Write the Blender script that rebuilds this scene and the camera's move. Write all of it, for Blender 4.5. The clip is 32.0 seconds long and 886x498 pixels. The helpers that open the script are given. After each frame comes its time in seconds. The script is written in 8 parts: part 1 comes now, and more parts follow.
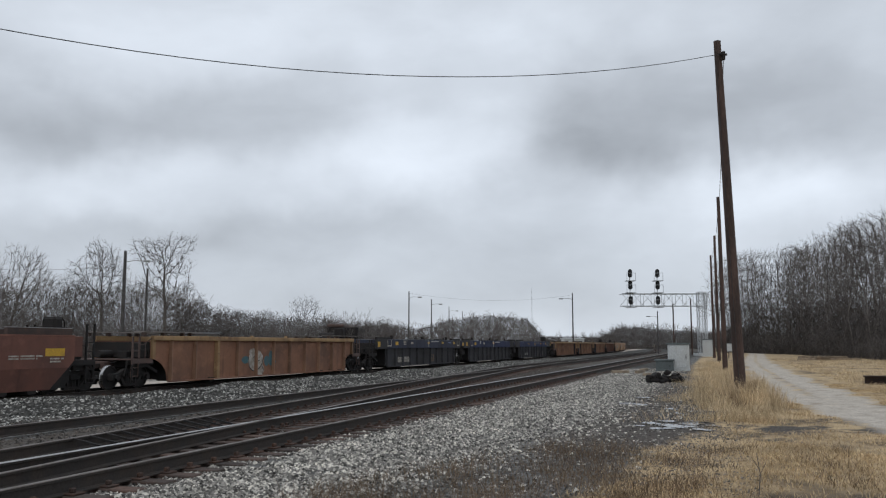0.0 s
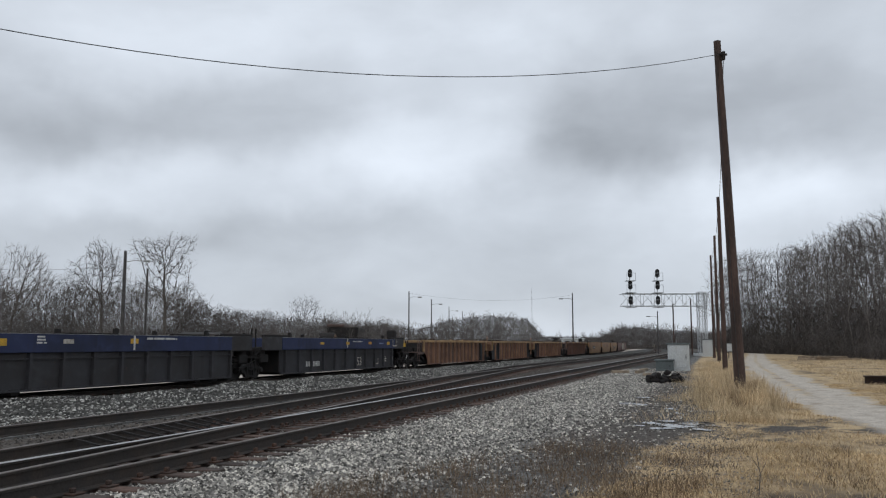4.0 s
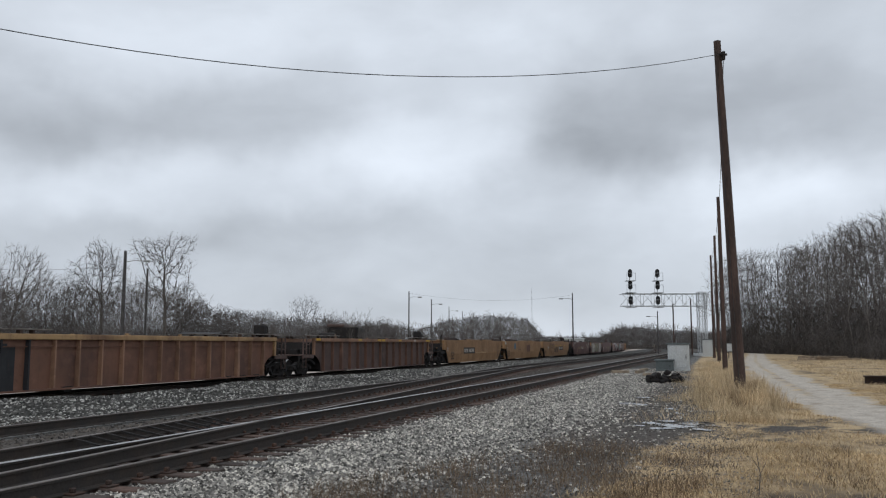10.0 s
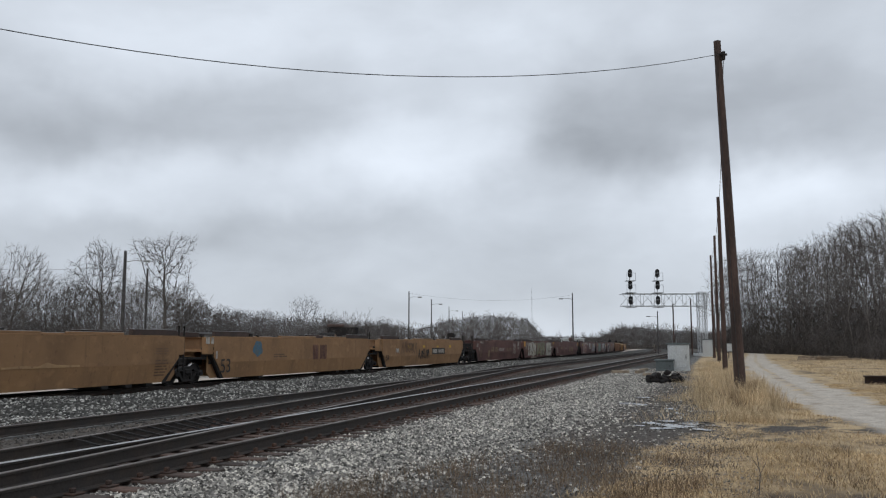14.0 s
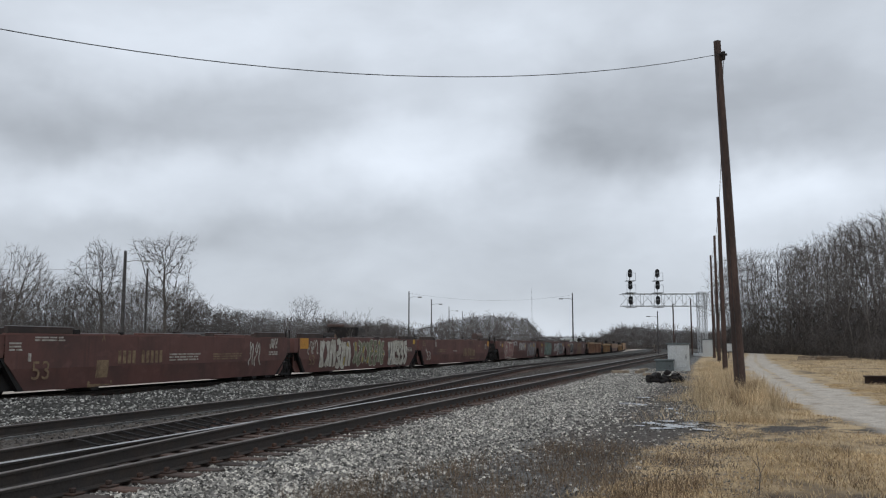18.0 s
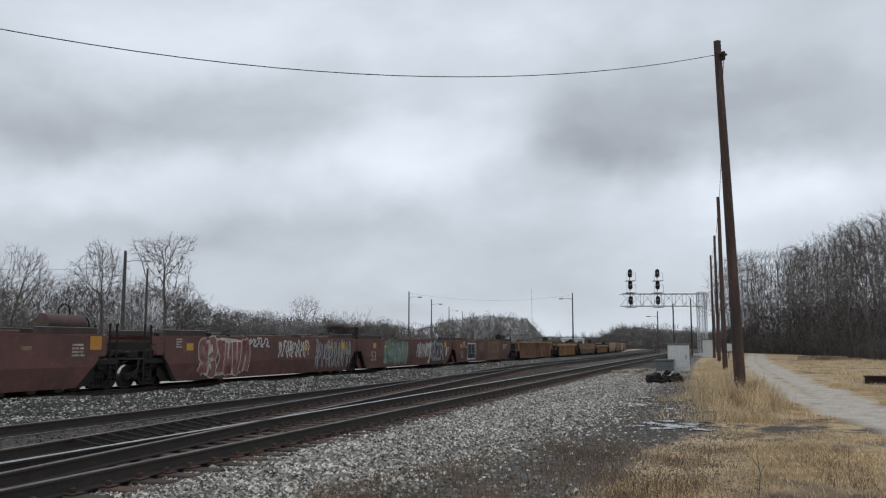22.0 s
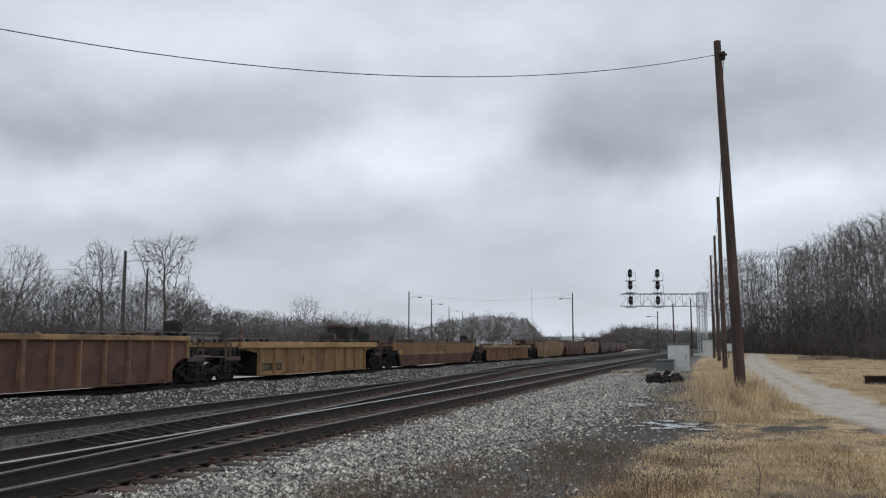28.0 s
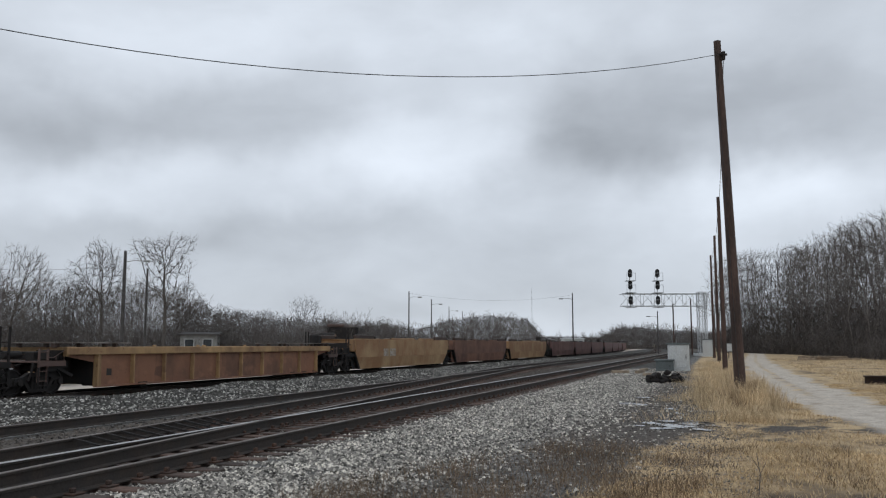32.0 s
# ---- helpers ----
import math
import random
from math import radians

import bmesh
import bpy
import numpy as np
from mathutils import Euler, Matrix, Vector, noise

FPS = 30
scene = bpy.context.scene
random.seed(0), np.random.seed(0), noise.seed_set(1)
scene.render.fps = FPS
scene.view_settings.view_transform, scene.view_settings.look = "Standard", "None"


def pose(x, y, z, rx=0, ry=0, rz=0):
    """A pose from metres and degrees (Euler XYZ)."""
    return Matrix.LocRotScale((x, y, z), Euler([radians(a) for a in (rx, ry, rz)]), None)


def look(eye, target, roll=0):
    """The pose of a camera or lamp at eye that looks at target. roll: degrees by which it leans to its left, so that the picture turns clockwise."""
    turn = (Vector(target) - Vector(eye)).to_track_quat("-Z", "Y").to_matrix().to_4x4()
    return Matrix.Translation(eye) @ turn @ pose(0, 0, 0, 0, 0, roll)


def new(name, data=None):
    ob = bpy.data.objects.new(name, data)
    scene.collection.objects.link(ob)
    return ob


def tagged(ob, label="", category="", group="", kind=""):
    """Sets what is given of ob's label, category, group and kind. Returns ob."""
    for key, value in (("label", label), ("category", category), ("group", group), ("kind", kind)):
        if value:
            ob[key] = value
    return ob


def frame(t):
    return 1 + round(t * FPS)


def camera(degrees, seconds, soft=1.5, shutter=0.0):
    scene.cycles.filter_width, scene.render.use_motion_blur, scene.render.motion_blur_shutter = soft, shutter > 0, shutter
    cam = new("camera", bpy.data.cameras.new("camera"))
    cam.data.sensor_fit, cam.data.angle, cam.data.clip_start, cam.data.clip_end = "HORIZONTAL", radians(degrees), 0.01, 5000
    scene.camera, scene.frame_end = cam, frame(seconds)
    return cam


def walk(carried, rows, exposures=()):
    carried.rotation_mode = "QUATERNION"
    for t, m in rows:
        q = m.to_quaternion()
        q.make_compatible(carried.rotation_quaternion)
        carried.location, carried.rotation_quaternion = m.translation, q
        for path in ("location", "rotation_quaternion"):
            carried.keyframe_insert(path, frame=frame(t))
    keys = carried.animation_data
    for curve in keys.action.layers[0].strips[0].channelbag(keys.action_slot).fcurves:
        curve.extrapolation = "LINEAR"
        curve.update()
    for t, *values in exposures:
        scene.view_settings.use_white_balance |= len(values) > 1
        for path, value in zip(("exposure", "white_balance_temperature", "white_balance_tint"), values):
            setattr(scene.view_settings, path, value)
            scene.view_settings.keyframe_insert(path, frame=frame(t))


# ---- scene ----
# A still camera beside a freight line on an overcast winter day. x to the right, y ahead, z up.
cam = camera(56.0, 32.0, soft=1.2)
EYE = (0.0, 0.0, 1.6)
walk(cam, [(0.0, look(EYE, (0.0, 10.0, 1.6 + 1.146), 0.0)), (32.0, look(EYE, (0.0, 10.0, 1.6 + 1.146), 0.0))])

# ---- the plan: three tracks side by side, straight at first, then a long bend to the left ----
SLOPE = 0.333                       # x gained per metre of y along the tracks
TH = math.atan(SLOPE)
SIN, COS = math.sin(TH), math.cos(TH)
BEND_AT, BEND_R = 116.0, 1600.0     # where the bend starts along the line, and its radius
RAIL_T, RAIL_A, RAIL_B = -0.11, 0.10, 0.21
D_T, D_A, D_B = 22.9, 12.4, 7.4     # distance of each track's middle from the camera
SPEED = 13.3


def line_at(s, d):
    """Place and heading of a point s metres along a line that runs d metres to the left of the camera."""
    a = max(0.0, s - BEND_AT)
    base = min(s, BEND_AT)
    x, y = base * SIN - d * COS, base * COS + d * SIN
    if a > 0:
        r = BEND_R - d
        w = a / BEND_R
        f, l = r * math.sin(w), r * (1 - math.cos(w))
        x, y = x + f * SIN - l * COS, y + f * COS + l * SIN
    else:
        w = 0.0
    return x, y, math.pi / 2 - TH + w


# ---- light: an overcast sky ----
world = bpy.data.worlds.new("overcast")
scene.world = world
world.use_nodes = True


def build_world():
    nt = world.node_tree
    n, l = nt.nodes, nt.links
    n.clear()

    def node(kind, **kw):
        q = n.new(kind)
        for k, v in kw.items():
            if k.startswith("i_"):
                q.inputs[k[2:].replace("_", " ")].default_value = v
        return q

    def math_n(op, a, b=None, clamp=False):
        q = n.new("ShaderNodeMath")
        q.operation, q.use_clamp = op, clamp
        for i, v in enumerate((a, b)):
            if v is None:
                continue
            if isinstance(v, (int, float)):
                q.inputs[i].default_value = v
            else:
                l.new(v, q.inputs[i])
        return q.outputs[0]

    out = node("ShaderNodeOutputWorld")
    bg = node("ShaderNodeBackground")
    tc = node("ShaderNodeTexCoord")
    sep = node("ShaderNodeSeparateXYZ")
    l.new(tc.outputs["Generated"], sep.inputs[0])
    plane = tc.outputs["Generated"]

    def cloud(scale, detail, rough, shift, warp=0.6):
        m = node("ShaderNodeMapping")
        m.inputs["Location"].default_value = shift
        m.inputs["Scale"].default_value = (scale, scale, scale * 2.3)
        l.new(plane, m.inputs[0])
        q = node("ShaderNodeTexNoise")
        q.inputs["Scale"].default_value, q.inputs["Detail"].default_value = 1.0, detail
        q.inputs["Roughness"].default_value, q.inputs["Distortion"].default_value = rough, warp
        l.new(m.outputs[0], q.inputs["Vector"])
        return q.outputs["Fac"]

    big, mid, fine = cloud(2.2, 2.0, 0.45, (3.1, 1.7, 0), 0.2), cloud(4.6, 4.0, 0.5, (7.3, 2.2, 0), 0.3), cloud(11.0, 5.0, 0.55, (1.3, 5.2, 0), 0.3)
    wob = node("ShaderNodeTexNoise")
    wob.inputs["Scale"].default_value, wob.inputs["Detail"].default_value = 7.0, 4.0
    l.new(tc.outputs["Generated"], wob.inputs["Vector"])
    wsep = node("ShaderNodeSeparateColor")
    l.new(wob.outputs["Color"], wsep.inputs[0])
    ahead = math_n("MAXIMUM", sep.outputs[1], 0.02)
    qa = math_n("ADD", math_n("DIVIDE", sep.outputs[0], ahead), math_n("MULTIPLY", math_n("SUBTRACT", wsep.outputs[0], 0.5), 0.30))
    qb = math_n("ADD", math_n("DIVIDE", sep.outputs[2], ahead), math_n("MULTIPLY", math_n("SUBTRACT", wsep.outputs[1], 0.5), 0.13))

    # the brighter rifts and the heavier banks of this sky, as soft rounds
    def round_at(u, v, ru, rv, amount):
        du = math_n("DIVIDE", math_n("SUBTRACT", qa, u), ru)
        dv = math_n("DIVIDE", math_n("SUBTRACT", qb, v), rv)
        r2 = math_n("ADD", math_n("MULTIPLY", du, du), math_n("MULTIPLY", dv, dv))
        return math_n("MULTIPLY", math_n("POWER", 2.718, math_n("MULTIPLY", r2, -1.0)), amount)

    f = math_n("ADD", SKY_LEVEL, math_n("MULTIPLY", math_n("SUBTRACT", big, 0.5), 0.22))
    f = math_n("ADD", f, math_n("MULTIPLY", math_n("SUBTRACT", mid, 0.5), 0.26))
    f = math_n("ADD", f, math_n("MULTIPLY", math_n("SUBTRACT", fine, 0.5), 0.12))
    for row in SKY_ROUNDS:
        f = math_n("ADD", f, round_at(*row))
    f = math_n("MAXIMUM", f, 0.26)
    ramp = node("ShaderNodeVectorMath")
    ramp.operation = "SCALE"
    ramp.inputs[0].default_value = (0.912, 0.99, 1.098)
    l.new(f, ramp.inputs["Scale"])
    sky = node("ShaderNodeTexSky")
    sky.sky_type = "NISHITA"
    sky.sun_disc, sky.sun_elevation, sky.sun_rotation = False, SUN_EL, SUN_ROT
    mix = node("ShaderNodeMix")
    mix.data_type, mix.inputs["Factor"].default_value = "RGBA", 0.96
    dim = node("ShaderNodeVectorMath")
    dim.operation = "SCALE"
    dim.inputs["Scale"].default_value = 0.08
    l.new(sky.outputs[0], dim.inputs[0])
    l.new(dim.outputs[0], mix.inputs["A"])
    l.new(ramp.outputs[0], mix.inputs["B"])
    l.new(mix.outputs["Result"], bg.inputs["Color"])
    bg.inputs["Strength"].default_value = 1.0
    l.new(bg.outputs[0], out.inputs[0])


SUN_EL, SUN_ROT = radians(38), radians(200)
SKY_LEVEL = 0.635
# places in the sky (right and up, as shares of the way ahead), their radii, and how much brighter or darker
SKY_ROUNDS = [
    (-0.47, 0.377, 0.26, 0.10, 0.15), (-0.18, 0.40, 0.25, 0.08, 0.12), (-0.45, 0.264, 0.22, 0.055, -0.20), (-0.434, 0.205, 0.20, 0.042, 0.22), (-0.53, 0.34, 0.09, 0.09, -0.13), (0.12, 0.39, 0.12, 0.06, 0.12), (-0.08, 0.20, 0.11, 0.035, 0.08), (0.31, 0.15, 0.12, 0.045, 0.10),
    (-0.01, 0.243, 0.13, 0.075, 0.21), (0.215, 0.222, 0.13, 0.05, -0.23), (0.39, 0.288, 0.25, 0.06, -0.19), (0.43, 0.195, 0.16, 0.05, 0.27),
    (-0.23, 0.147, 0.30, 0.025, -0.09), (-0.167, 0.082, 0.22, 0.03, 0.06), (-0.15, 0.28, 0.12, 0.05, -0.09), (0.0, 0.0, 1.2, 0.05, 0.10), (-0.38, 0.06, 0.28, 0.06, -0.09), (-0.03, 0.055, 0.17, 0.05, -0.07),
]
build_world()
sun = new("sun", bpy.data.lights.new("sun", "SUN"))
sun.data.energy, sun.data.angle, sun.data.color = 0.55, radians(25), (1.0, 0.98, 0.95)
sun.matrix_world = look((0, 0, 50), (14, 30, 0))


# ---- materials ----
def material(name, base, rough=0.8, metal=0.0, spots=None, scale=3.0, amount=0.5, bump=0.3, fine=40.0, bump_scale=None, streak=False, vary=0.0,
             fine_amount=0.25, coord="Object", edges=(0.42, 0.62), dist=0.02):
    """A surface with a base colour, patches of a second colour, fine grain and relief. streak: patches run down the surface.
    vary: how much objects differ from one another."""
    m = bpy.data.materials.new(name)
    m.use_nodes = True
    nt = m.node_tree
    n, l = nt.nodes, nt.links
    b = n["Principled BSDF"]
    b.inputs["Roughness"].default_value, b.inputs["Metallic"].default_value = rough, metal
    tc = n.new("ShaderNodeTexCoord")
    mp = n.new("ShaderNodeMapping")
    l.new(tc.outputs[coord], mp.inputs["Vector"])
    info = n.new("ShaderNodeObjectInfo")
    if streak:
        mp.inputs["Scale"].default_value = (1, 1, 0.22)
    add = n.new("ShaderNodeVectorMath")
    add.operation = "ADD"
    big = n.new("ShaderNodeVectorMath")
    big.operation = "SCALE"
    big.inputs["Scale"].default_value = 37.0
    cx = n.new("ShaderNodeCombineXYZ")
    l.new(info.outputs["Random"], cx.inputs[0]), l.new(info.outputs["Random"], cx.inputs[1])
    l.new(cx.outputs[0], big.inputs[0])
    l.new(mp.outputs[0], add.inputs[0]), l.new(big.outputs[0], add.inputs[1])

    def noise_n(s, detail, rough_n=0.55):
        q = n.new("ShaderNodeTexNoise")
        q.inputs["Scale"].default_value, q.inputs["Detail"].default_value, q.inputs["Roughness"].default_value = s, detail, rough_n
        l.new(add.outputs[0], q.inputs["Vector"])
        return q

    n1, n2 = noise_n(scale, 5.0, 0.62), noise_n(fine, 3.0)
    r1 = n.new("ShaderNodeMapRange")
    r1.inputs["From Min"].default_value, r1.inputs["From Max"].default_value = edges
    r1.inputs["To Max"].default_value = amount
    l.new(n1.outputs["Fac"], r1.inputs["Value"])
    mix = n.new("ShaderNodeMix")
    mix.data_type = "RGBA"
    mix.inputs["A"].default_value = (*base, 1)
    mix.inputs["B"].default_value = (*(spots or [c * 0.55 for c in base]), 1)
    l.new(r1.outputs[0], mix.inputs["Factor"])
    r2 = n.new("ShaderNodeMapRange")
    r2.inputs["From Min"].default_value, r2.inputs["From Max"].default_value = 0.3, 0.7
    r2.inputs["To Min"].default_value, r2.inputs["To Max"].default_value = 1 - fine_amount, 1 + fine_amount
    l.new(n2.outputs["Fac"], r2.inputs["Value"])
    sc = n.new("ShaderNodeVectorMath")
    sc.operation = "SCALE"
    l.new(mix.outputs["Result"], sc.inputs[0]), l.new(r2.outputs[0], sc.inputs["Scale"])
    last = sc.outputs[0]
    if vary:
        rv = n.new("ShaderNodeMapRange")
        rv.inputs["To Min"].default_value, rv.inputs["To Max"].default_value = 1 - vary, 1 + vary
        l.new(info.outputs["Random"], rv.inputs["Value"])
        s2 = n.new("ShaderNodeVectorMath")
        s2.operation = "SCALE"
        l.new(last, s2.inputs[0]), l.new(rv.outputs[0], s2.inputs["Scale"])
        last = s2.outputs[0]
    l.new(last, b.inputs["Base Color"])
    rr = n.new("ShaderNodeMapRange")
    rr.inputs["To Min"].default_value, rr.inputs["To Max"].default_value = max(0.05, rough - 0.12), min(1.0, rough + 0.12)
    l.new(n1.outputs["Fac"], rr.inputs["Value"]), l.new(rr.outputs[0], b.inputs["Roughness"])
    if bump:
        bp = n.new("ShaderNodeBump")
        bp.inputs["Strength"].default_value, bp.inputs["Distance"].default_value = bump, dist
        nb = noise_n(bump_scale or fine, 4.0)
        l.new(nb.outputs["Fac"], bp.inputs["Height"]), l.new(bp.outputs[0], b.inputs["Normal"])
    return m


def island_material(name, low, high, rough=0.9, mid=None):
    """For one mesh of many loose pieces: each piece takes its own colour between the two."""
    m = bpy.data.materials.new(name)
    m.use_nodes = True
    n, l = m.node_tree.nodes, m.node_tree.links
    b = n["Principled BSDF"]
    b.inputs["Roughness"].default_value = rough
    geo = n.new("ShaderNodeNewGeometry")
    ramp = n.new("ShaderNodeValToRGB")
    e = ramp.color_ramp.elements
    e[0].color, e[1].color = (*low, 1), (*high, 1)
    if mid:
        ramp.color_ramp.elements.new(0.62).color = (*mid, 1)
    l.new(geo.outputs["Random Per Island"], ramp.inputs[0])
    tc = n.new("ShaderNodeTexCoord")
    q = n.new("ShaderNodeTexNoise")
    q.inputs["Scale"].default_value, q.inputs["Detail"].default_value = 0.9, 4.0
    l.new(tc.outputs["Object"], q.inputs["Vector"])
    r = n.new("ShaderNodeMapRange")
    r.inputs["From Min"].default_value, r.inputs["From Max"].default_value = 0.3, 0.7
    r.inputs["To Min"].default_value, r.inputs["To Max"].default_value = 0.7, 1.25
    l.new(q.outputs["Fac"], r.inputs["Value"])
    s = n.new("ShaderNodeVectorMath")
    s.operation = "SCALE"
    l.new(ramp.outputs[0], s.inputs[0]), l.new(r.outputs[0], s.inputs["Scale"])
    l.new(s.outputs[0], b.inputs["Base Color"])
    return m


M = {
    "rail_side": material("rail_side", (0.036, 0.030, 0.026), 0.85, 0.0, (0.060, 0.043, 0.033), 2.0, 0.6, 0.2),
    "rail_bright": material("rail_bright", (0.50, 0.49, 0.48), 0.40, 0.9, (0.30, 0.28, 0.27), 1.2, 0.6, 0.05),
    "rail_dull": material("rail_dull", (0.17, 0.145, 0.13), 0.55, 0.4, (0.10, 0.080, 0.068), 1.2, 0.8, 0.05),
    "tie": material("tie", (0.058, 0.044, 0.037), 0.95, 0, (0.105, 0.062, 0.046), 1.5, 0.8, 0.5, 25, vary=0.35),
    "plate": material("plate", (0.055, 0.035, 0.028), 0.85, 0.2, (0.11, 0.06, 0.04), 6, 0.7, 0.2, vary=0.2),
    "pole_wood": material("pole_wood", (0.082, 0.050, 0.040), 0.92, 0, (0.034, 0.025, 0.022), 2.2, 0.8, 0.6, 26, streak=True),
    "pole_grey": material("pole_grey", (0.085, 0.080, 0.078), 0.9, 0, None, 2.0, 0.6, 0.3),
    "galv": material("galv", (0.50, 0.52, 0.53), 0.5, 0.5, (0.33, 0.34, 0.35), 3, 0.6, 0.1),
    "lamp_metal": material("lamp_metal", (0.33, 0.34, 0.34), 0.5, 0.4, None, 3, 0.4, 0.1),
    "black": material("black", (0.015, 0.015, 0.016), 0.6, 0, None, 3, 0.3, 0.1),
    "cab_grey": material("cab_grey", (0.40, 0.415, 0.42), 0.55, 0.2, (0.25, 0.25, 0.24), 2.5, 0.6, 0.1, streak=True),
    "cab_white": material("cab_white", (0.52, 0.54, 0.54), 0.5, 0.1, (0.45, 0.45, 0.43), 2.5, 0.5, 0.1, streak=True),
    "rusty": material("rusty", (0.048, 0.029, 0.022), 0.9, 0.1, (0.024, 0.019, 0.018), 5, 0.8, 0.3),
    "bark": material("bark", (0.115, 0.103, 0.094), 0.95, 0, (0.070, 0.062, 0.056), 3, 0.8, 0.5, 20, vary=0.25),
    "bark_pale": material("bark_pale", (0.165, 0.148, 0.136), 0.95, 0, (0.11, 0.098, 0.09), 3, 0.8, 0.5, 20, vary=0.2),
    "twig": material("twig", (0.145, 0.131, 0.123), 0.95, 0, (0.100, 0.090, 0.085), 0.4, 0.8, 0, vary=0.25),
    "grating": material("grating", (0.26, 0.235, 0.21), 0.7, 0.3, (0.10, 0.075, 0.06), 1.4, 0.9, 0.3),
    "wire": material("wire", (0.03, 0.03, 0.032), 0.7),
    "steel_dark": material("steel_dark", (0.012, 0.0105, 0.010), 0.85, 0.0, (0.026, 0.019, 0.016), 3, 0.6, 0.2),
    "wheel": material("wheel", (0.020, 0.017, 0.016), 0.8, 0.1, (0.016, 0.014, 0.013), 4, 0.6, 0.1),
    "tread": material("tread", (0.50, 0.49, 0.48), 0.28, 1.0, (0.36, 0.34, 0.32), 8, 0.6, 0.05),
    "yellow": material("yellow", (0.62, 0.36, 0.03), 0.6, 0, (0.4, 0.24, 0.05), 6, 0.5, 0.05),
    "orange": material("orange", (0.58, 0.27, 0.03), 0.6, 0, (0.5, 0.22, 0.05), 6, 0.5, 0.05),
    "white": material("white", (0.62, 0.61, 0.58), 0.7, 0, (0.35, 0.33, 0.30), 6, 0.6, 0.05),
    "offwhite": material("offwhite", (0.52, 0.48, 0.42), 0.75, 0, (0.22, 0.18, 0.14), 5, 0.8, 0.05),
    "cream": material("cream", (0.60, 0.57, 0.49), 0.75, 0, (0.40, 0.35, 0.28), 3, 0.9, 0.05),
    "mustard": material("mustard", (0.42, 0.31, 0.08), 0.75, 0, (0.28, 0.2, 0.09), 4, 0.8, 0.05),
    "paleteal": material("paleteal", (0.24, 0.31, 0.26), 0.75, 0, (0.12, 0.15, 0.13), 3, 0.9, 0.05),
    "bluewhite": material("bluewhite", (0.20, 0.24, 0.40), 0.7, 0, (0.12, 0.14, 0.25), 6, 0.6, 0.05),
    "offtan": material("offtan", (0.27, 0.185, 0.105), 0.75, 0, (0.13, 0.075, 0.05), 4, 0.9, 0.05),
    "rust": material("rust", (0.24, 0.095, 0.045), 0.8, 0, (0.12, 0.055, 0.035), 4, 0.8, 0.1),
    "teal": material("teal", (0.06, 0.15, 0.17), 0.7, 0, (0.10, 0.12, 0.12), 4, 0.8, 0.05),
    "blue": material("blue", (0.06, 0.16, 0.24), 0.7, 0, (0.14, 0.14, 0.12), 4, 0.7, 0.05),
    "moss": material("moss", (0.16, 0.165, 0.10), 0.75, 0, (0.25, 0.25, 0.17), 3, 0.8, 0.05),
    "green": material("green", (0.075, 0.115, 0.095), 0.75, 0, (0.13, 0.16, 0.13), 3, 0.8, 0.05),
    "pink": material("pink", (0.22, 0.075, 0.070), 0.75, 0, (0.32, 0.18, 0.16), 3, 0.8, 0.05),
    "silver": material("silver", (0.30, 0.31, 0.31), 0.6, 0.2, (0.12, 0.12, 0.12), 3, 0.8, 0.05),
    "water": material("water", (0.10, 0.10, 0.10), 0.02, 0, None, 3, 0.2, 0.0),
    "box_green": material("box_green", (0.12, 0.14, 0.14), 0.6, 0.2, (0.08, 0.09, 0.09), 2.5, 0.6, 0.1, streak=True),
    "shed_white": material("shed_white", (0.27, 0.27, 0.26), 0.7, 0, (0.17, 0.17, 0.16), 1.2, 0.7, 0.1, streak=True),
    "glass_dark": material("glass_dark", (0.03, 0.035, 0.04), 0.15, 0, None, 3, 0.2, 0.0),
    "timber": material("timber", (0.30, 0.235, 0.165), 0.95, 0, (0.12, 0.09, 0.07), 3, 0.8, 0.4, vary=0.3),
    "inkblack": material("inkblack", (0.03, 0.025, 0.022), 0.7, 0, (0.07, 0.05, 0.04), 6, 0.5, 0.05),
}


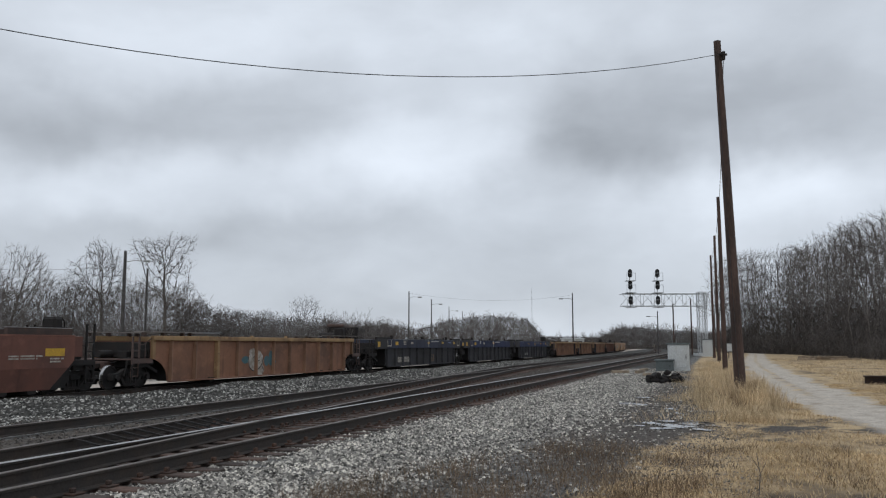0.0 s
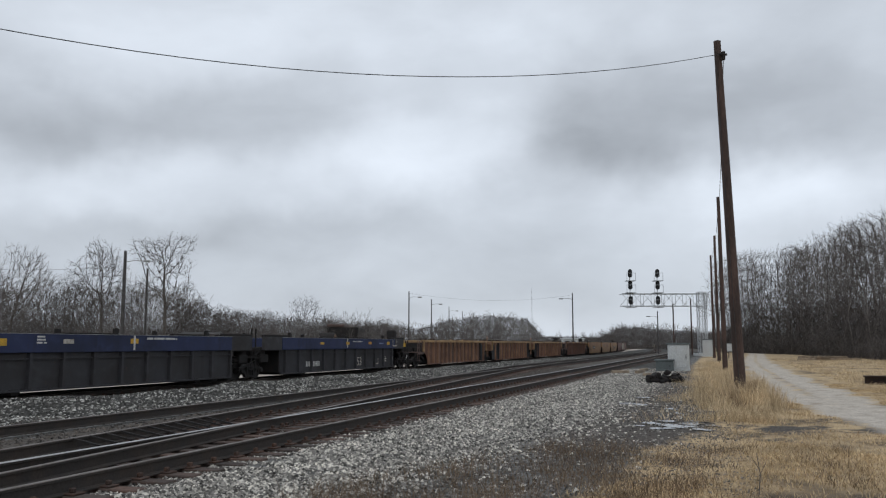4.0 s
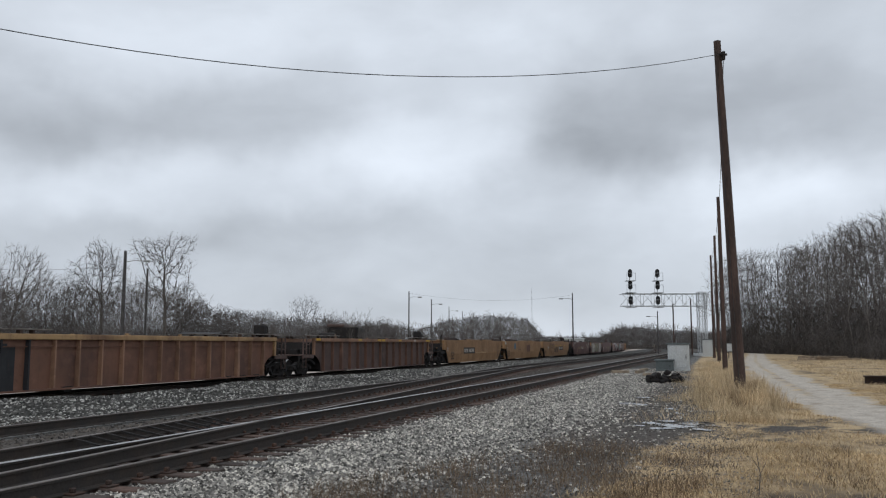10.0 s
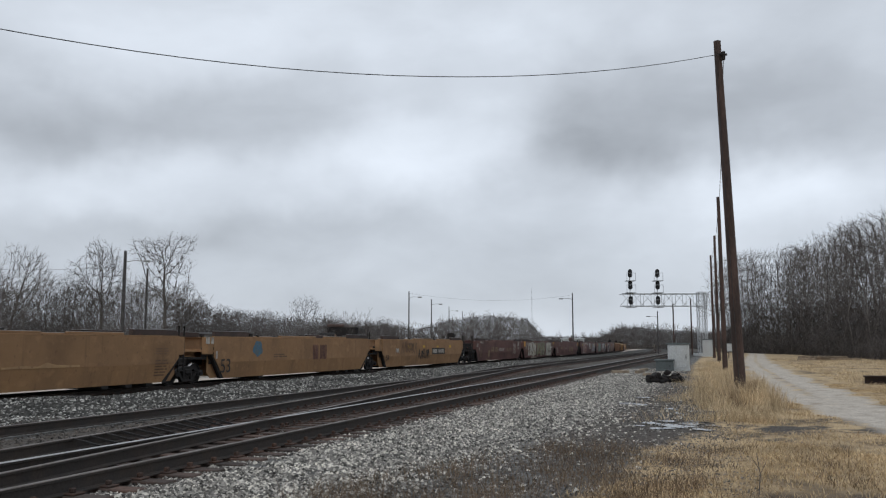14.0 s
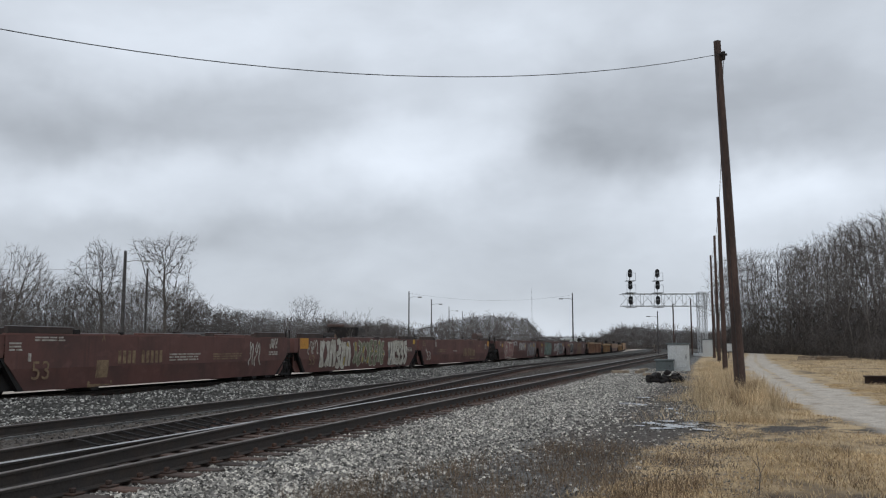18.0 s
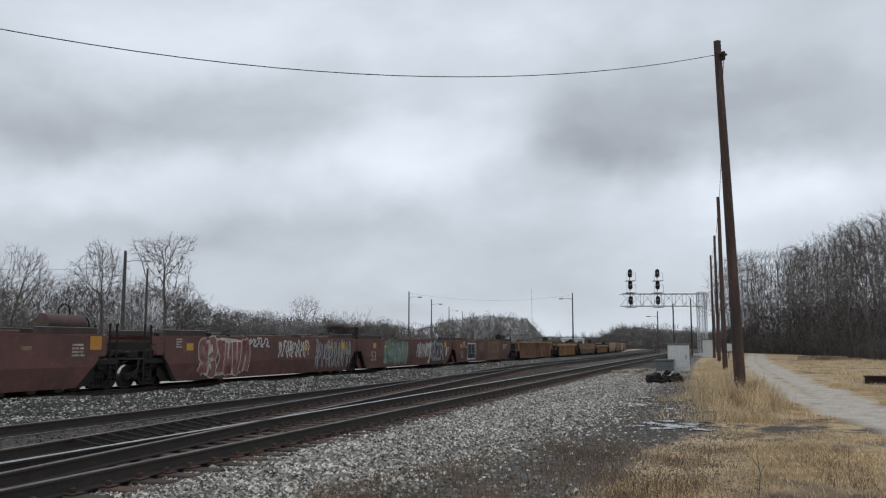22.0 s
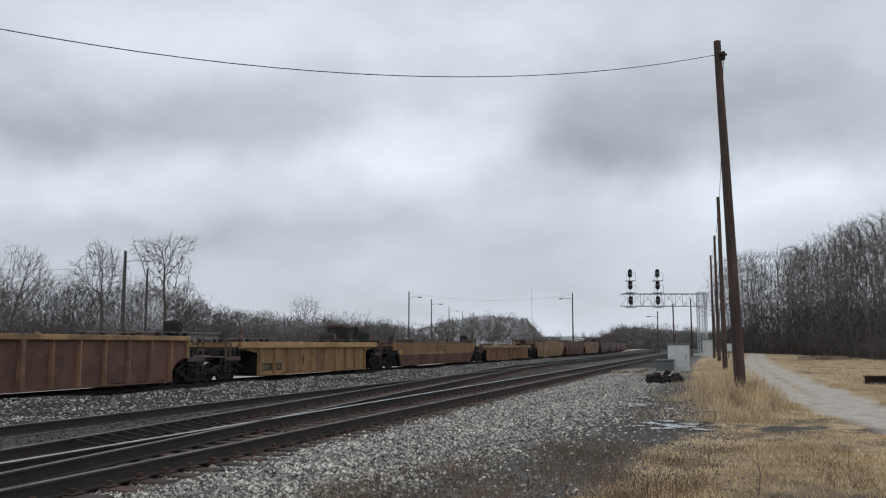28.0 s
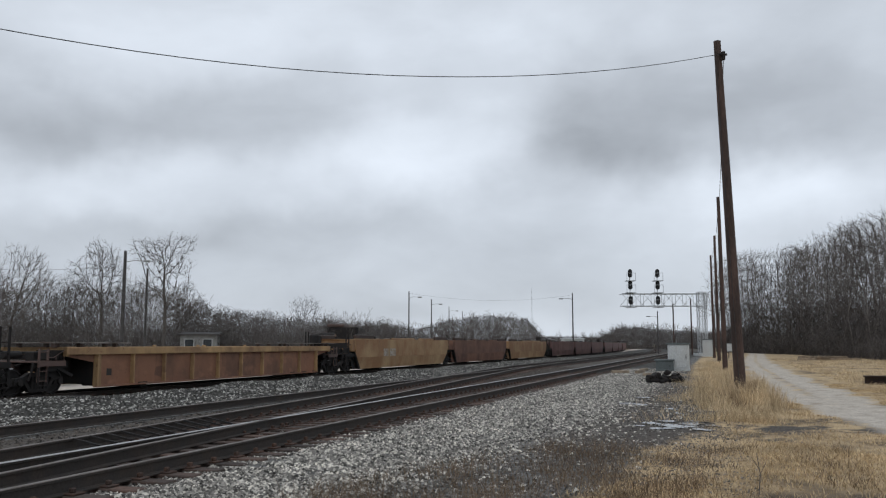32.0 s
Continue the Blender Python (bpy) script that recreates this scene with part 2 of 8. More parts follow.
def paint(name, base, stain, chips=(0.110, 0.050, 0.030)):
    """Weathered freight-car paint: broad stains, faded clouds, thin runs of soot and small chips of rust."""
    m = bpy.data.materials.new(name)
    m.use_nodes = True
    n, l = m.node_tree.nodes, m.node_tree.links
    b = n["Principled BSDF"]
    tc, info = n.new("ShaderNodeTexCoord"), n.new("ShaderNodeObjectInfo")
    cx = n.new("ShaderNodeCombineXYZ")
    l.new(info.outputs["Random"], cx.inputs[0]), l.new(info.outputs["Random"], cx.inputs[2])

    def noise_n(size, scale, detail, rough=0.55):
        mp = n.new("ShaderNodeMapping")
        mp.inputs["Scale"].default_value = size
        l.new(tc.outputs["Object"], mp.inputs["Vector"])
        k = n.new("ShaderNodeVectorMath")
        k.operation = "MULTIPLY_ADD"
        l.new(cx.outputs[0], k.inputs[0])
        k.inputs[1].default_value = (41.0, 41.0, 41.0)
        l.new(mp.outputs[0], k.inputs[2])
        q = n.new("ShaderNodeTexNoise")
        q.inputs["Scale"].default_value, q.inputs["Detail"].default_value, q.inputs["Roughness"].default_value = scale, detail, rough
        l.new(k.outputs[0], q.inputs["Vector"])
        return q.outputs["Fac"]

    def over(below, colour, f, lo, hi, amount):
        q = n.new("ShaderNodeMapRange")
        q.inputs["From Min"].default_value, q.inputs["From Max"].default_value, q.inputs["To Max"].default_value = lo, hi, amount
        l.new(f, q.inputs["Value"])
        x = n.new("ShaderNodeMix")
        x.data_type = "RGBA"
        if isinstance(below, tuple):
            x.inputs["A"].default_value = (*below, 1)
        else:
            l.new(below, x.inputs["A"])
        x.inputs["B"].default_value = (*colour, 1)
        l.new(q.outputs[0], x.inputs["Factor"])
        return x.outputs["Result"]

    broad = noise_n((1, 1, 0.8), 0.55, 5.0, 0.62)
    col = over(base, stain, broad, 0.42, 0.66, 0.85)
    col = over(col, tuple(min(0.9, c * 1.45 + 0.012) for c in base), noise_n((1, 1, 1.3), 1.9, 4.0), 0.54, 0.74, 0.5)
    col = over(col, tuple(c * 0.55 for c in stain), noise_n((3.0, 3.0, 0.28), 1.0, 3.0), 0.58, 0.76, 0.5)
    col = over(col, chips, noise_n((1, 1, 0.7), 7.0, 5.0, 0.7), 0.60, 0.70, 0.6)
    sc = n.new("ShaderNodeVectorMath")
    sc.operation = "SCALE"
    rv = n.new("ShaderNodeMapRange")
    rv.inputs["To Min"].default_value, rv.inputs["To Max"].default_value = 0.9, 1.1
    l.new(info.outputs["Random"], rv.inputs["Value"])
    l.new(col, sc.inputs[0]), l.new(rv.outputs[0], sc.inputs["Scale"])
    l.new(sc.outputs[0], b.inputs["Base Color"])
    rr = n.new("ShaderNodeMapRange")
    rr.inputs["To Min"].default_value, rr.inputs["To Max"].default_value = 0.50, 0.85
    l.new(broad, rr.inputs["Value"]), l.new(rr.outputs[0], b.inputs["Roughness"])
    bp = n.new("ShaderNodeBump")
    bp.inputs["Strength"].default_value, bp.inputs["Distance"].default_value = 0.5, 0.02
    l.new(noise_n((1, 1, 1), 1.7, 3.0), bp.inputs["Height"]), l.new(bp.outputs[0], b.inputs["Normal"])
    return m


M["p_brown"] = paint("p_brown", (0.165, 0.080, 0.051), (0.080, 0.047, 0.036))
M["p_orange"] = paint("p_orange", (0.255, 0.118, 0.066), (0.120, 0.066, 0.046))
M["p_brown2"] = paint("p_brown2", (0.190, 0.088, 0.054), (0.092, 0.050, 0.038))
M["p_patch"] = paint("p_patch", (0.150, 0.088, 0.052), (0.23, 0.155, 0.085))
M["p_soot"] = paint("p_soot", (0.026, 0.026, 0.029), (0.016, 0.016, 0.018), (0.050, 0.034, 0.028))
M["p_dkbrown"] = paint("p_dkbrown", (0.108, 0.066, 0.054), (0.066, 0.047, 0.041))
M["p_chord"] = paint("p_chord", (0.42, 0.262, 0.120), (0.15, 0.080, 0.048))
M["p_yellow"] = paint("p_yellow", (0.34, 0.195, 0.088), (0.19, 0.105, 0.056))
M["p_tan"] = paint("p_tan", (0.310, 0.170, 0.075), (0.225, 0.125, 0.060))
M["p_tanlow"] = paint("p_tanlow", (0.170, 0.095, 0.050), (0.110, 0.066, 0.042))
M["p_stain"] = paint("p_stain", (0.28, 0.145, 0.065), (0.46, 0.32, 0.17))
M["p_maroon"] = paint("p_maroon", (0.145, 0.062, 0.049), (0.085, 0.047, 0.040))
M["p_redbrown"] = paint("p_redbrown", (0.185, 0.070, 0.046), (0.105, 0.049, 0.037))
M["p_navy"] = paint("p_navy", (0.017, 0.027, 0.085), (0.016, 0.021, 0.050), (0.030, 0.026, 0.030))
M["p_slate"] = paint("p_slate", (0.034, 0.033, 0.037), (0.028, 0.024, 0.023), (0.055, 0.036, 0.028))
M["p_slateband"] = paint("p_slateband", (0.028, 0.033, 0.058), (0.024, 0.023, 0.028), (0.045, 0.034, 0.030))
# Tan rib paint, kept lighter than the panels: lit rib edges put into colour.
M["p_rib"] = paint("p_rib", (0.31, 0.170, 0.102), (0.14, 0.078, 0.052))
M["p_ribyellow"] = paint("p_ribyellow", (0.52, 0.320, 0.130), (0.32, 0.185, 0.080))
M["p_end"] = paint("p_end", (0.060, 0.036, 0.028), (0.034, 0.025, 0.022))


# ---- building blocks ----
class Shape:
    """Collects the faces of one mesh. Each face carries the index of its material."""

    def __init__(self):
        self.v, self.f, self.mi = [], [], []

    def add(self, vs, fs, mi=0):
        k = len(self.v)
        self.v += [tuple(p) for p in vs]
        self.f += [tuple(i + k for i in q) for q in fs]
        self.mi += [mi] * len(fs)
        return self

    def box(self, x0, x1, y0, y1, z0, z1, mi=0):
        vs = [(x, y, z) for x in (x0, x1) for y in (y0, y1) for z in (z0, z1)]
        return self.add(vs, [(0, 1, 3, 2), (4, 6, 7, 5), (0, 4, 5, 1), (2, 3, 7, 6), (0, 2, 6, 4), (1, 5, 7, 3)], mi)

    def soft_box(self, x0, x1, y0, y1, z0, z1, b=0.01, mi=0):
        """A box with chamfered edges."""
        c, h = ((x0 + x1) / 2, (y0 + y1) / 2, (z0 + z1) / 2), ((x1 - x0) / 2, (y1 - y0) / 2, (z1 - z0) / 2)
        b = min(b, *(0.45 * q for q in h))
        vs, ix = [], {}
        for sx in (-1, 1):
            for sy in (-1, 1):
                for sz in (-1, 1):
                    for ax in range(3):
                        p = [s * (q - (0 if a == ax else b)) for a, (s, q) in enumerate(zip((sx, sy, sz), h))]
                        ix[(sx, sy, sz, ax)] = len(vs)
                        vs.append([p[a] + c[a] for a in range(3)])
        fs = []
        for ax in range(3):
            o = [a for a in range(3) if a != ax]
            for s in (-1, 1):
                q = []
                for u, w in ((-1, -1), (1, -1), (1, 1), (-1, 1)):
                    k = [0, 0, 0]
                    k[ax], k[o[0]], k[o[1]] = s, u, w
                    q.append(ix[(*k, ax)])
                fs.append(q if (s > 0) == (ax != 1) else q[::-1])
        for ax in range(3):
            o = [a for a in range(3) if a != ax]
            for u in (-1, 1):
                for w in (-1, 1):
                    k0, k1 = [0, 0, 0], [0, 0, 0]
                    k0[ax], k1[ax] = -1, 1
                    k0[o[0]] = k1[o[0]] = u
                    k0[o[1]] = k1[o[1]] = w
                    q = [ix[(*k0, o[0])], ix[(*k1, o[0])], ix[(*k1, o[1])], ix[(*k0, o[1])]]
                    fs.append(q if (u * w > 0) == (ax != 1) else q[::-1])
        for sx in (-1, 1):
            for sy in (-1, 1):
                for sz in (-1, 1):
                    q = [ix[(sx, sy, sz, a)] for a in range(3)]
                    fs.append(q if sx * sy * sz > 0 else q[::-1])
        return self.add(vs, fs, mi)

    def bar(self, p, q, w, h=None, mi=0):
        """A square bar from p to q."""
        p, q = Vector(p), Vector(q)
        d = (q - p).normalized()
        side = d.cross(Vector((0, 0, 1)) if abs(d.z) < 0.95 else Vector((0, 1, 0))).normalized()
        up = side.cross(d)
        h = h or w
        vs = [e + side * (a * w / 2) + up * (c * h / 2) for e in (p, q) for a, c in ((-1, -1), (1, -1), (1, 1), (-1, 1))]
        return self.add(vs, [(0, 1, 2, 3), (7, 6, 5, 4), (0, 4, 5, 1), (1, 5, 6, 2), (2, 6, 7, 3), (3, 7, 4, 0)], mi)

    def tube(self, p, q, r0, r1=None, n=8, mi=0, caps=True):
        p, q = Vector(p), Vector(q)
        r1 = r0 if r1 is None else r1
        d = (q - p).normalized()
        a = d.cross(Vector((0, 0, 1)) if abs(d.z) < 0.95 else Vector((1, 0, 0))).normalized()
        b = d.cross(a)
        vs = [e + (a * math.cos(k * math.tau / n) + b * math.sin(k * math.tau / n)) * r for e, r in ((p, r0), (q, r1)) for k in range(n)]
        fs = [(k, (k + 1) % n, n + (k + 1) % n, n + k) for k in range(n)]
        if caps:
            fs += [tuple(range(n))[::-1], tuple(range(n, 2 * n))]
        return self.add(vs, fs, mi)

    def path_tube(self, pts, radii, n=8, mi=0):
        """A tube along several points."""
        pts = [Vector(p) for p in pts]
        vs, fs = [], []
        for i, p in enumerate(pts):
            d = (pts[min(i + 1, len(pts) - 1)] - pts[max(i - 1, 0)]).normalized()
            a = d.cross(Vector((0, 0, 1)) if abs(d.z) < 0.9 else Vector((1, 0, 0))).normalized()
            b = d.cross(a)
            vs += [p + (a * math.cos(k * math.tau / n) + b * math.sin(k * math.tau / n)) * radii[i] for k in range(n)]
        for i in range(len(pts) - 1):
            fs += [(i * n + k, i * n + (k + 1) % n, (i + 1) * n + (k + 1) % n, (i + 1) * n + k) for k in range(n)]
        fs += [tuple(range(n))[::-1], tuple(range((len(pts) - 1) * n, len(pts) * n))]
        return self.add(vs, fs, mi)

    def plate(self, outline, y0, y1, mi=0):
        """An outline in x and z, given thickness from y0 to y1."""
        n = len(outline)
        vs = [(x, y0, z) for x, z in outline] + [(x, y1, z) for x, z in outline]
        fs = [tuple(range(n)), tuple(range(2 * n - 1, n - 1, -1))] + [(k, n + k, n + (k + 1) % n, (k + 1) % n) for k in range(n)]
        return self.add(vs, fs, mi)

    def run(self, profile, x0, x1, mi=0, cut0=0.0, cut1=0.0):
        """A closed outline in y and z, drawn out along x."""
        n = len(profile)
        vs = [(x0, y, z) for y, z in profile] + [(x1, y, z) for y, z in profile]
        fs = [tuple(range(n))[::-1], tuple(range(n, 2 * n))] + [(k, (k + 1) % n, n + (k + 1) % n, n + k) for k in range(n)]
        return self.add(vs, fs, mi)

    def spin(self, profile, n=20, mi=0, mis=None):
        """An outline of (y, radius), turned about the y axis."""
        vs = [(r * math.cos(k * math.tau / n), y, r * math.sin(k * math.tau / n)) for y, r in profile for k in range(n)]
        for i in range(len(profile) - 1):
            fs = [(i * n + k, i * n + (k + 1) % n, (i + 1) * n + (k + 1) % n, (i + 1) * n + k) for k in range(n)]
            if i == 0:
                base = len(self.v)
                self.v += vs
            self.f += [tuple(base + j for j in q) for q in fs]
            self.mi += [mis[i] if mis else mi] * n
        return self

    def mesh(self, name, mats, smooth=False):
        me = bpy.data.meshes.new(name)
        me.from_pydata(self.v, [], self.f)
        for m in mats:
            me.materials.append(m)
        if any(self.mi):
            me.polygons.foreach_set("material_index", self.mi)
        bm = bmesh.new()
        bm.from_mesh(me)
        bmesh.ops.recalc_face_normals(bm, faces=bm.faces)
        bm.to_mesh(me)
        bm.free()
        if smooth:
            me.polygons.foreach_set("use_smooth", [True] * len(me.polygons))
            me.set_sharp_from_angle(angle=radians(40))
        me.update()
        return me


def part(name, shape, mat, parent=None, label="", smooth=False, at=None):
    """One mesh object under a thing or a part. shape: a Shape, or a mesh to share."""
    mats = [M[k] for k in (mat if isinstance(mat, (list, tuple)) else [mat])]
    me = shape.mesh(name, mats, smooth) if isinstance(shape, Shape) else shape
    ob = new(name, me)
    ob.parent = parent
    if at is not None:
        ob.matrix_basis = at
    if label:
        ob["label"] = label
    return ob


def thing(name, label, category, at=None, group="", kind=""):
    """An Empty that carries the parts of a thing."""
    ob = new(name)
    ob.empty_display_size = 0.2
    if at is not None:
        ob.matrix_basis = at
    return tagged(ob, label, category, group, kind)


def cloud_mesh(name, verts, faces, mats, smooth=False):
    """A big mesh from number arrays: verts (n, 3), faces (m, 3 or 4)."""
    me = bpy.data.meshes.new(name)
    k = faces.shape[1]
    me.vertices.add(len(verts)), me.loops.add(faces.size), me.polygons.add(len(faces))
    me.vertices.foreach_set("co", np.asarray(verts, np.float32).ravel())
    me.loops.foreach_set("vertex_index", np.asarray(faces, np.int32).ravel())
    me.polygons.foreach_set("loop_start", np.arange(0, faces.size, k, dtype=np.int32))
    for m in mats:
        me.materials.append(m)
    me.update(calc_edges=True)
    me.polygons.foreach_set("use_smooth", [smooth] * len(me.polygons))
    return me


# ---- ground ----
def offset_of(x, y):
    """How far a place lies to the left of the camera's own line along the tracks."""
    return (y * SLOPE - x) * COS


def ground_height(x, y):
    d = (y * SLOPE - x) * COS
    s = y * COS + x * SIN
    d = np.where(s > BEND_AT, d - (s - BEND_AT) ** 2 / (2 * BEND_R), d)
    z = np.interp(d, [-400, -60, -8, 4.6, 5.9, 6.3, 12.2, 14.0, 17.0, 19.4, 20.6, 24.6, 26.5, 34, 60, 400],
                  [0.6, 0.3, 0.0, 0.0, 0.0, -0.02, -0.02, 0.02, 0.02, -0.10, -0.30, -0.30, -0.42, -0.5, -0.5, -0.3])
    lump = np.where((d > 12.3) & (d < 21), 1.0, 0.0) * np.clip((d - 12.3) / 3, 0, 1) * np.clip((20.3 - d) / 0.8, 0, 1)
    bumps = 0.5 * np.sin(s * 1.1 + 0.7 * np.sin(d * 0.9)) + 0.5 * np.sin(s * 0.43 + d * 0.6 + 1.3) + 0.35 * np.sin(s * 2.7 + d * 1.7)
    z = z + lump * 0.11 * bumps
    rough = np.where(d < 5.0, 1.0, 0.0) * (1 - 0.75 * np.exp(-((d - 1.8) / 1.8) ** 2) * ((y > 14) & (y < 40)))
    z = z + rough * 0.022 * (np.sin(x * 1.9 + 1.0) * np.sin(y * 1.3 + 0.4) + 0.6 * np.sin(x * 4.1 + y * 2.3))
    return z


GRASS_EDGE_Y = [-30, 9.0, 11.0, 13.2, 15.0, 19.0, 24.0, 29.6, 67.0, 140.0, 400.0]
GRASS_EDGE_E = [-1.6, -1.5, -1.3, -1.3, -0.6, 0.0, -0.3, -1.3, -2.4, -3.0, -3.0]


def ground_kind(x, y):
    """Shares of dry grass, road and dark wet dirt at a place."""
    e = x - SLOPE * y
    edge = np.interp(y, GRASS_EDGE_Y, GRASS_EDGE_E)
    grass = np.clip((e - edge) / 0.9 + 0.5, 0, 1)
    mid = np.interp(y, [0, 14, 18, 22, 27, 36, 56, 80, 110, 200], [9.0, 4.9, 3.75, 3.15, 2.8, 2.7, 2.8, 3.2, 4.4, 8.0])
    road = np.clip(1.80 - np.abs(e - mid) / 1.0 + 0.16 * np.sin(y * 0.5) + 0.14 * np.sin(y * 1.3 + 1) + 0.10 * np.sin(y * 2.9 + 2), 0, 1)
    strip = np.exp(-((e - mid + 0.1) / 0.3) ** 2) * np.clip((y - 20) / 8, 0, 1)
    road = np.clip(road - 0.5 * strip, 0, 1)
    dirt = np.clip((e + 3.4) / 0.6, 0, 1) * np.clip((0.6 - e) / 0.9, 0, 1) * np.clip((60 - y) / 20, 0, 1) * np.clip((y - 10.5) / 4, 0.25, 1)
    d = -e * COS
    dirt = np.maximum(dirt, 0.85 * np.clip((d - 5.9) / 0.4, 0, 1) * np.clip((11.9 - d) / 0.4, 0, 1))
    dirt = np.maximum(dirt, (0.68 + 0.34 * np.sin(e * 2.3 + y * 1.1) * np.sin(e * 0.9 - y * 1.9)) * np.exp(-((y - 16.4 + 0.6 * np.sin(e * 1.7)) / 2.2) ** 2) * np.clip((e + 2) / 2, 0, 1) * np.clip((10 - e) / 3, 0, 1))
    road = np.maximum(road, np.clip((d - 24.6) / 0.6, 0, 1) * np.clip((33 - d) / 3, 0, 1))
    far_left = np.clip((-e - 29) / 4, 0, 1)
    grass = np.maximum(grass, 0.55 * far_left)
    return grass, road, dirt


def ground_material():
    m = bpy.data.materials.new("ground")
    m.use_nodes = True
    n, l = m.node_tree.nodes, m.node_tree.links
    b = n["Principled BSDF"]
    b.inputs["Roughness"].default_value = 0.95
    tc = n.new("ShaderNodeTexCoord")

    def noise_n(scale, detail=4.0, rough=0.6):
        q = n.new("ShaderNodeTexNoise")
        q.inputs["Scale"].default_value, q.inputs["Detail"].default_value, q.inputs["Roughness"].default_value = scale, detail, rough
        l.new(tc.outputs["Object"], q.inputs["Vector"])
        return q.outputs["Fac"]

    def mixc(f, a, c):
        q = n.new("ShaderNodeMix")
        q.data_type = "RGBA"
        for k, v in (("A", a), ("B", c)):
            if isinstance(v, tuple):
                q.inputs[k].default_value = (*v, 1)
            else:
                l.new(v, q.inputs[k])
        l.new(f, q.inputs["Factor"])
        return q.outputs["Result"]

    def rng(v, a, c):
        q = n.new("ShaderNodeMapRange")
        q.inputs["From Min"].default_value, q.inputs["From Max"].default_value = a, c
        l.new(v, q.inputs["Value"])
        return q.outputs[0]

    def mask(name, wobble, amount, lo=0.4, hi=0.6):
        a = n.new("ShaderNodeAttribute")
        a.attribute_name = name
        q = n.new("ShaderNodeMath")
        q.operation = "MULTIPLY_ADD"
        w = n.new("ShaderNodeMath")
        w.operation = "SUBTRACT"
        w.inputs[1].default_value = 0.5
        l.new(wobble, w.inputs[0])
        l.new(w.outputs[0], q.inputs[0])
        q.inputs[1].default_value = amount
        l.new(a.outputs["Fac"], q.inputs[2])
        return rng(q.outputs[0], lo, hi)

    vor = n.new("ShaderNodeTexVoronoi")
    vor.inputs["Scale"].default_value = 17.0
    l.new(tc.outputs["Object"], vor.inputs["Vector"])
    stone = n.new("ShaderNodeValToRGB")
    st = stone.color_ramp.elements
    st[0].color, st[1].color = (0.045, 0.044, 0.042, 1), (0.26, 0.255, 0.245, 1)
    sepc = n.new("ShaderNodeSeparateColor")
    l.new(vor.outputs["Color"], sepc.inputs[0])
    l.new(sepc.outputs[0], stone.inputs[0])
    big, mid, fine, blotch = noise_n(0.35), noise_n(1.8), noise_n(22.0, 3.0), noise_n(0.9, 6.0, 0.7)
    ballast = mixc(rng(mid, 0.35, 0.7), stone.outputs[0], (0.075, 0.070, 0.063))
    straw = mixc(rng(mid, 0.38, 0.68), (0.60, 0.44, 0.25), (0.36, 0.257, 0.142))
    straw = mixc(rng(fine, 0.4, 0.75), straw, (0.50, 0.38, 0.22))
    tuft = noise_n(7.0, 6.0, 0.75)
    straw = mixc(rng(tuft, 0.46, 0.70), straw, (0.27, 0.195, 0.115))
    straw = mixc(rng(blotch, 0.57, 0.68), straw, (0.15, 0.11, 0.074))
    straw = mixc(rng(big, 0.50, 0.66), straw, (0.095, 0.068, 0.045))
    road = mixc(rng(mid, 0.3, 0.7), (0.66, 0.60, 0.52), (0.42, 0.365, 0.30))
    road = mixc(rng(fine, 0.45, 0.8), road, (0.19, 0.16, 0.13))
    road = mixc(rng(blotch, 0.58, 0.78), road, (0.24, 0.185, 0.13))
    dirt = mixc(rng(fine, 0.35, 0.7), mixc(rng(mid, 0.4, 0.7), (0.036, 0.029, 0.024), (0.075, 0.060, 0.048)), (0.10, 0.085, 0.070))
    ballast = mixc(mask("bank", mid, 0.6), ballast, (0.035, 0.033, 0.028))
    col = mixc(mask("dirt", mid, 1.3, 0.35, 0.75), ballast, dirt)
    col = mixc(mask("grass", mid, 1.2, 0.35, 0.7), col, straw)
    col = mixc(mask("dirt_over", mid, 1.6, 0.45, 0.7), col, dirt)
    col = mixc(mask("road", mid, 1.5, 0.35, 0.75), col, road)
    l.new(col, b.inputs["Base Color"])
    bp = n.new("ShaderNodeBump")
    bp.inputs["Strength"].default_value, bp.inputs["Distance"].default_value = 0.8, 0.03
    l.new(vor.outputs["Distance"], bp.inputs["Height"])
    l.new(bp.outputs[0], b.inputs["Normal"])
    return m


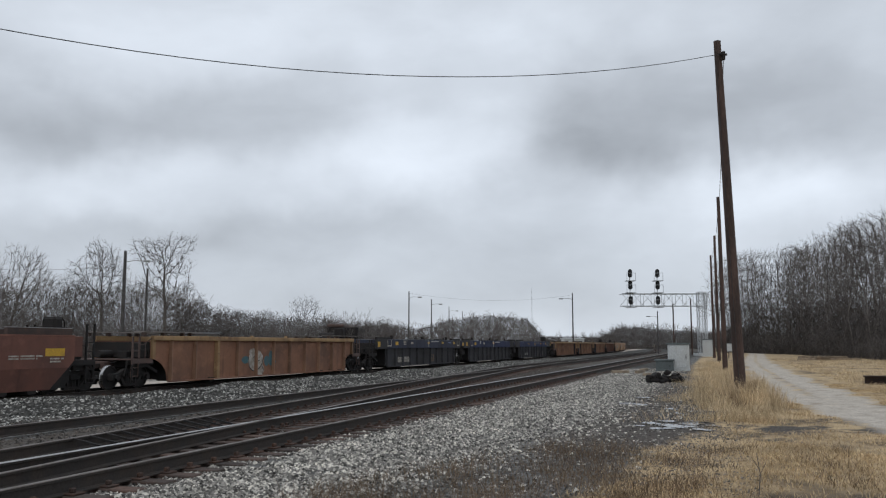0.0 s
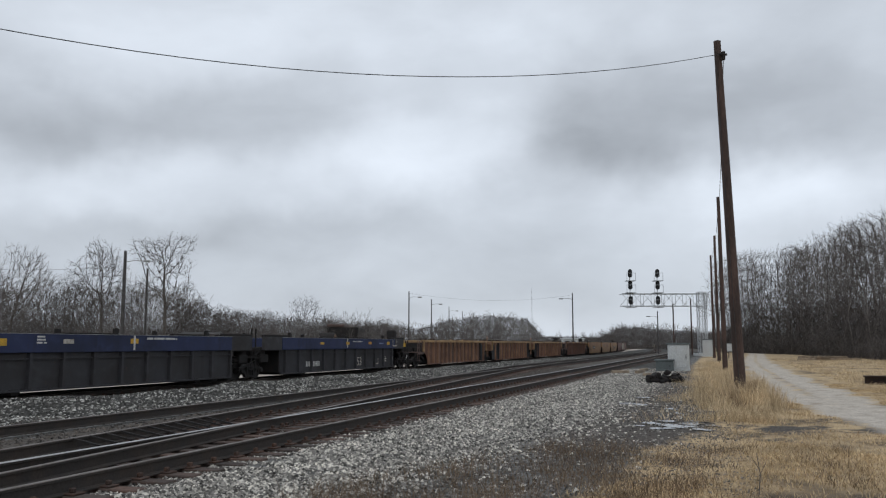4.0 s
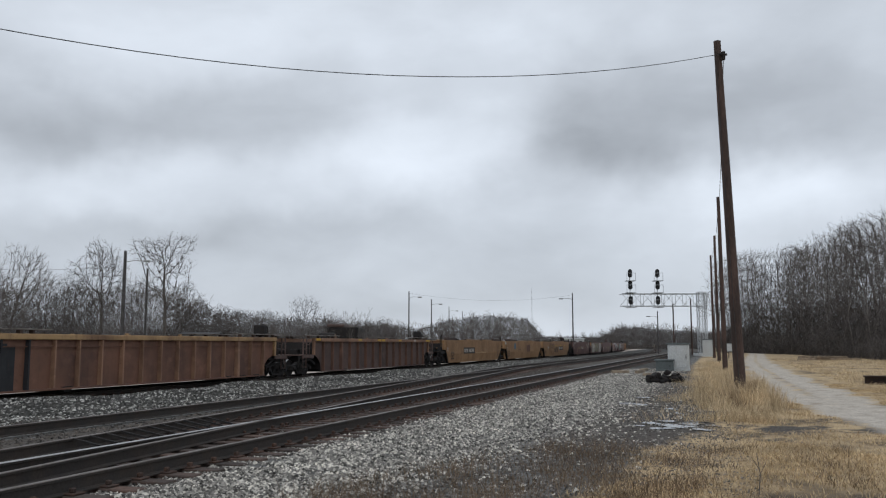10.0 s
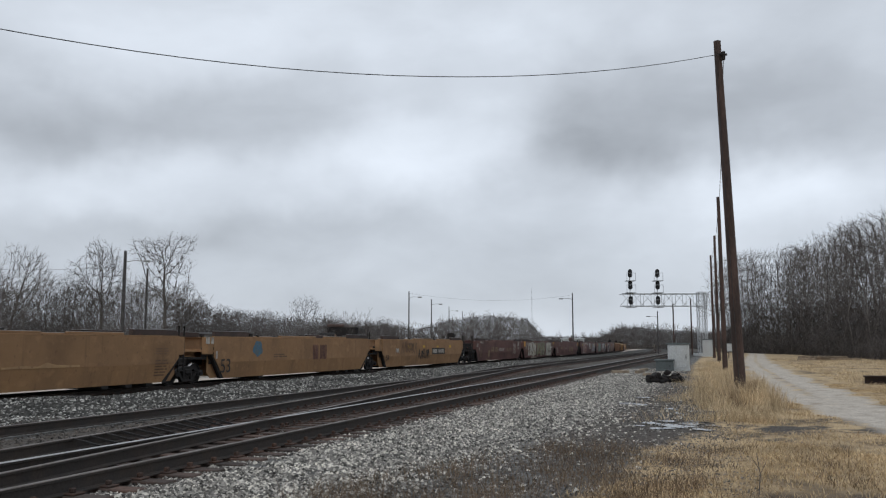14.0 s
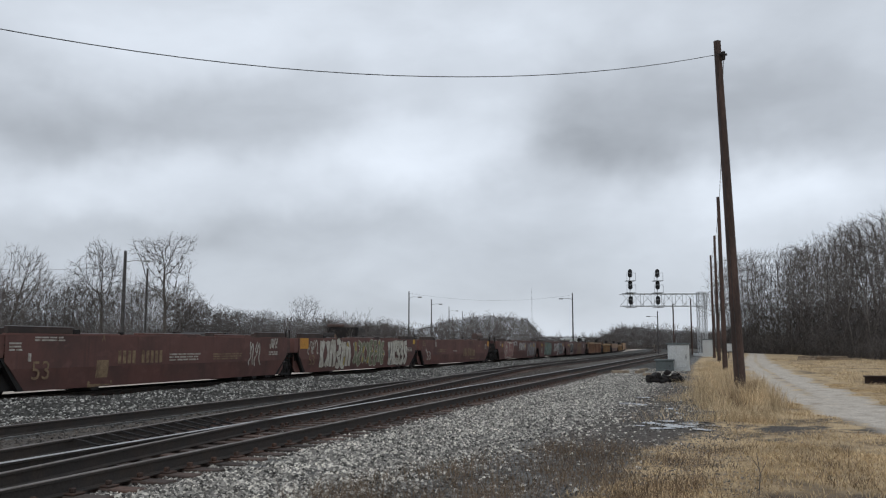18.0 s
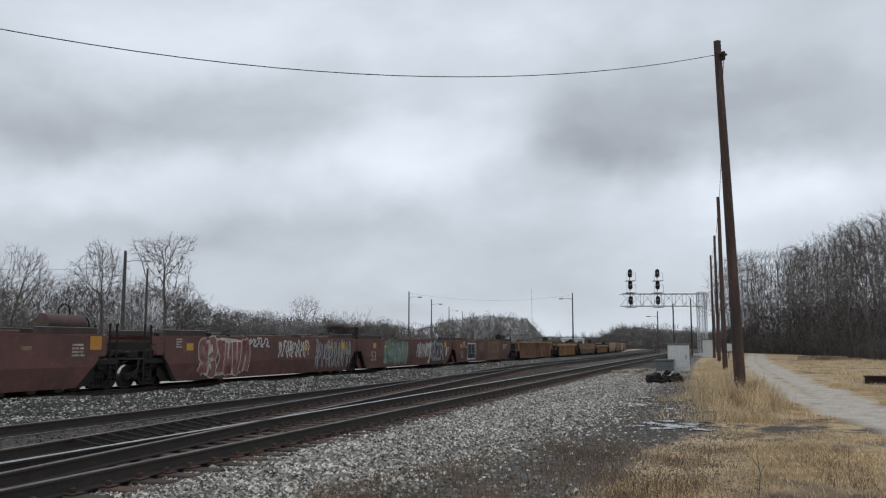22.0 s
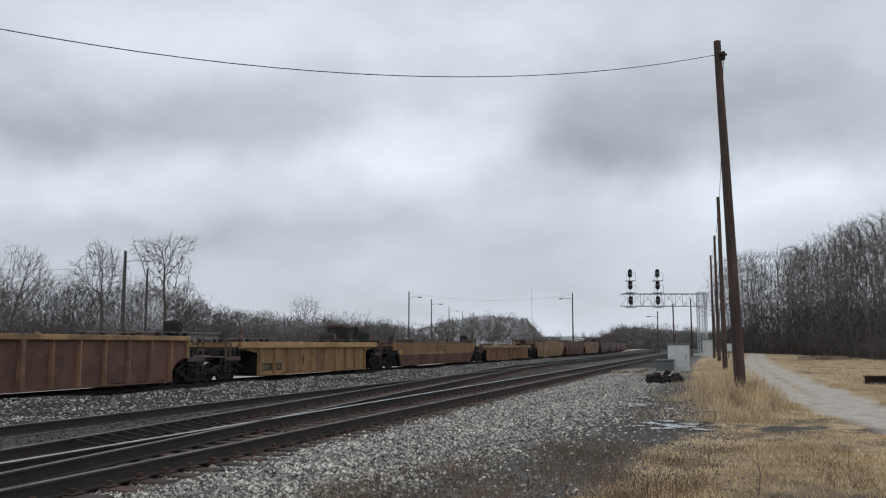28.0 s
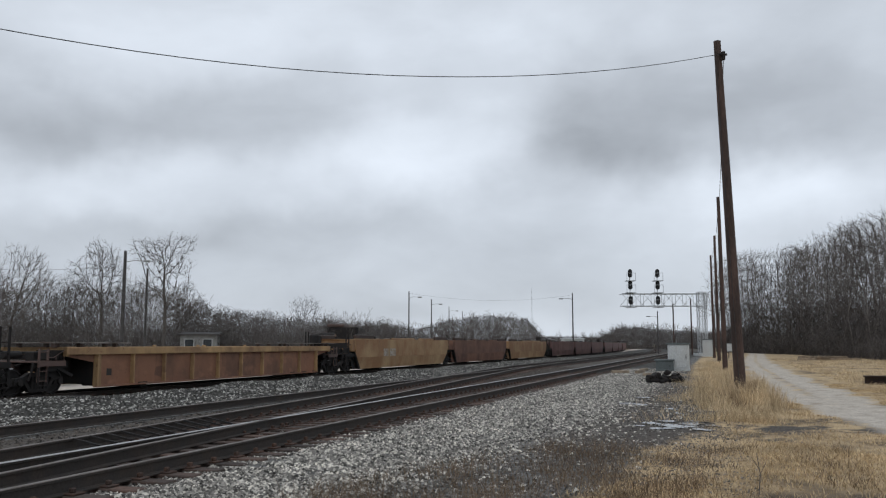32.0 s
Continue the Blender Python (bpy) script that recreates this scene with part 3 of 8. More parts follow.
def build_ground():
    ys = np.concatenate([[-400, -120, -40, -15], np.arange(-8, 45, 0.3), np.arange(45, 130, 1.0), np.arange(130, 320, 5.0), [400, 600, 1000, 1800, 3200]])
    es = np.concatenate([[-3000, -1200, -500, -200, -100, -60, -45, -36], np.arange(-30, 14, 0.3), np.arange(14, 60, 2.0), [80, 130, 250, 600, 1500, 3000]])
    e, y = np.meshgrid(es, ys)
    x = e + SLOPE * np.clip(y, -400, 400)
    z = ground_height(x, y)
    nx, ny = len(es), len(ys)
    verts = np.stack([x.ravel(), y.ravel(), z.ravel()], 1)
    i = (np.arange(ny - 1)[:, None] * nx + np.arange(nx - 1)[None, :]).ravel()
    me = cloud_mesh("ground", verts, np.stack([i, i + 1, i + nx + 1, i + nx], 1), [ground_material()], True)
    g, r, d = ground_kind(x.ravel(), y.ravel())
    off = offset_of(x.ravel(), y.ravel())
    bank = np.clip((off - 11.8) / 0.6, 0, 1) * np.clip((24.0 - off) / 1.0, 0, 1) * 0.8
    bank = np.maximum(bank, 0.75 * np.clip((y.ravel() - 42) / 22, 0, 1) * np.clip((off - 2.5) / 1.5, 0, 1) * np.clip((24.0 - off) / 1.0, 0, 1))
    over = d * np.clip((x.ravel() - SLOPE * y.ravel() + 0.5), 0, 1)
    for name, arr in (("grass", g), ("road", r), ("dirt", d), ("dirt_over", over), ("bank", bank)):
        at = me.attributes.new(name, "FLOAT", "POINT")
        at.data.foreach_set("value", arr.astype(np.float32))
    ob = new("ground", me)
    tagged(ob, "flat ground of grey track ballast, dry straw grass and a gravel lane", "ground", kind="structure")


build_ground()


# ---- tracks ----
RAIL_PROFILE = [(-0.075, -0.18), (0.075, -0.18), (0.075, -0.168), (0.012, -0.15), (0.010, -0.045), (0.036, -0.035), (0.037, -0.008), (0.028, 0.0), (-0.028, 0.0),
                (-0.037, -0.008), (-0.036, -0.035), (-0.010, -0.045), (-0.012, -0.15), (-0.075, -0.168)]


def rail(parent, d_of, s0, s1, z, top):
    """One rail along a line whose distance from the camera's line is d_of(s). Its running surface is worn bright."""
    cuts = sorted({s0, s1, *[s for s in np.arange(math.ceil(s0 / 6) * 6, s1, 6.0)]})
    sh = Shape()
    n = len(RAIL_PROFILE)
    for s in cuts:
        x, y, a = line_at(s, d_of(s))
        nx, ny = -math.sin(a), math.cos(a)
        sh.v += [(x + nx * o, y + ny * o, z + h) for o, h in RAIL_PROFILE]
    for i in range(len(cuts) - 1):
        for k in range(n):
            sh.f.append((i * n + k, i * n + (k + 1) % n, (i + 1) * n + (k + 1) % n, (i + 1) * n + k))
            sh.mi.append(1 if k in (6, 7, 8) else 0)
    sh.f += [tuple(range(n)), tuple(range((len(cuts) - 1) * n, len(cuts) * n))]
    sh.mi += [0, 0]
    return part("rail", sh, ["rail_side", top], parent)


def turnout_d(s):
    """The diverging line: apart from the near track by one in ten, then side by side with it."""
    u = np.clip((s - 46.0) / 16.0, 0, 1)
    straight = 7.40 + 0.7175 + 0.7175 + 0.095 * (min(s, 46.0) - 13.3)
    return straight + 0.095 * 16.0 * (u - u * u / 2)


def tie_mesh(length):
    return Shape().soft_box(-0.115, 0.115, -length / 2, length / 2, -0.17, 0.0, 0.012).mesh("tie", [M["tie"]])


TIE = tie_mesh(2.6)
PLATE = Shape().soft_box(-0.09, 0.09, -0.19, 0.19, 0.0, 0.022, 0.006).mesh("tie_plate", [M["plate"]])
SPIKE = Shape().soft_box(-0.035, 0.035, -0.028, 0.028, 0.0, 0.055, 0.012).mesh("spike", [M["plate"]])


def track(name, label, d_of, z, s0, s1, top, near, gauge=1.435, far_rail=True, far_top=None):
    ob = thing(name, label, "railway track", kind="structure")
    half = gauge / 2 + 0.035
    rail(ob, lambda s: d_of(s) - half, s0, s1, z, top)
    if far_rail:
        rail(ob, lambda s: d_of(s) + half, s0, s1, z, far_top or top)
    rng = random.Random(len(name) * 7 + int(z * 100))
    rest = Shape()
    s = near[0]
    while s < near[1]:
        d = d_of(s)
        x, y, a = line_at(s, d)
        skew = rng.uniform(-1.2, 1.2)
        tie = part("tie", TIE, "tie", ob, at=pose(x, y, z - 0.18 - rng.uniform(0.0, 0.012), 0, 0, math.degrees(a) + skew))
        for side in (-1, 1):
            if side > 0 and not far_rail:
                continue
            part("tie_plate", PLATE, "plate", tie, at=pose(0, side * half, 0.002))
            for out in (-1, 1):
                part("spike", SPIKE, "plate", tie, at=pose(rng.uniform(-0.03, 0.03), side * half + out * 0.105, 0.02, rng.uniform(-8, 8), 0, 0))
        s += 0.52
    while s < s1 - 1:
        x, y, a = line_at(s, d_of(s))
        c, q = math.cos(a), math.sin(a)
        vs = [(x + c * u - q * w, y + q * u + c * w, z - 0.185 + h) for u in (-0.115, 0.115) for w in (-1.3, 1.3) for h in (-0.1, 0.0)]
        rest.add(vs, [(0, 1, 3, 2), (4, 6, 7, 5), (0, 4, 5, 1), (2, 3, 7, 6), (1, 5, 7, 3)])
        s += 0.54
    if rest.v:
        tagged(part("far_ties", rest, "tie", ob), kind="stuff")
    return ob


track("railway_track_near", "straight railway track with bright-topped rails on dark timber ties", lambda s: D_B, RAIL_B, -30, 420, "rail_dull", (-1, 46), far_top="rail_bright")
track("railway_track_turnout", "railway track that branches off the near track over a frog", turnout_d, RAIL_B, 3.0, 420, "rail_dull", (14.5, 60))
track("railway_track_train", "railway track in grey ballast that carries the freight train", lambda s: D_T, RAIL_T, -470, 520, "rail_dull", (14, 40))

# long switch timbers under the parting rails
switch = thing("switch_timbers", "dark timbers between the parting rails of the turnout", "timber", kind="structure")
for k in range(7, 30):
    s = -1.0 + 0.52 * k
    d0, d1 = 8.80, turnout_d(s) + 1.25
    x, y, a = line_at(s, (d0 + d1) / 2)
    part("tie", tie_mesh(d1 - d0), "tie", switch, at=pose(x, y, RAIL_B - 0.185, 0, 0, math.degrees(a)))
old = thing("disused_rail", "single rusty disused rail half sunk in ballast beside the turnout", "rail", kind="structure")
rail(old, lambda s: 11.84, -14.0, 52.0, RAIL_B - 0.01, "rail_dull")
# slanting braces beside the branch rail
for k in range(11):
    s = 10.3 + 0.39 * k
    d = turnout_d(s) + 0.7525
    xa, ya, _ = line_at(s, d - 0.05)
    xb, yb, _ = line_at(s + 0.20, d - 0.55)
    part("rail_brace", Shape().bar((xa, ya, RAIL_B - 0.015), (xb, yb, RAIL_B - 0.15), 0.045, 0.03), "steel_dark", switch)


# ---- the freight train: empty container well cars ----
WHEEL_R = 0.457


def wheelset_mesh():
    sh = Shape()
    for side in (-1, 1):
        f = side
        prof = [(f * 0.655, 0.10), (f * 0.66, 0.12), (f * 0.70, 0.14), (f * 0.685, 0.36), (f * 0.665, 0.39), (f * 0.665, WHEEL_R + 0.026), (f * 0.695, WHEEL_R + 0.022),
                (f * 0.712, WHEEL_R), (f * 0.80, WHEEL_R - 0.006), (f * 0.805, 0.392), (f * 0.765, 0.375), (f * 0.745, 0.16), (f * 0.80, 0.135), (f * 0.80, 0.09), (f * 1.02, 0.085), (f * 1.02, 0.0)]
        sh.spin(prof, 18, mis=[0, 0, 0, 0, 0, 0, 1, 1, 0, 0, 0, 0, 0, 0, 0])
    sh.tube((0, -0.66, 0), (0, 0.66, 0), 0.085, n=10)
    return sh.mesh("wheelset", [M["wheel"], M["tread"]], True)


def side_frame_mesh():
    """The cast frame that joins two axle boxes, with its window for the springs."""
    o = [(-1.08, 0.40), (-1.05, 0.60), (-0.74, 0.62), (-0.40, 0.78), (0.40, 0.78), (0.74, 0.62), (1.05, 0.60), (1.08, 0.40), (0.66, 0.40), (0.36, 0.16), (-0.36, 0.16), (-0.66, 0.40)]
    sh = Shape()
    top = [(-1.08, 0.50), (-1.05, 0.60), (-0.74, 0.62), (-0.40, 0.78), (0.40, 0.78), (0.74, 0.62), (1.05, 0.60), (1.08, 0.50), (0.70, 0.50), (0.40, 0.64), (-0.40, 0.64), (-0.70, 0.50)]
    sh.plate(top, -0.09, 0.09)
    for f in (-1, 1):
        sh.plate([(f * 0.74, 0.60), (f * 0.60, 0.60), (f * 0.26, 0.16), (f * 0.42, 0.16)], -0.075, 0.075)
        sh.plate([(f * 1.08, 0.36), (f * 1.05, 0.58), (f * 0.70, 0.58), (f * 0.66, 0.36)], -0.10, 0.11)
        sh.tube((f * 0.865, -0.10, WHEEL_R), (f * 0.865, -0.19, WHEEL_R), 0.105, n=12)
        sh.box(f * 0.22, f * 0.30, -0.08, 0.08, 0.20, 0.66)
    sh.box(-0.42, 0.42, -0.085, 0.085, 0.13, 0.22)
    return sh.mesh("side_frame", [M["steel_dark"]])


def bolster_mesh():
    sh = Shape().soft_box(-0.20, 0.20, -1.12, 1.12, 0.46, 0.66, 0.03)
    sh.tube((0, 0, 0.66), (0, 0, 0.76), 0.22, n=14)
    for y in (-0.99, 0.99):
        for x in (-0.13, 0.0, 0.13):
            sh.tube((x, y, 0.22), (x, y, 0.46), 0.055, n=8)
    for f in (-1, 1):
        sh.box(f * 0.36, f * 0.42, -0.75, 0.75, 0.34, 0.46)
        for y in (-0.72, 0.72):
            sh.box(f * 0.36, f * 0.41, y - 0.1, y + 0.1, 0.26, 0.52)
    return sh.mesh("bolster", [M["steel_dark"]])


WHEELSET, SIDE_FRAME, BOLSTER = wheelset_mesh(), side_frame_mesh(), bolster_mesh()
WHEELS = []     # (wheelset, its axle's place on the truck, the place along the train in seconds)


def truck(car, x, when):
    t = new("truck")
    t.parent = car
    t.matrix_basis = pose(x, 0, 0)
    for y in (-0.99, 0.99):
        part("side_frame", SIDE_FRAME, "steel_dark", t, at=pose(0, y, 0, 0, 0, 0 if y < 0 else 180))
    part("bolster", BOLSTER, "steel_dark", t)
    for f in (-0.865, 0.865):
        w = part("wheelset", WHEELSET, "wheel", t, at=pose(f, 0, WHEEL_R))
        WHEELS.append((w, f, when))
    return t


def handrail(sh, pts, r=0.018):
    for a, b in zip(pts, pts[1:]):
        sh.tube(a, b, r, n=6)


def end_platform(car, x, f, col, h, style, wheel=True):
    """The coupler end of a car: sill, deck, coupler, ladder and rails. f: -1 or 1, the way it faces."""
    X = lambda a: x + f * a
    sh = Shape()
    sh.soft_box(min(X(-1.1), X(1.35)), max(X(-1.1), X(1.35)), -0.28, 0.28, 0.78, 1.06, 0.02)
    part("draft_sill", sh, "steel_dark" if style != "R" else col, car)
    deck = Shape()
    deck.soft_box(min(X(-0.05), X(1.15)), max(X(-0.05), X(1.15)), -1.40, 1.40, 1.10, 1.16, 0.01)
    for y in (-1.40, 1.40):
        deck.box(min(X(-0.05), X(1.15)), max(X(-0.05), X(1.15)), y - 0.02, y + 0.02, 0.98, 1.16)
    part("end_deck", deck, col, car)
    cp = Shape()
    cp.soft_box(min(X(1.25), X(1.75)), max(X(1.25), X(1.75)), -0.09, 0.09, 0.80, 0.98, 0.02)
    cp.soft_box(min(X(1.68), X(1.98)), max(X(1.68), X(1.98)), -0.17, 0.17, 0.74, 1.04, 0.05)
    part("coupler", cp, "rusty", car)
    hose = Shape().path_tube([(X(1.3), -0.45, 0.78), (X(1.55), -0.42, 0.5), (X(1.85), -0.3, 0.42)], [0.025] * 3, 6)
    part("air_hose", hose, "black", car)
    for y in (-1.36, 1.36):
        lad = Shape()
        s = 1 if y > 0 else -1
        for a in (0.72, 1.10):
            lad.bar((X(a), y, 0.45), (X(a), y, h + (0.42 if style == S else -0.05)), 0.06)
        for k in range(5):
            z = 0.5 + k * 0.32
            lad.tube((X(0.72), y + s * 0.02, z), (X(1.10), y + s * 0.02, z), 0.016, n=6)
        part("ladder", lad, col, car)
        rl = Shape()
        handrail(rl, [(X(-0.02), y, 1.16), (X(-0.02), y, h - 0.1), (X(0.45), y, h - 0.35), (X(0.72), y, h - 0.35)])
        handrail(rl, [(X(0.35), y, 1.16), (X(0.35), y, h - 0.32)])
        part("handrail", rl, col, car)
    gear = Shape()
    gear.tube((X(0.25), 0.35, 1.35), (X(1.0), 0.35, 1.35), 0.14, n=12)
    gear.soft_box(min(X(0.3), X(0.7)), max(X(0.3), X(0.7)), -0.75, -0.35, 1.16, 1.46, 0.02)
    gear.box(min(X(0.0), X(0.08)), max(X(0.0), X(0.08)), -1.3, 1.3, 1.2, h - 0.25)
    part("brake_gear", gear, "steel_dark", car)
    bol = Shape().soft_box(min(X(0.2), X(0.8)), max(X(0.2), X(0.8)), -1.30, 1.30, 0.80, 1.08, 0.03)
    for y in (-1.18, 1.18):
        bol.soft_box(min(X(-0.35), X(1.2)), max(X(-0.35), X(1.2)), y - 0.06, y + 0.06, 0.92, 1.10, 0.02)
        bol.bar((X(-0.6), y, 0.62), (X(0.25), y, 0.98), 0.10)
        bol.bar((X(1.15), y, 1.0), (X(1.32), y, 0.50), 0.05)
    part("body_bolster", bol, "steel_dark", car)
    for y in (-1.38, 1.38):
        step = Shape()
        for a in (0.72, 1.12):
            step.bar((X(a), y, 0.95), (X(a), y, 0.34), 0.045)
        step.box(min(X(0.70), X(1.14)), max(X(0.70), X(1.14)), y - 0.05, y + 0.05, 0.33, 0.36)
        part("sill_step", step, "steel_dark", car)
    lines = Shape().path_tube([(X(-0.9), -1.02, 1.22), (X(-0.2), -1.05, 1.30), (X(0.5), -0.98, 1.24), (X(1.25), -0.5, 1.0)], [0.03] * 4, 6)
    lines.path_tube([(X(-0.4), -1.22, h - 0.3), (X(0.1), -1.20, 1.5), (X(0.4), -1.1, 1.2)], [0.022] * 3, 6)
    lines.soft_box(min(X(0.1), X(0.62)), max(X(0.1), X(0.62)), -1.28, -0.9, 1.18, 1.52, 0.04)
    part("brake_pipe", lines, "steel_dark", car)
    if wheel:
        bw = Shape()
        zc = h + 0.38
        ring = [(X(0.20), -0.55 + 0.29 * math.cos(a), zc + 0.29 * math.sin(a)) for a in np.linspace(0, math.tau, 15)]
        for a, b in zip(ring, ring[1:]):
            bw.tube(a, b, 0.024, n=5, caps=False)
        for a in (0, 2.09, 4.19):
            bw.tube((X(0.20), -0.55, zc), (X(0.20), -0.55 + 0.29 * math.cos(a), zc + 0.29 * math.sin(a)), 0.018, n=5)
        part("brake_wheel", bw, "steel_dark", car)
        hs = Shape().soft_box(min(X(-0.30), X(0.16)), max(X(-0.30), X(0.16)), -0.85, -0.25, h + 0.06, h + 0.66, 0.08)
        hs.bar((X(-0.07), -0.55, 1.16), (X(-0.07), -0.55, h + 0.1), 0.14)
        part("brake_housing", hs, "steel_dark", car)


CROSS = Shape().plate([(-0.24, 0.27), (-0.15, 0.08), (0.15, 0.08), (0.24, 0.27)], -1.40, 1.40).mesh("cross_member", [M["steel_dark"]])


def well_floor(car, half, inset, col):
    fl = Shape()
    fl.box(-half + inset, half - inset, -1.18, 1.18, 0.28, 0.33)
    part("well_floor", fl, col, car)
    for f in (-1, 1):
        bk = Shape()
        bk.box(min(f * (half - inset), f * (half - inset + 0.06)), max(f * (half - inset), f * (half - inset + 0.06)), -1.30, 1.30, 0.30, 1.50)
        bk.box(min(f * (half - inset), f * (half + 0.1)), max(f * (half - inset), f * (half + 0.1)), -1.30, 1.30, 1.38, 1.46)
        bk.box(min(f * (half - inset), f * (half - 0.3)), max(f * (half - inset), f * (half - 0.3)), -0.3, 0.3, 0.75, 1.38)
        part("bulkhead", bk, col, car)
    for x in (half - 4.2, half - 2.9, half - 1.7, -half + 4.2):
        part("cross_member", CROSS, "steel_dark", car, at=pose(x, 0, 0))


def ribbed_car(car, half, h, spec, jl, jr):
    """A well car with outside posts under a square top chord and a wheel arch cut into each end of its sides."""
    side, chord = spec["side"], spec["chord"]
    inset = spec.get("inset", 1.1)
    for f in (-1, 1):
        sh = Shape()
        if spec.get("square"):
            a = [(half - inset, 0.22), (half - inset, h - 0.55), (half, h - 0.30)]
        else:
            a = [(half - inset * math.cos(q), 0.22 + 0.92 * math.sin(q)) for q in np.linspace(0, math.pi / 2, 7)]
        right = [(p, q) for p, q in a]
        left = [(-p, q) for p, q in a[::-1]]
        sh.plate([(-half, h - 0.13)] + left + right + [(half, h - 0.13)], f * 1.33 - 0.012, f * 1.33 + 0.012)
        part("side_panel", sh, side, car)
        c = Shape()
        c.soft_box(-half, half, min(f * 1.30, f * 1.50), max(f * 1.30, f * 1.50), h - spec.get("deep", 0.19), h, 0.015)
        part("top_chord", c, chord, car)
        b = Shape()
        b.box(-half + inset, half - inset, min(f * 1.36, f * 1.50), max(f * 1.36, f * 1.50), 0.18, 0.24)
        part("bottom_sill", b, side, car)
        if spec.get("strip"):
            g = Shape()
            g.bar((-half + 0.4, f * 1.40, h - 0.42), (half - 0.4, f * 1.40, h - 0.42), 0.03)
            part("pipe", g, side, car)
        for e in (-1, 1):
            g = Shape().box(min(e * (half - 0.16), e * half), max(e * (half - 0.16), e * half), min(f * 1.34, f * 1.46), max(f * 1.34, f * 1.46), 1.14 if not spec.get("square") else h - 0.32, h - 0.16)
            part("end_post", g, chord, car)
    n = spec["ribs"]
    rib = Shape()
    zt, zb = h - 0.15, 0.20
    rib.add([(x, y, z) for z, w, o in ((zb, 0.070, 0.155), (zt, 0.050, 0.145)) for x, y in ((-w, 0), (w, 0), (w * 0.55, -o), (-w * 0.55, -o))],
            [(0, 1, 5, 4), (1, 2, 6, 5), (2, 3, 7, 6), (3, 0, 4, 7), (0, 3, 2, 1), (4, 5, 6, 7)])
    me = rib.mesh("rib", [M[spec.get("rib", "p_rib")]])
    wide = Shape()
    wide.add([(x, y, z) for z, w, o in ((zb, 0.14, 0.16), (zt, 0.11, 0.15)) for x, y in ((-w, 0), (w, 0), (w * 0.7, -o), (-w * 0.7, -o))],
             [(0, 1, 5, 4), (1, 2, 6, 5), (2, 3, 7, 6), (3, 0, 4, 7), (0, 3, 2, 1), (4, 5, 6, 7)])
    wide = wide.mesh("rib", [M[chord if spec.get("wide_chord") else spec.get("rib", "p_rib")]])
    sooty = me.copy()
    sooty.materials[0] = M["p_soot"]
    span = half - inset - 0.12
    for k in range(n):
        x = -span + 2 * span * k / (n - 1)
        for f in (-1, 1):
            part("rib", sooty if k in spec.get("dark", ()) else wide if k in spec.get("wide", ()) else me, side, car, at=pose(x, f * 1.342, 0, 0, 0, 0 if f < 0 else 180))
    for f in (-1, 1):
        for e in (-1, 1):
            deck = Shape()
            x0, x1 = sorted((e * (half - 3.3), e * (half + 0.55)))
            deck.soft_box(x0, x1, min(f * 0.95, f * 1.47), max(f * 0.95, f * 1.47), h + 0.13, h + 0.165, 0.01)
            walk_deck = part("walkway", deck, "grating", car)
            for q in (x0 + 0.1, (x0 * 2 + x1) / 3, (x0 + x1 * 2) / 3, x1 - 0.75):
                part("deck_bracket", Shape().soft_box(q - 0.06, q + 0.06, min(f * 1.26, f * 1.44), max(f * 1.26, f * 1.44), h - 0.02, h + 0.13, 0.012), "p_end", walk_deck)
        for x in (-1.9, 1.4):
            part("stop_block", Shape().soft_box(x - 0.08, x + 0.08, min(f * 1.25, f * 1.34), max(f * 1.25, f * 1.34), h, h + 0.07, 0.01), chord, car)
    well_floor(car, half, inset + 0.05, "steel_dark")


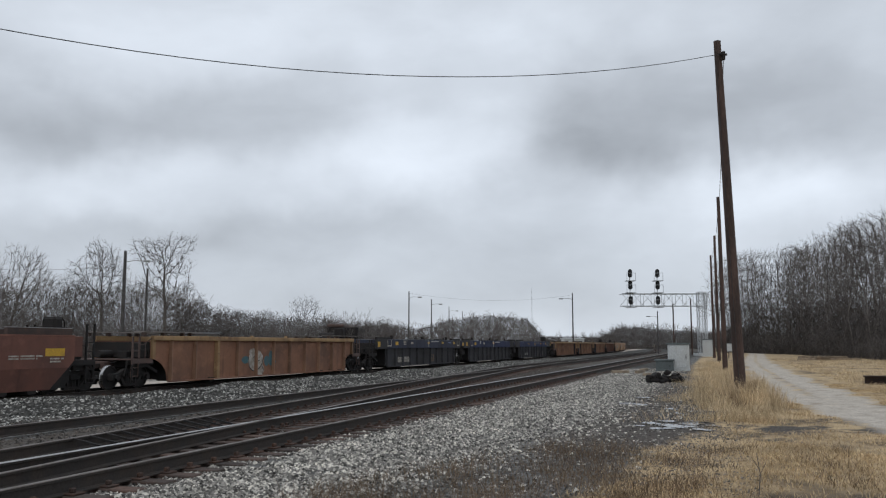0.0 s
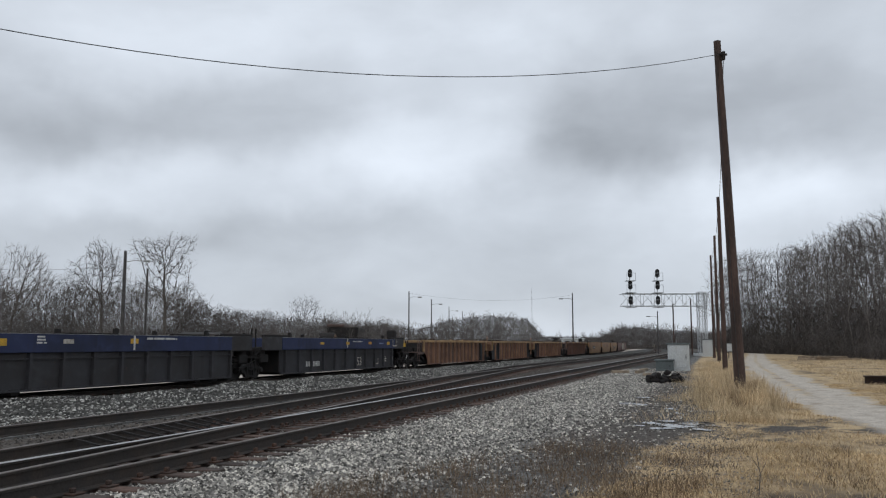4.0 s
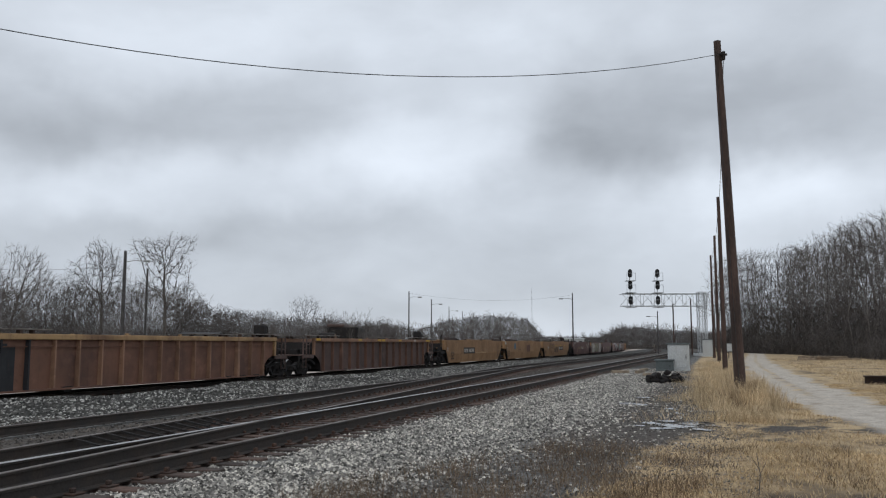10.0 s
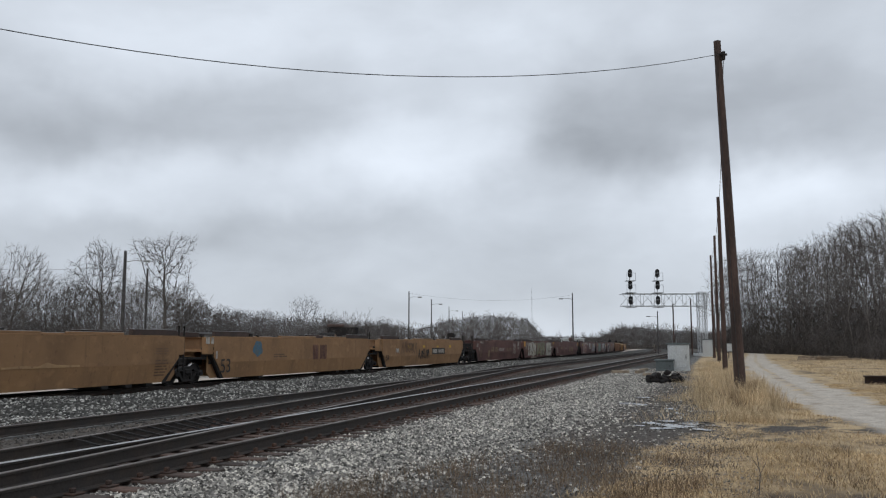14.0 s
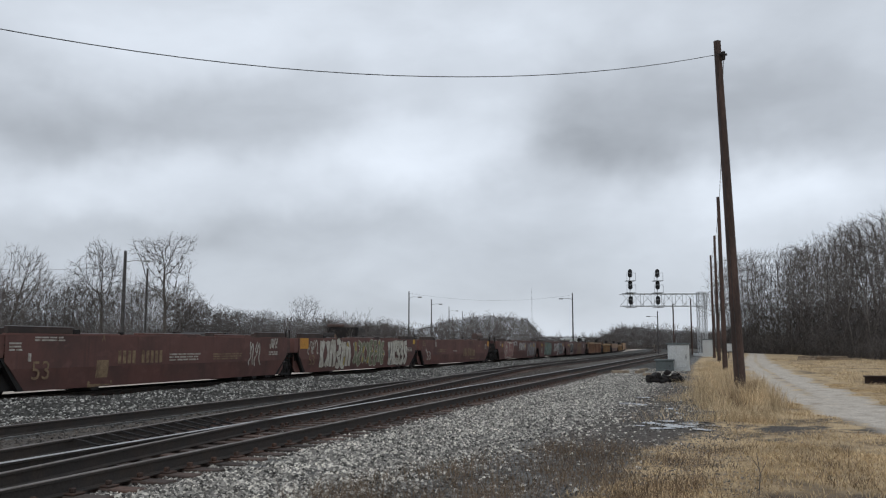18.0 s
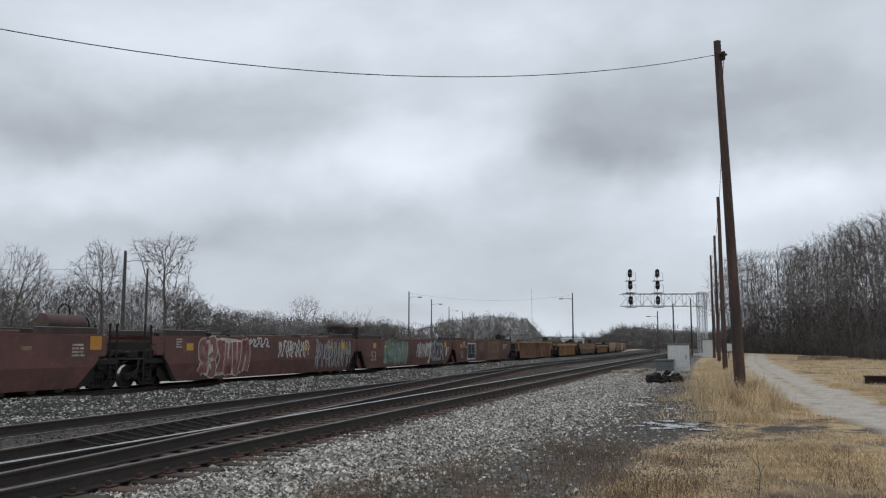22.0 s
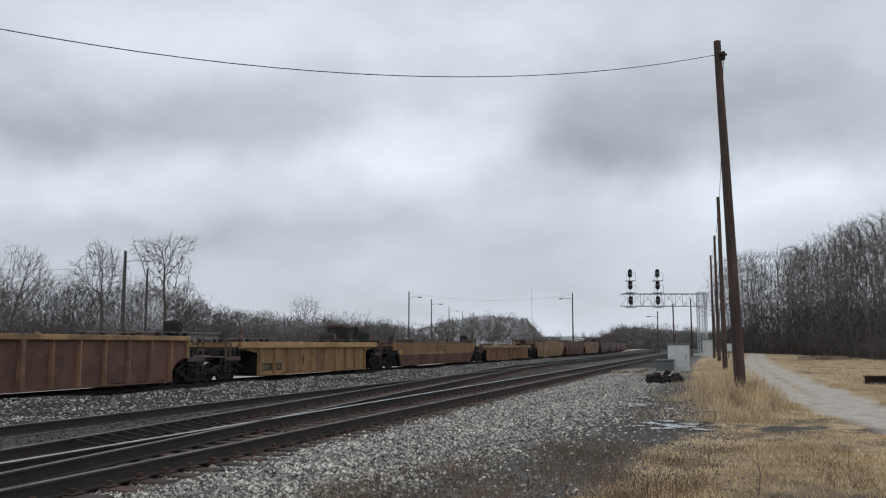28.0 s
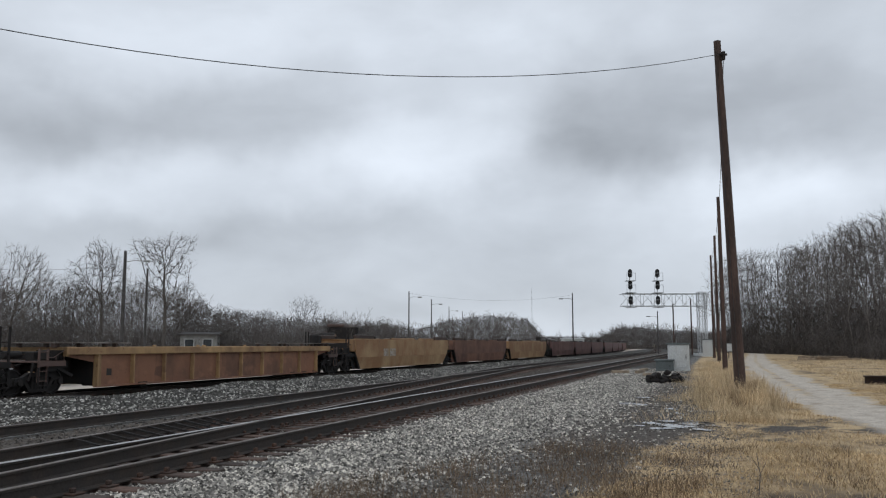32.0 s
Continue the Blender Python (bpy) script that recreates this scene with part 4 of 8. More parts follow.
def smooth_car(car, half, h, spec, jl, jr):
    """A well car with plain welded sides that fold inwards below a crease."""
    side, low = spec["side"], spec["low"]
    crease = 0.92 if h > 1.95 else 0.98
    for f in (-1, 1):
        up = Shape()
        up.plate([(-half, crease + 0.25), (-half + 0.25, crease), (half - 0.25, crease), (half, crease + 0.25), (half, h), (-half, h)], f * 1.5 - 0.01, f * 1.5 + 0.01)
        part("side_panel", up, side, car)
        lo = Shape()
        y0, y1 = f * 1.505, f * 1.40
        x0, x1 = half - 0.25, half - 0.95
        vs = [(-x0, y0, crease), (x0, y0, crease), (x1, y1, 0.20), (-x1, y1, 0.20)]
        th = -f * 0.02
        lo.add(vs + [(x, y + th, z) for x, y, z in vs], [(0, 1, 2, 3), (7, 6, 5, 4), (0, 4, 5, 1), (1, 5, 6, 2), (2, 6, 7, 3), (3, 7, 4, 0)])
        part("lower_side", lo, low, car)
        for e in (-1, 1):
            # the end brace from the crease to the bottom corner, and the box above it
            g = Shape()
            g.add([(e * (half - 0.02), f * 1.50, 1.25), (e * (half + 0.16), f * 1.50, 1.25), (e * (half - 0.70), f * 1.41, 0.20), (e * (half - 0.95), f * 1.41, 0.20),
                   (e * (half - 0.02), f * 1.30, 1.25), (e * (half + 0.16), f * 1.30, 1.25), (e * (half - 0.70), f * 1.26, 0.20), (e * (half - 0.95), f * 1.26, 0.20)],
                  [(0, 1, 2, 3), (7, 6, 5, 4), (0, 4, 5, 1), (1, 5, 6, 2), (2, 6, 7, 3), (3, 7, 4, 0)])
            part("end_brace", g, "steel_dark", car)
            gs = Shape().plate([(e * (half + 0.10), 1.22), (e * (half - 0.75), 0.22), (e * (half - 0.15), 0.22), (e * (half + 0.12), 0.5)], f * 1.22 - 0.01, f * 1.22 + 0.01)
            part("end_web", gs, side if (jl if e < 0 else jr) else "steel_dark", car)
            q = Shape().soft_box(min(e * half, e * (half + 0.42)), max(e * half, e * (half + 0.42)), min(f * 1.15, f * 1.47), max(f * 1.15, f * 1.47), 1.28, h - 0.03, 0.015)
            part("end_box", q, side, car)
        t = Shape()
        t.soft_box(-half, half, min(f * 1.36, f * 1.515), max(f * 1.36, f * 1.515), h - 0.05, h + 0.01, 0.01)
        part("top_chord", t, low, car)
        for x0, x1, up in ((-half + 0.1, -half + 2.9, 0.24), (half - 2.9, half - 0.1, 0.24), (-half * 0.30, half * 0.16, 0.09), (half * 0.3, half * 0.62, 0.10)):
            w = Shape().soft_box(x0, x1, min(f * 1.30, f * 1.48), max(f * 1.30, f * 1.48), h + 0.01, h + up, 0.012)
            part("walkway", w, "p_end" if up > 0.2 else low, car)
            part("walkway_edge", Shape().box(x0 + 0.02, x1 - 0.02, min(f * 1.32, f * 1.46), max(f * 1.32, f * 1.46), h + up, h + up + 0.012), "cab_grey", car)
        for x in (-half + 3.2, -half * 0.02, half * 0.4):
            w = Shape().soft_box(x - 0.12, x + 0.12, min(f * 1.28, f * 1.44), max(f * 1.28, f * 1.44), h, h + 0.17, 0.03)
            part("stop_block", w, "steel_dark", car)
    well_floor(car, half, 1.1, low)


def banded_car(car, half, h, spec, jl, jr):
    """A dark well car: a deep plain band over a row of pressed panels."""
    n = 11
    zb = h - 0.62
    for f in (-1, 1):
        b = Shape().soft_box(-half + 1.75, half - 1.75, min(f * 1.34, f * 1.5), max(f * 1.34, f * 1.5), zb, h, 0.015)
        part("side_band", b, spec["band"], car)
        for k in (-1, 1):
            e = Shape().soft_box(min(k * (half - 1.75), k * half), max(k * (half - 1.75), k * half), min(f * 1.30, f * 1.48), max(f * 1.30, f * 1.48), zb - 0.02, h + 0.03, 0.015)
            part("end_band", e, spec["side"], car)
        sh = Shape()
        sh.plate([(-half + 1.72, zb), (-half + 1.72, 0.22), (half - 1.72, 0.22), (half - 1.72, zb)], f * 1.36 - 0.012, f * 1.36 + 0.012)
        part("side_panel", sh, spec["side"], car)
        s = Shape().box(-half + 1.72, half - 1.72, min(f * 1.36, f * 1.50), max(f * 1.36, f * 1.50), 0.19, 0.25)
        s.bar((-half + 1.75, f * 1.43, zb - 0.2), (half - 1.75, f * 1.43, zb - 0.2), 0.035)
        part("bottom_sill", s, spec["side"], car)
        for x0, x1, up in ((-half + 0.05, -half + 2.4, 0.13), (half - 2.4, half + 0.05, 0.13), (-3.2, -0.4, 0.06)):
            part("walkway", Shape().soft_box(x0, x1, min(f * 1.25, f * 1.46), max(f * 1.25, f * 1.46), h + 0.02, h + up, 0.012), "steel_dark", car)
        for x in (-half + 2.7, -0.3, half - 3.6):
            part("stop_block", Shape().soft_box(x - 0.12, x + 0.12, min(f * 1.28, f * 1.44), max(f * 1.28, f * 1.44), h, h + 0.26, 0.05), "steel_dark", car)
        t = Shape().box(-half + 1.75, half - 1.75, min(f * 1.36, f * 1.505), max(f * 1.36, f * 1.505), h, h + 0.012)
        part("top_edge", t, "cab_grey", car)
    rib = Shape()
    rib.add([(x, y, z) for z, w, o in ((0.22, 0.10, 0.12), (zb, 0.08, 0.12)) for x, y in ((-w, 0), (w, 0), (w * 0.7, -o), (-w * 0.7, -o))],
            [(0, 1, 5, 4), (1, 2, 6, 5), (2, 3, 7, 6), (3, 0, 4, 7), (0, 3, 2, 1), (4, 5, 6, 7)])
    me = rib.mesh("rib", [M[spec["side"]]])
    span = 7.35
    for k in range(n):
        for f in (-1, 1):
            part("rib", me, spec["side"], car, at=pose(-span + 2 * span * k / (n - 1), f * 1.372, 0, 0, 0, 0 if f < 0 else 180))
    well_floor(car, half, 1.75, "steel_dark")


def joint_end(car, x, f, col, h, kind):
    """The shared end of an articulated car: a drawbar box over the truck and a ladder beside it."""
    X = lambda a: x + f * a
    sh = Shape()
    sh.soft_box(min(X(-0.9), X(0.35)), max(X(-0.9), X(0.35)), -0.30, 0.30, 0.76, 1.10, 0.03)
    sh.box(min(X(-0.6), X(0.05)), max(X(-0.6), X(0.05)), -1.25, 1.25, 1.05, 1.15)
    part("connector", sh, "steel_dark", car)
    cl = Shape()
    for y in (-1.2, 1.2):
        cl.soft_box(min(X(-0.75), X(0.0)), max(X(-0.75), X(0.0)), y - 0.07, y + 0.07, 0.84, 1.22, 0.03)
        cl.path_tube([(X(-0.5), y, 1.2), (X(-0.1), y * 0.98, 1.45), (X(0.28), y * 0.95, 1.2)], [0.03] * 3, 6)
    cl.soft_box(min(X(-0.5), X(-0.05)), max(X(-0.5), X(-0.05)), -1.24, -0.75, 1.16, 1.6, 0.05)
    part("side_bearing", cl, "steel_dark", car)
    if kind == R:
        eb = Shape().soft_box(min(X(0.0), X(0.5)), max(X(0.0), X(0.5)), -1.36, 1.36, h - 0.36, h - 0.10, 0.02)
        eb.soft_box(min(X(0.02), X(0.14)), max(X(0.02), X(0.14)), -1.36, 1.36, 1.1, h - 0.3, 0.02)
        part("end_box", eb, "p_rib", car)
    if f > 0:
        lad = Shape()
        for a in (0.10, 0.46):
            lad.bar((X(a), -1.40, 0.55), (X(a), -1.40, h + 0.42), 0.05)
        for k in range(5):
            lad.tube((X(0.10), -1.43, 0.62 + k * 0.3), (X(0.46), -1.43, 0.62 + k * 0.3), 0.016, n=6)
        part("ladder", lad, "p_rib" if kind == R else "steel_dark", car)


# Each row: when its near corner and its far corner pass, whether it is joined to the next car before and behind it, and its look.
R, S, D = "R", "S", "D"
CARS = []


def car_row(a, b, joined_before, joined_behind, style, height, colour, **spec):
    CARS.append((a, b, joined_before, joined_behind, style, height, spec, colour))


car_row(0.96, 2.315, 0, 0, S, 2.02, "red-brown", side="p_redbrown", low="p_redbrown")
car_row(2.639, 4.07, 0, 0, R, 2.06, "rust-brown and yellow", side="p_orange", chord="p_chord", ribs=11, wide=(2,), wide_chord=1)
car_row(4.354, 5.73, 0, 1, D, 2.06, "dark grey", side="p_slate", band="p_slateband")
car_row(5.82, 7.19, 1, 1, D, 2.06, "dark navy", side="p_slate", band="p_navy")
car_row(7.28, 8.71, 1, 0, D, 2.06, "dark navy", side="p_slate", band="p_navy")
car_row(9.036, 10.385, 0, 1, R, 2.06, "rust-brown", side="p_brown", chord="p_chord", ribs=15, strip=1, wide=(2, 8), dark=(13,))
car_row(10.54, 11.84, 1, 1, R, 2.06, "rust-brown", side="p_brown2", chord="p_chord", ribs=14, wide=(2,), dark=(1, 13))
car_row(11.99, 13.367, 1, 0, R, 2.06, "rust-brown", side="p_brown2", chord="p_chord", ribs=15, strip=1, wide=(12,), dark=(0, 1))
car_row(13.68, 15.119, 0, 0, R, 2.06, "dark brown", side="p_dkbrown", chord="p_rib", rib="p_brown", ribs=15, wide=(2,))
car_row(15.43, 16.76, 0, 1, S, 2.06, "tan", side="p_tan", low="p_tan")
car_row(16.95, 18.23, 1, 1, S, 2.06, "tan", side="p_tan", low="p_tan")
car_row(18.41, 19.755, 1, 0, S, 2.06, "tan", side="p_tan", low="p_tan")
car_row(20.09, 21.44, 0, 1, S, 2.06, "maroon", side="p_maroon", low="p_maroon")
car_row(21.54, 22.88, 1, 1, S, 2.06, "maroon", side="p_maroon", low="p_maroon")
car_row(22.98, 24.405, 1, 0, S, 2.06, "maroon", side="p_maroon", low="p_maroon")
car_row(24.69, 26.065, 0, 1, S, 2.06, "maroon", side="p_maroon", low="p_maroon")
car_row(26.16, 27.525, 1, 1, S, 2.06, "maroon", side="p_maroon", low="p_maroon")
car_row(27.61, 29.06, 1, 0, S, 2.06, "maroon", side="p_maroon", low="p_maroon")
car_row(29.38, 30.82, 0, 0, R, 2.06, "rust-brown", side="p_brown", chord="p_chord", ribs=14, wide=(2, 7))
car_row(31.12, 32.34, 0, 0, R, 1.84, "faded yellow", square=1, inset=1.7, deep=0.30, side="p_yellow", chord="p_ribyellow", rib="p_yellow", ribs=10, wide=(0, 4))
car_row(32.62, 34.03, 0, 0, S, 1.86, "weathered tan", side="p_tan", low="p_brown")
car_row(34.29, 35.826, 0, 0, R, 1.62, "faded yellow", square=1, inset=1.5, deep=0.27, side="p_orange", chord="p_chord", rib="p_chord", ribs=10, wide=(0,))
car_row(36.09, 37.45, 0, 1, S, 2.06, "rust-stained tan", side="p_stain", low="p_stain")
car_row(37.6, 38.92, 1, 1, S, 2.06, "brown", side="p_brown2", low="p_brown2")
car_row(39.06, 40.5, 1, 0, S, 2.06, "rust-stained tan", side="p_stain", low="p_stain")
when = 40.79
for k in range(12):
    car_row(when, when + 1.36, int(k % 3 != 0), int(k % 3 != 2), S, 2.06, "maroon", side="p_maroon" if k < 8 else "p_redbrown", low="p_maroon" if k < 8 else "p_redbrown")
    when += 1.36 + (0.29 if k % 3 == 2 else 0.10)
SIDE_SHIFT = -(D_T - 1.5) * SLOPE
BUILT = []


def build_train():
    for i, (a, b, jl, jr, style, h, spec, colour) in enumerate(CARS):
        half = (b - a) * SPEED / 2
        mid = (a + b) / 2
        words = {R: "ribbed steel container well car", S: "smooth-sided steel container well car", D: "steel container well car with a deep top band"}[style]
        car = thing("well_car", f"empty {colour} {words}", "freight car", group="well cars of the freight train")
        {R: ribbed_car, S: smooth_car, D: banded_car}[style](car, half, h, spec, jl, jr)
        for f, joined in ((-1, jl), (1, jr)):
            if joined:
                joint_end(car, f * half, f, spec["side"], h, style)
            else:
                end_platform(car, f * half, f, "p_dkbrown" if style == R else "steel_dark", h, style, wheel=f > 0)
        if not jl:
            truck(car, -half - (0.5 if style != R else 0.75), a - 0.045)
        gap = (CARS[i + 1][0] - b) * SPEED if i + 1 < len(CARS) else 1.0
        truck(car, half + (gap / 2 if jr else (0.5 if style != R else 0.75)), b + 0.045)
        BUILT.append((car, mid, half))
        paint_marks(i, car, half, h, style)
        if i in EXTRAS:
            EXTRAS[i](car, half, h)


def car_pose(mid, half, t):
    s = SPEED * (mid - t) + SIDE_SHIFT
    x0, y0, _ = line_at(s - half, D_T)
    x1, y1, _ = line_at(s + half, D_T)
    return Matrix.Translation(((x0 + x1) / 2, (y0 + y1) / 2, RAIL_T)) @ Matrix.Rotation(math.atan2(y1 - y0, x1 - x0), 4, "Z")


EXTRAS = {}


# ---- lettering, placards and painted scrawls on the cars ----
def font_mesh(text, mat, height, fat=0.0):
    cu = bpy.data.curves.new("lettering", "FONT")
    cu.body, cu.align_x, cu.align_y, cu.extrude = text, "CENTER", "CENTER", 0.003
    cu.offset = fat
    tmp = new("lettering", cu)
    bpy.context.view_layer.update()
    me = bpy.data.meshes.new_from_object(tmp.evaluated_get(bpy.context.evaluated_depsgraph_get()))
    bpy.data.objects.remove(tmp), bpy.data.curves.remove(cu)
    zs = [v.co.y for v in me.vertices]
    xs = [v.co.x for v in me.vertices]
    k = height / (max(zs) - min(zs))
    me.transform(Matrix.Translation((-(max(xs) + min(xs)) / 2, -(max(zs) + min(zs)) / 2, 0)))
    me.transform(Matrix.Diagonal((k, k, 1, 1)))
    me.transform(Matrix.Rotation(radians(90), 4, "X"))
    me.materials.clear()
    me.materials.append(M[mat])
    return me


MARKS = {}


def mark(i, kind, colour, x0, x1, z0, z1):
    MARKS.setdefault(i, []).append((kind, colour, x0, x1, z0, z1))


PALETTES = {"whitebrown": ("cream", "p_dkbrown", "mustard"), "greygreen": ("moss", "cream", "mustard"), "whitegrey": ("cream", "inkblack", "silver"),
            "pinkwhite": ("pink", "cream", "offwhite"), "green": ("paleteal", "green", "mustard"), "face": ("offwhite", "teal", "inkblack")}


class Flat:
    """Thin paint on the side of a car: each layer lies a little proud of the one below."""

    def __init__(self, depth):
        self.depth, self.s = depth, Shape()

    def poly(self, pts, mi=0, lift=0.0):
        k = len(self.s.v)
        self.s.v += [(x, self.depth(z) - lift, z) for x, z in pts]
        self.s.f.append(tuple(range(k, k + len(pts))))
        self.s.mi.append(mi)

    def quad(self, x0, x1, z0, z1, mi=0, lift=0.0):
        n = max(1, int((z1 - z0) / 0.25))
        for k in range(n):
            a, b = z0 + (z1 - z0) * k / n, z0 + (z1 - z0) * (k + 1) / n
            self.poly([(x0, a), (x1, a), (x1, b), (x0, b)], mi, lift)

    def ribbon(self, pts, w, mi=0, lift=0.0):
        p = [Vector(q) for q in pts]
        side = []
        for i in range(len(p)):
            d = p[min(i + 1, len(p) - 1)] - p[max(i - 1, 0)]
            d = d.normalized() if d.length > 1e-6 else Vector((1, 0))
            n = Vector((-d.y, d.x)) * (w / 2)
            side.append((p[i] - n, p[i] + n))
        for (a, b), (c, e) in zip(side, side[1:]):
            self.poly([a, c, e, b], mi, lift)


def curve_pts(keys, n=5):
    """A smooth line through a few points."""
    out = []
    k = [keys[0]] + list(keys) + [keys[-1]]
    for i in range(1, len(k) - 2):
        p0, p1, p2, p3 = (Vector(q) for q in k[i - 1:i + 3])
        for j in range(n):
            t = j / n
            out.append(0.5 * ((2 * p1) + (p2 - p0) * t + (2 * p0 - 5 * p1 + 4 * p2 - p3) * t * t + (3 * p1 - p0 - 3 * p2 + p3) * t ** 3))
    return out + [Vector(keys[-1])]


# fat bent strokes in a box of one by one, which spell nothing
FAT_STROKES = [
    [[(0.08, 0.0), (0.0, 0.55), (0.25, 1.0), (0.42, 0.55)], [(0.42, 0.60), (0.72, 1.0), (0.78, 0.45), (0.95, 0.0)]],
    [[(0.80, 0.95), (0.25, 0.98), (0.12, 0.60), (0.70, 0.48), (0.30, 0.30), (0.18, 0.02), (0.85, 0.05)]],
    [[(0.15, 0.0), (0.12, 0.95)], [(0.12, 0.98), (0.75, 0.92), (0.70, 0.50), (0.25, 0.45), (0.90, 0.0)]],
    [[(0.85, 0.85), (0.40, 1.0), (0.15, 0.72), (0.70, 0.45), (0.75, 0.12), (0.10, 0.05)]],
    [[(0.10, 1.0), (0.15, 0.30), (0.45, 0.0), (0.80, 0.30), (0.85, 1.0)]],
    [[(0.50, 0.0), (0.10, 0.35), (0.20, 0.85), (0.60, 1.0), (0.90, 0.60), (0.60, 0.25)]],
    [[(0.20, 0.0), (0.30, 1.0)], [(0.75, 1.0), (0.35, 0.52), (0.90, 0.0)]],
]


def scrawl_strokes(rng, x0, x1, z0, z1):
    """Hooks, loops and leaning strokes that tangle in a box; they spell nothing."""
    w, h = x1 - x0, z1 - z0
    u = lambda a, b: (x0 + a * w, z0 + min(1.0, max(0.0, b)) * h)
    j = lambda k=0.14: rng.uniform(-k, k)
    out = []
    a = rng.uniform(-0.15, 0.25)
    out.append([u(a, 0.02), u(a + j() - 0.1, 0.28 + j()), u(a + 0.25 + j(), 0.5 + j()), u(a + 0.1 + j(), 0.78 + j()), u(a + 0.35 + j(), 1.0)])
    b = rng.uniform(0.35, 0.7)
    out.append([u(b - 0.3, 0.45 + j()), u(b + j(), 0.95 + j(0.05)), u(b + 0.3 + j(), 0.7 + j()), u(b + 0.1, 0.3 + j()), u(b + 0.45 + j(), 0.05)])
    if rng.random() < 0.6:
        c = rng.uniform(0.2, 0.9)
        out.append([u(c, 0.98), u(c + 0.2 + j(), 0.6 + j()), u(c - 0.2 + j(), 0.35 + j()), u(c + 0.15, 0.1)])
    return out


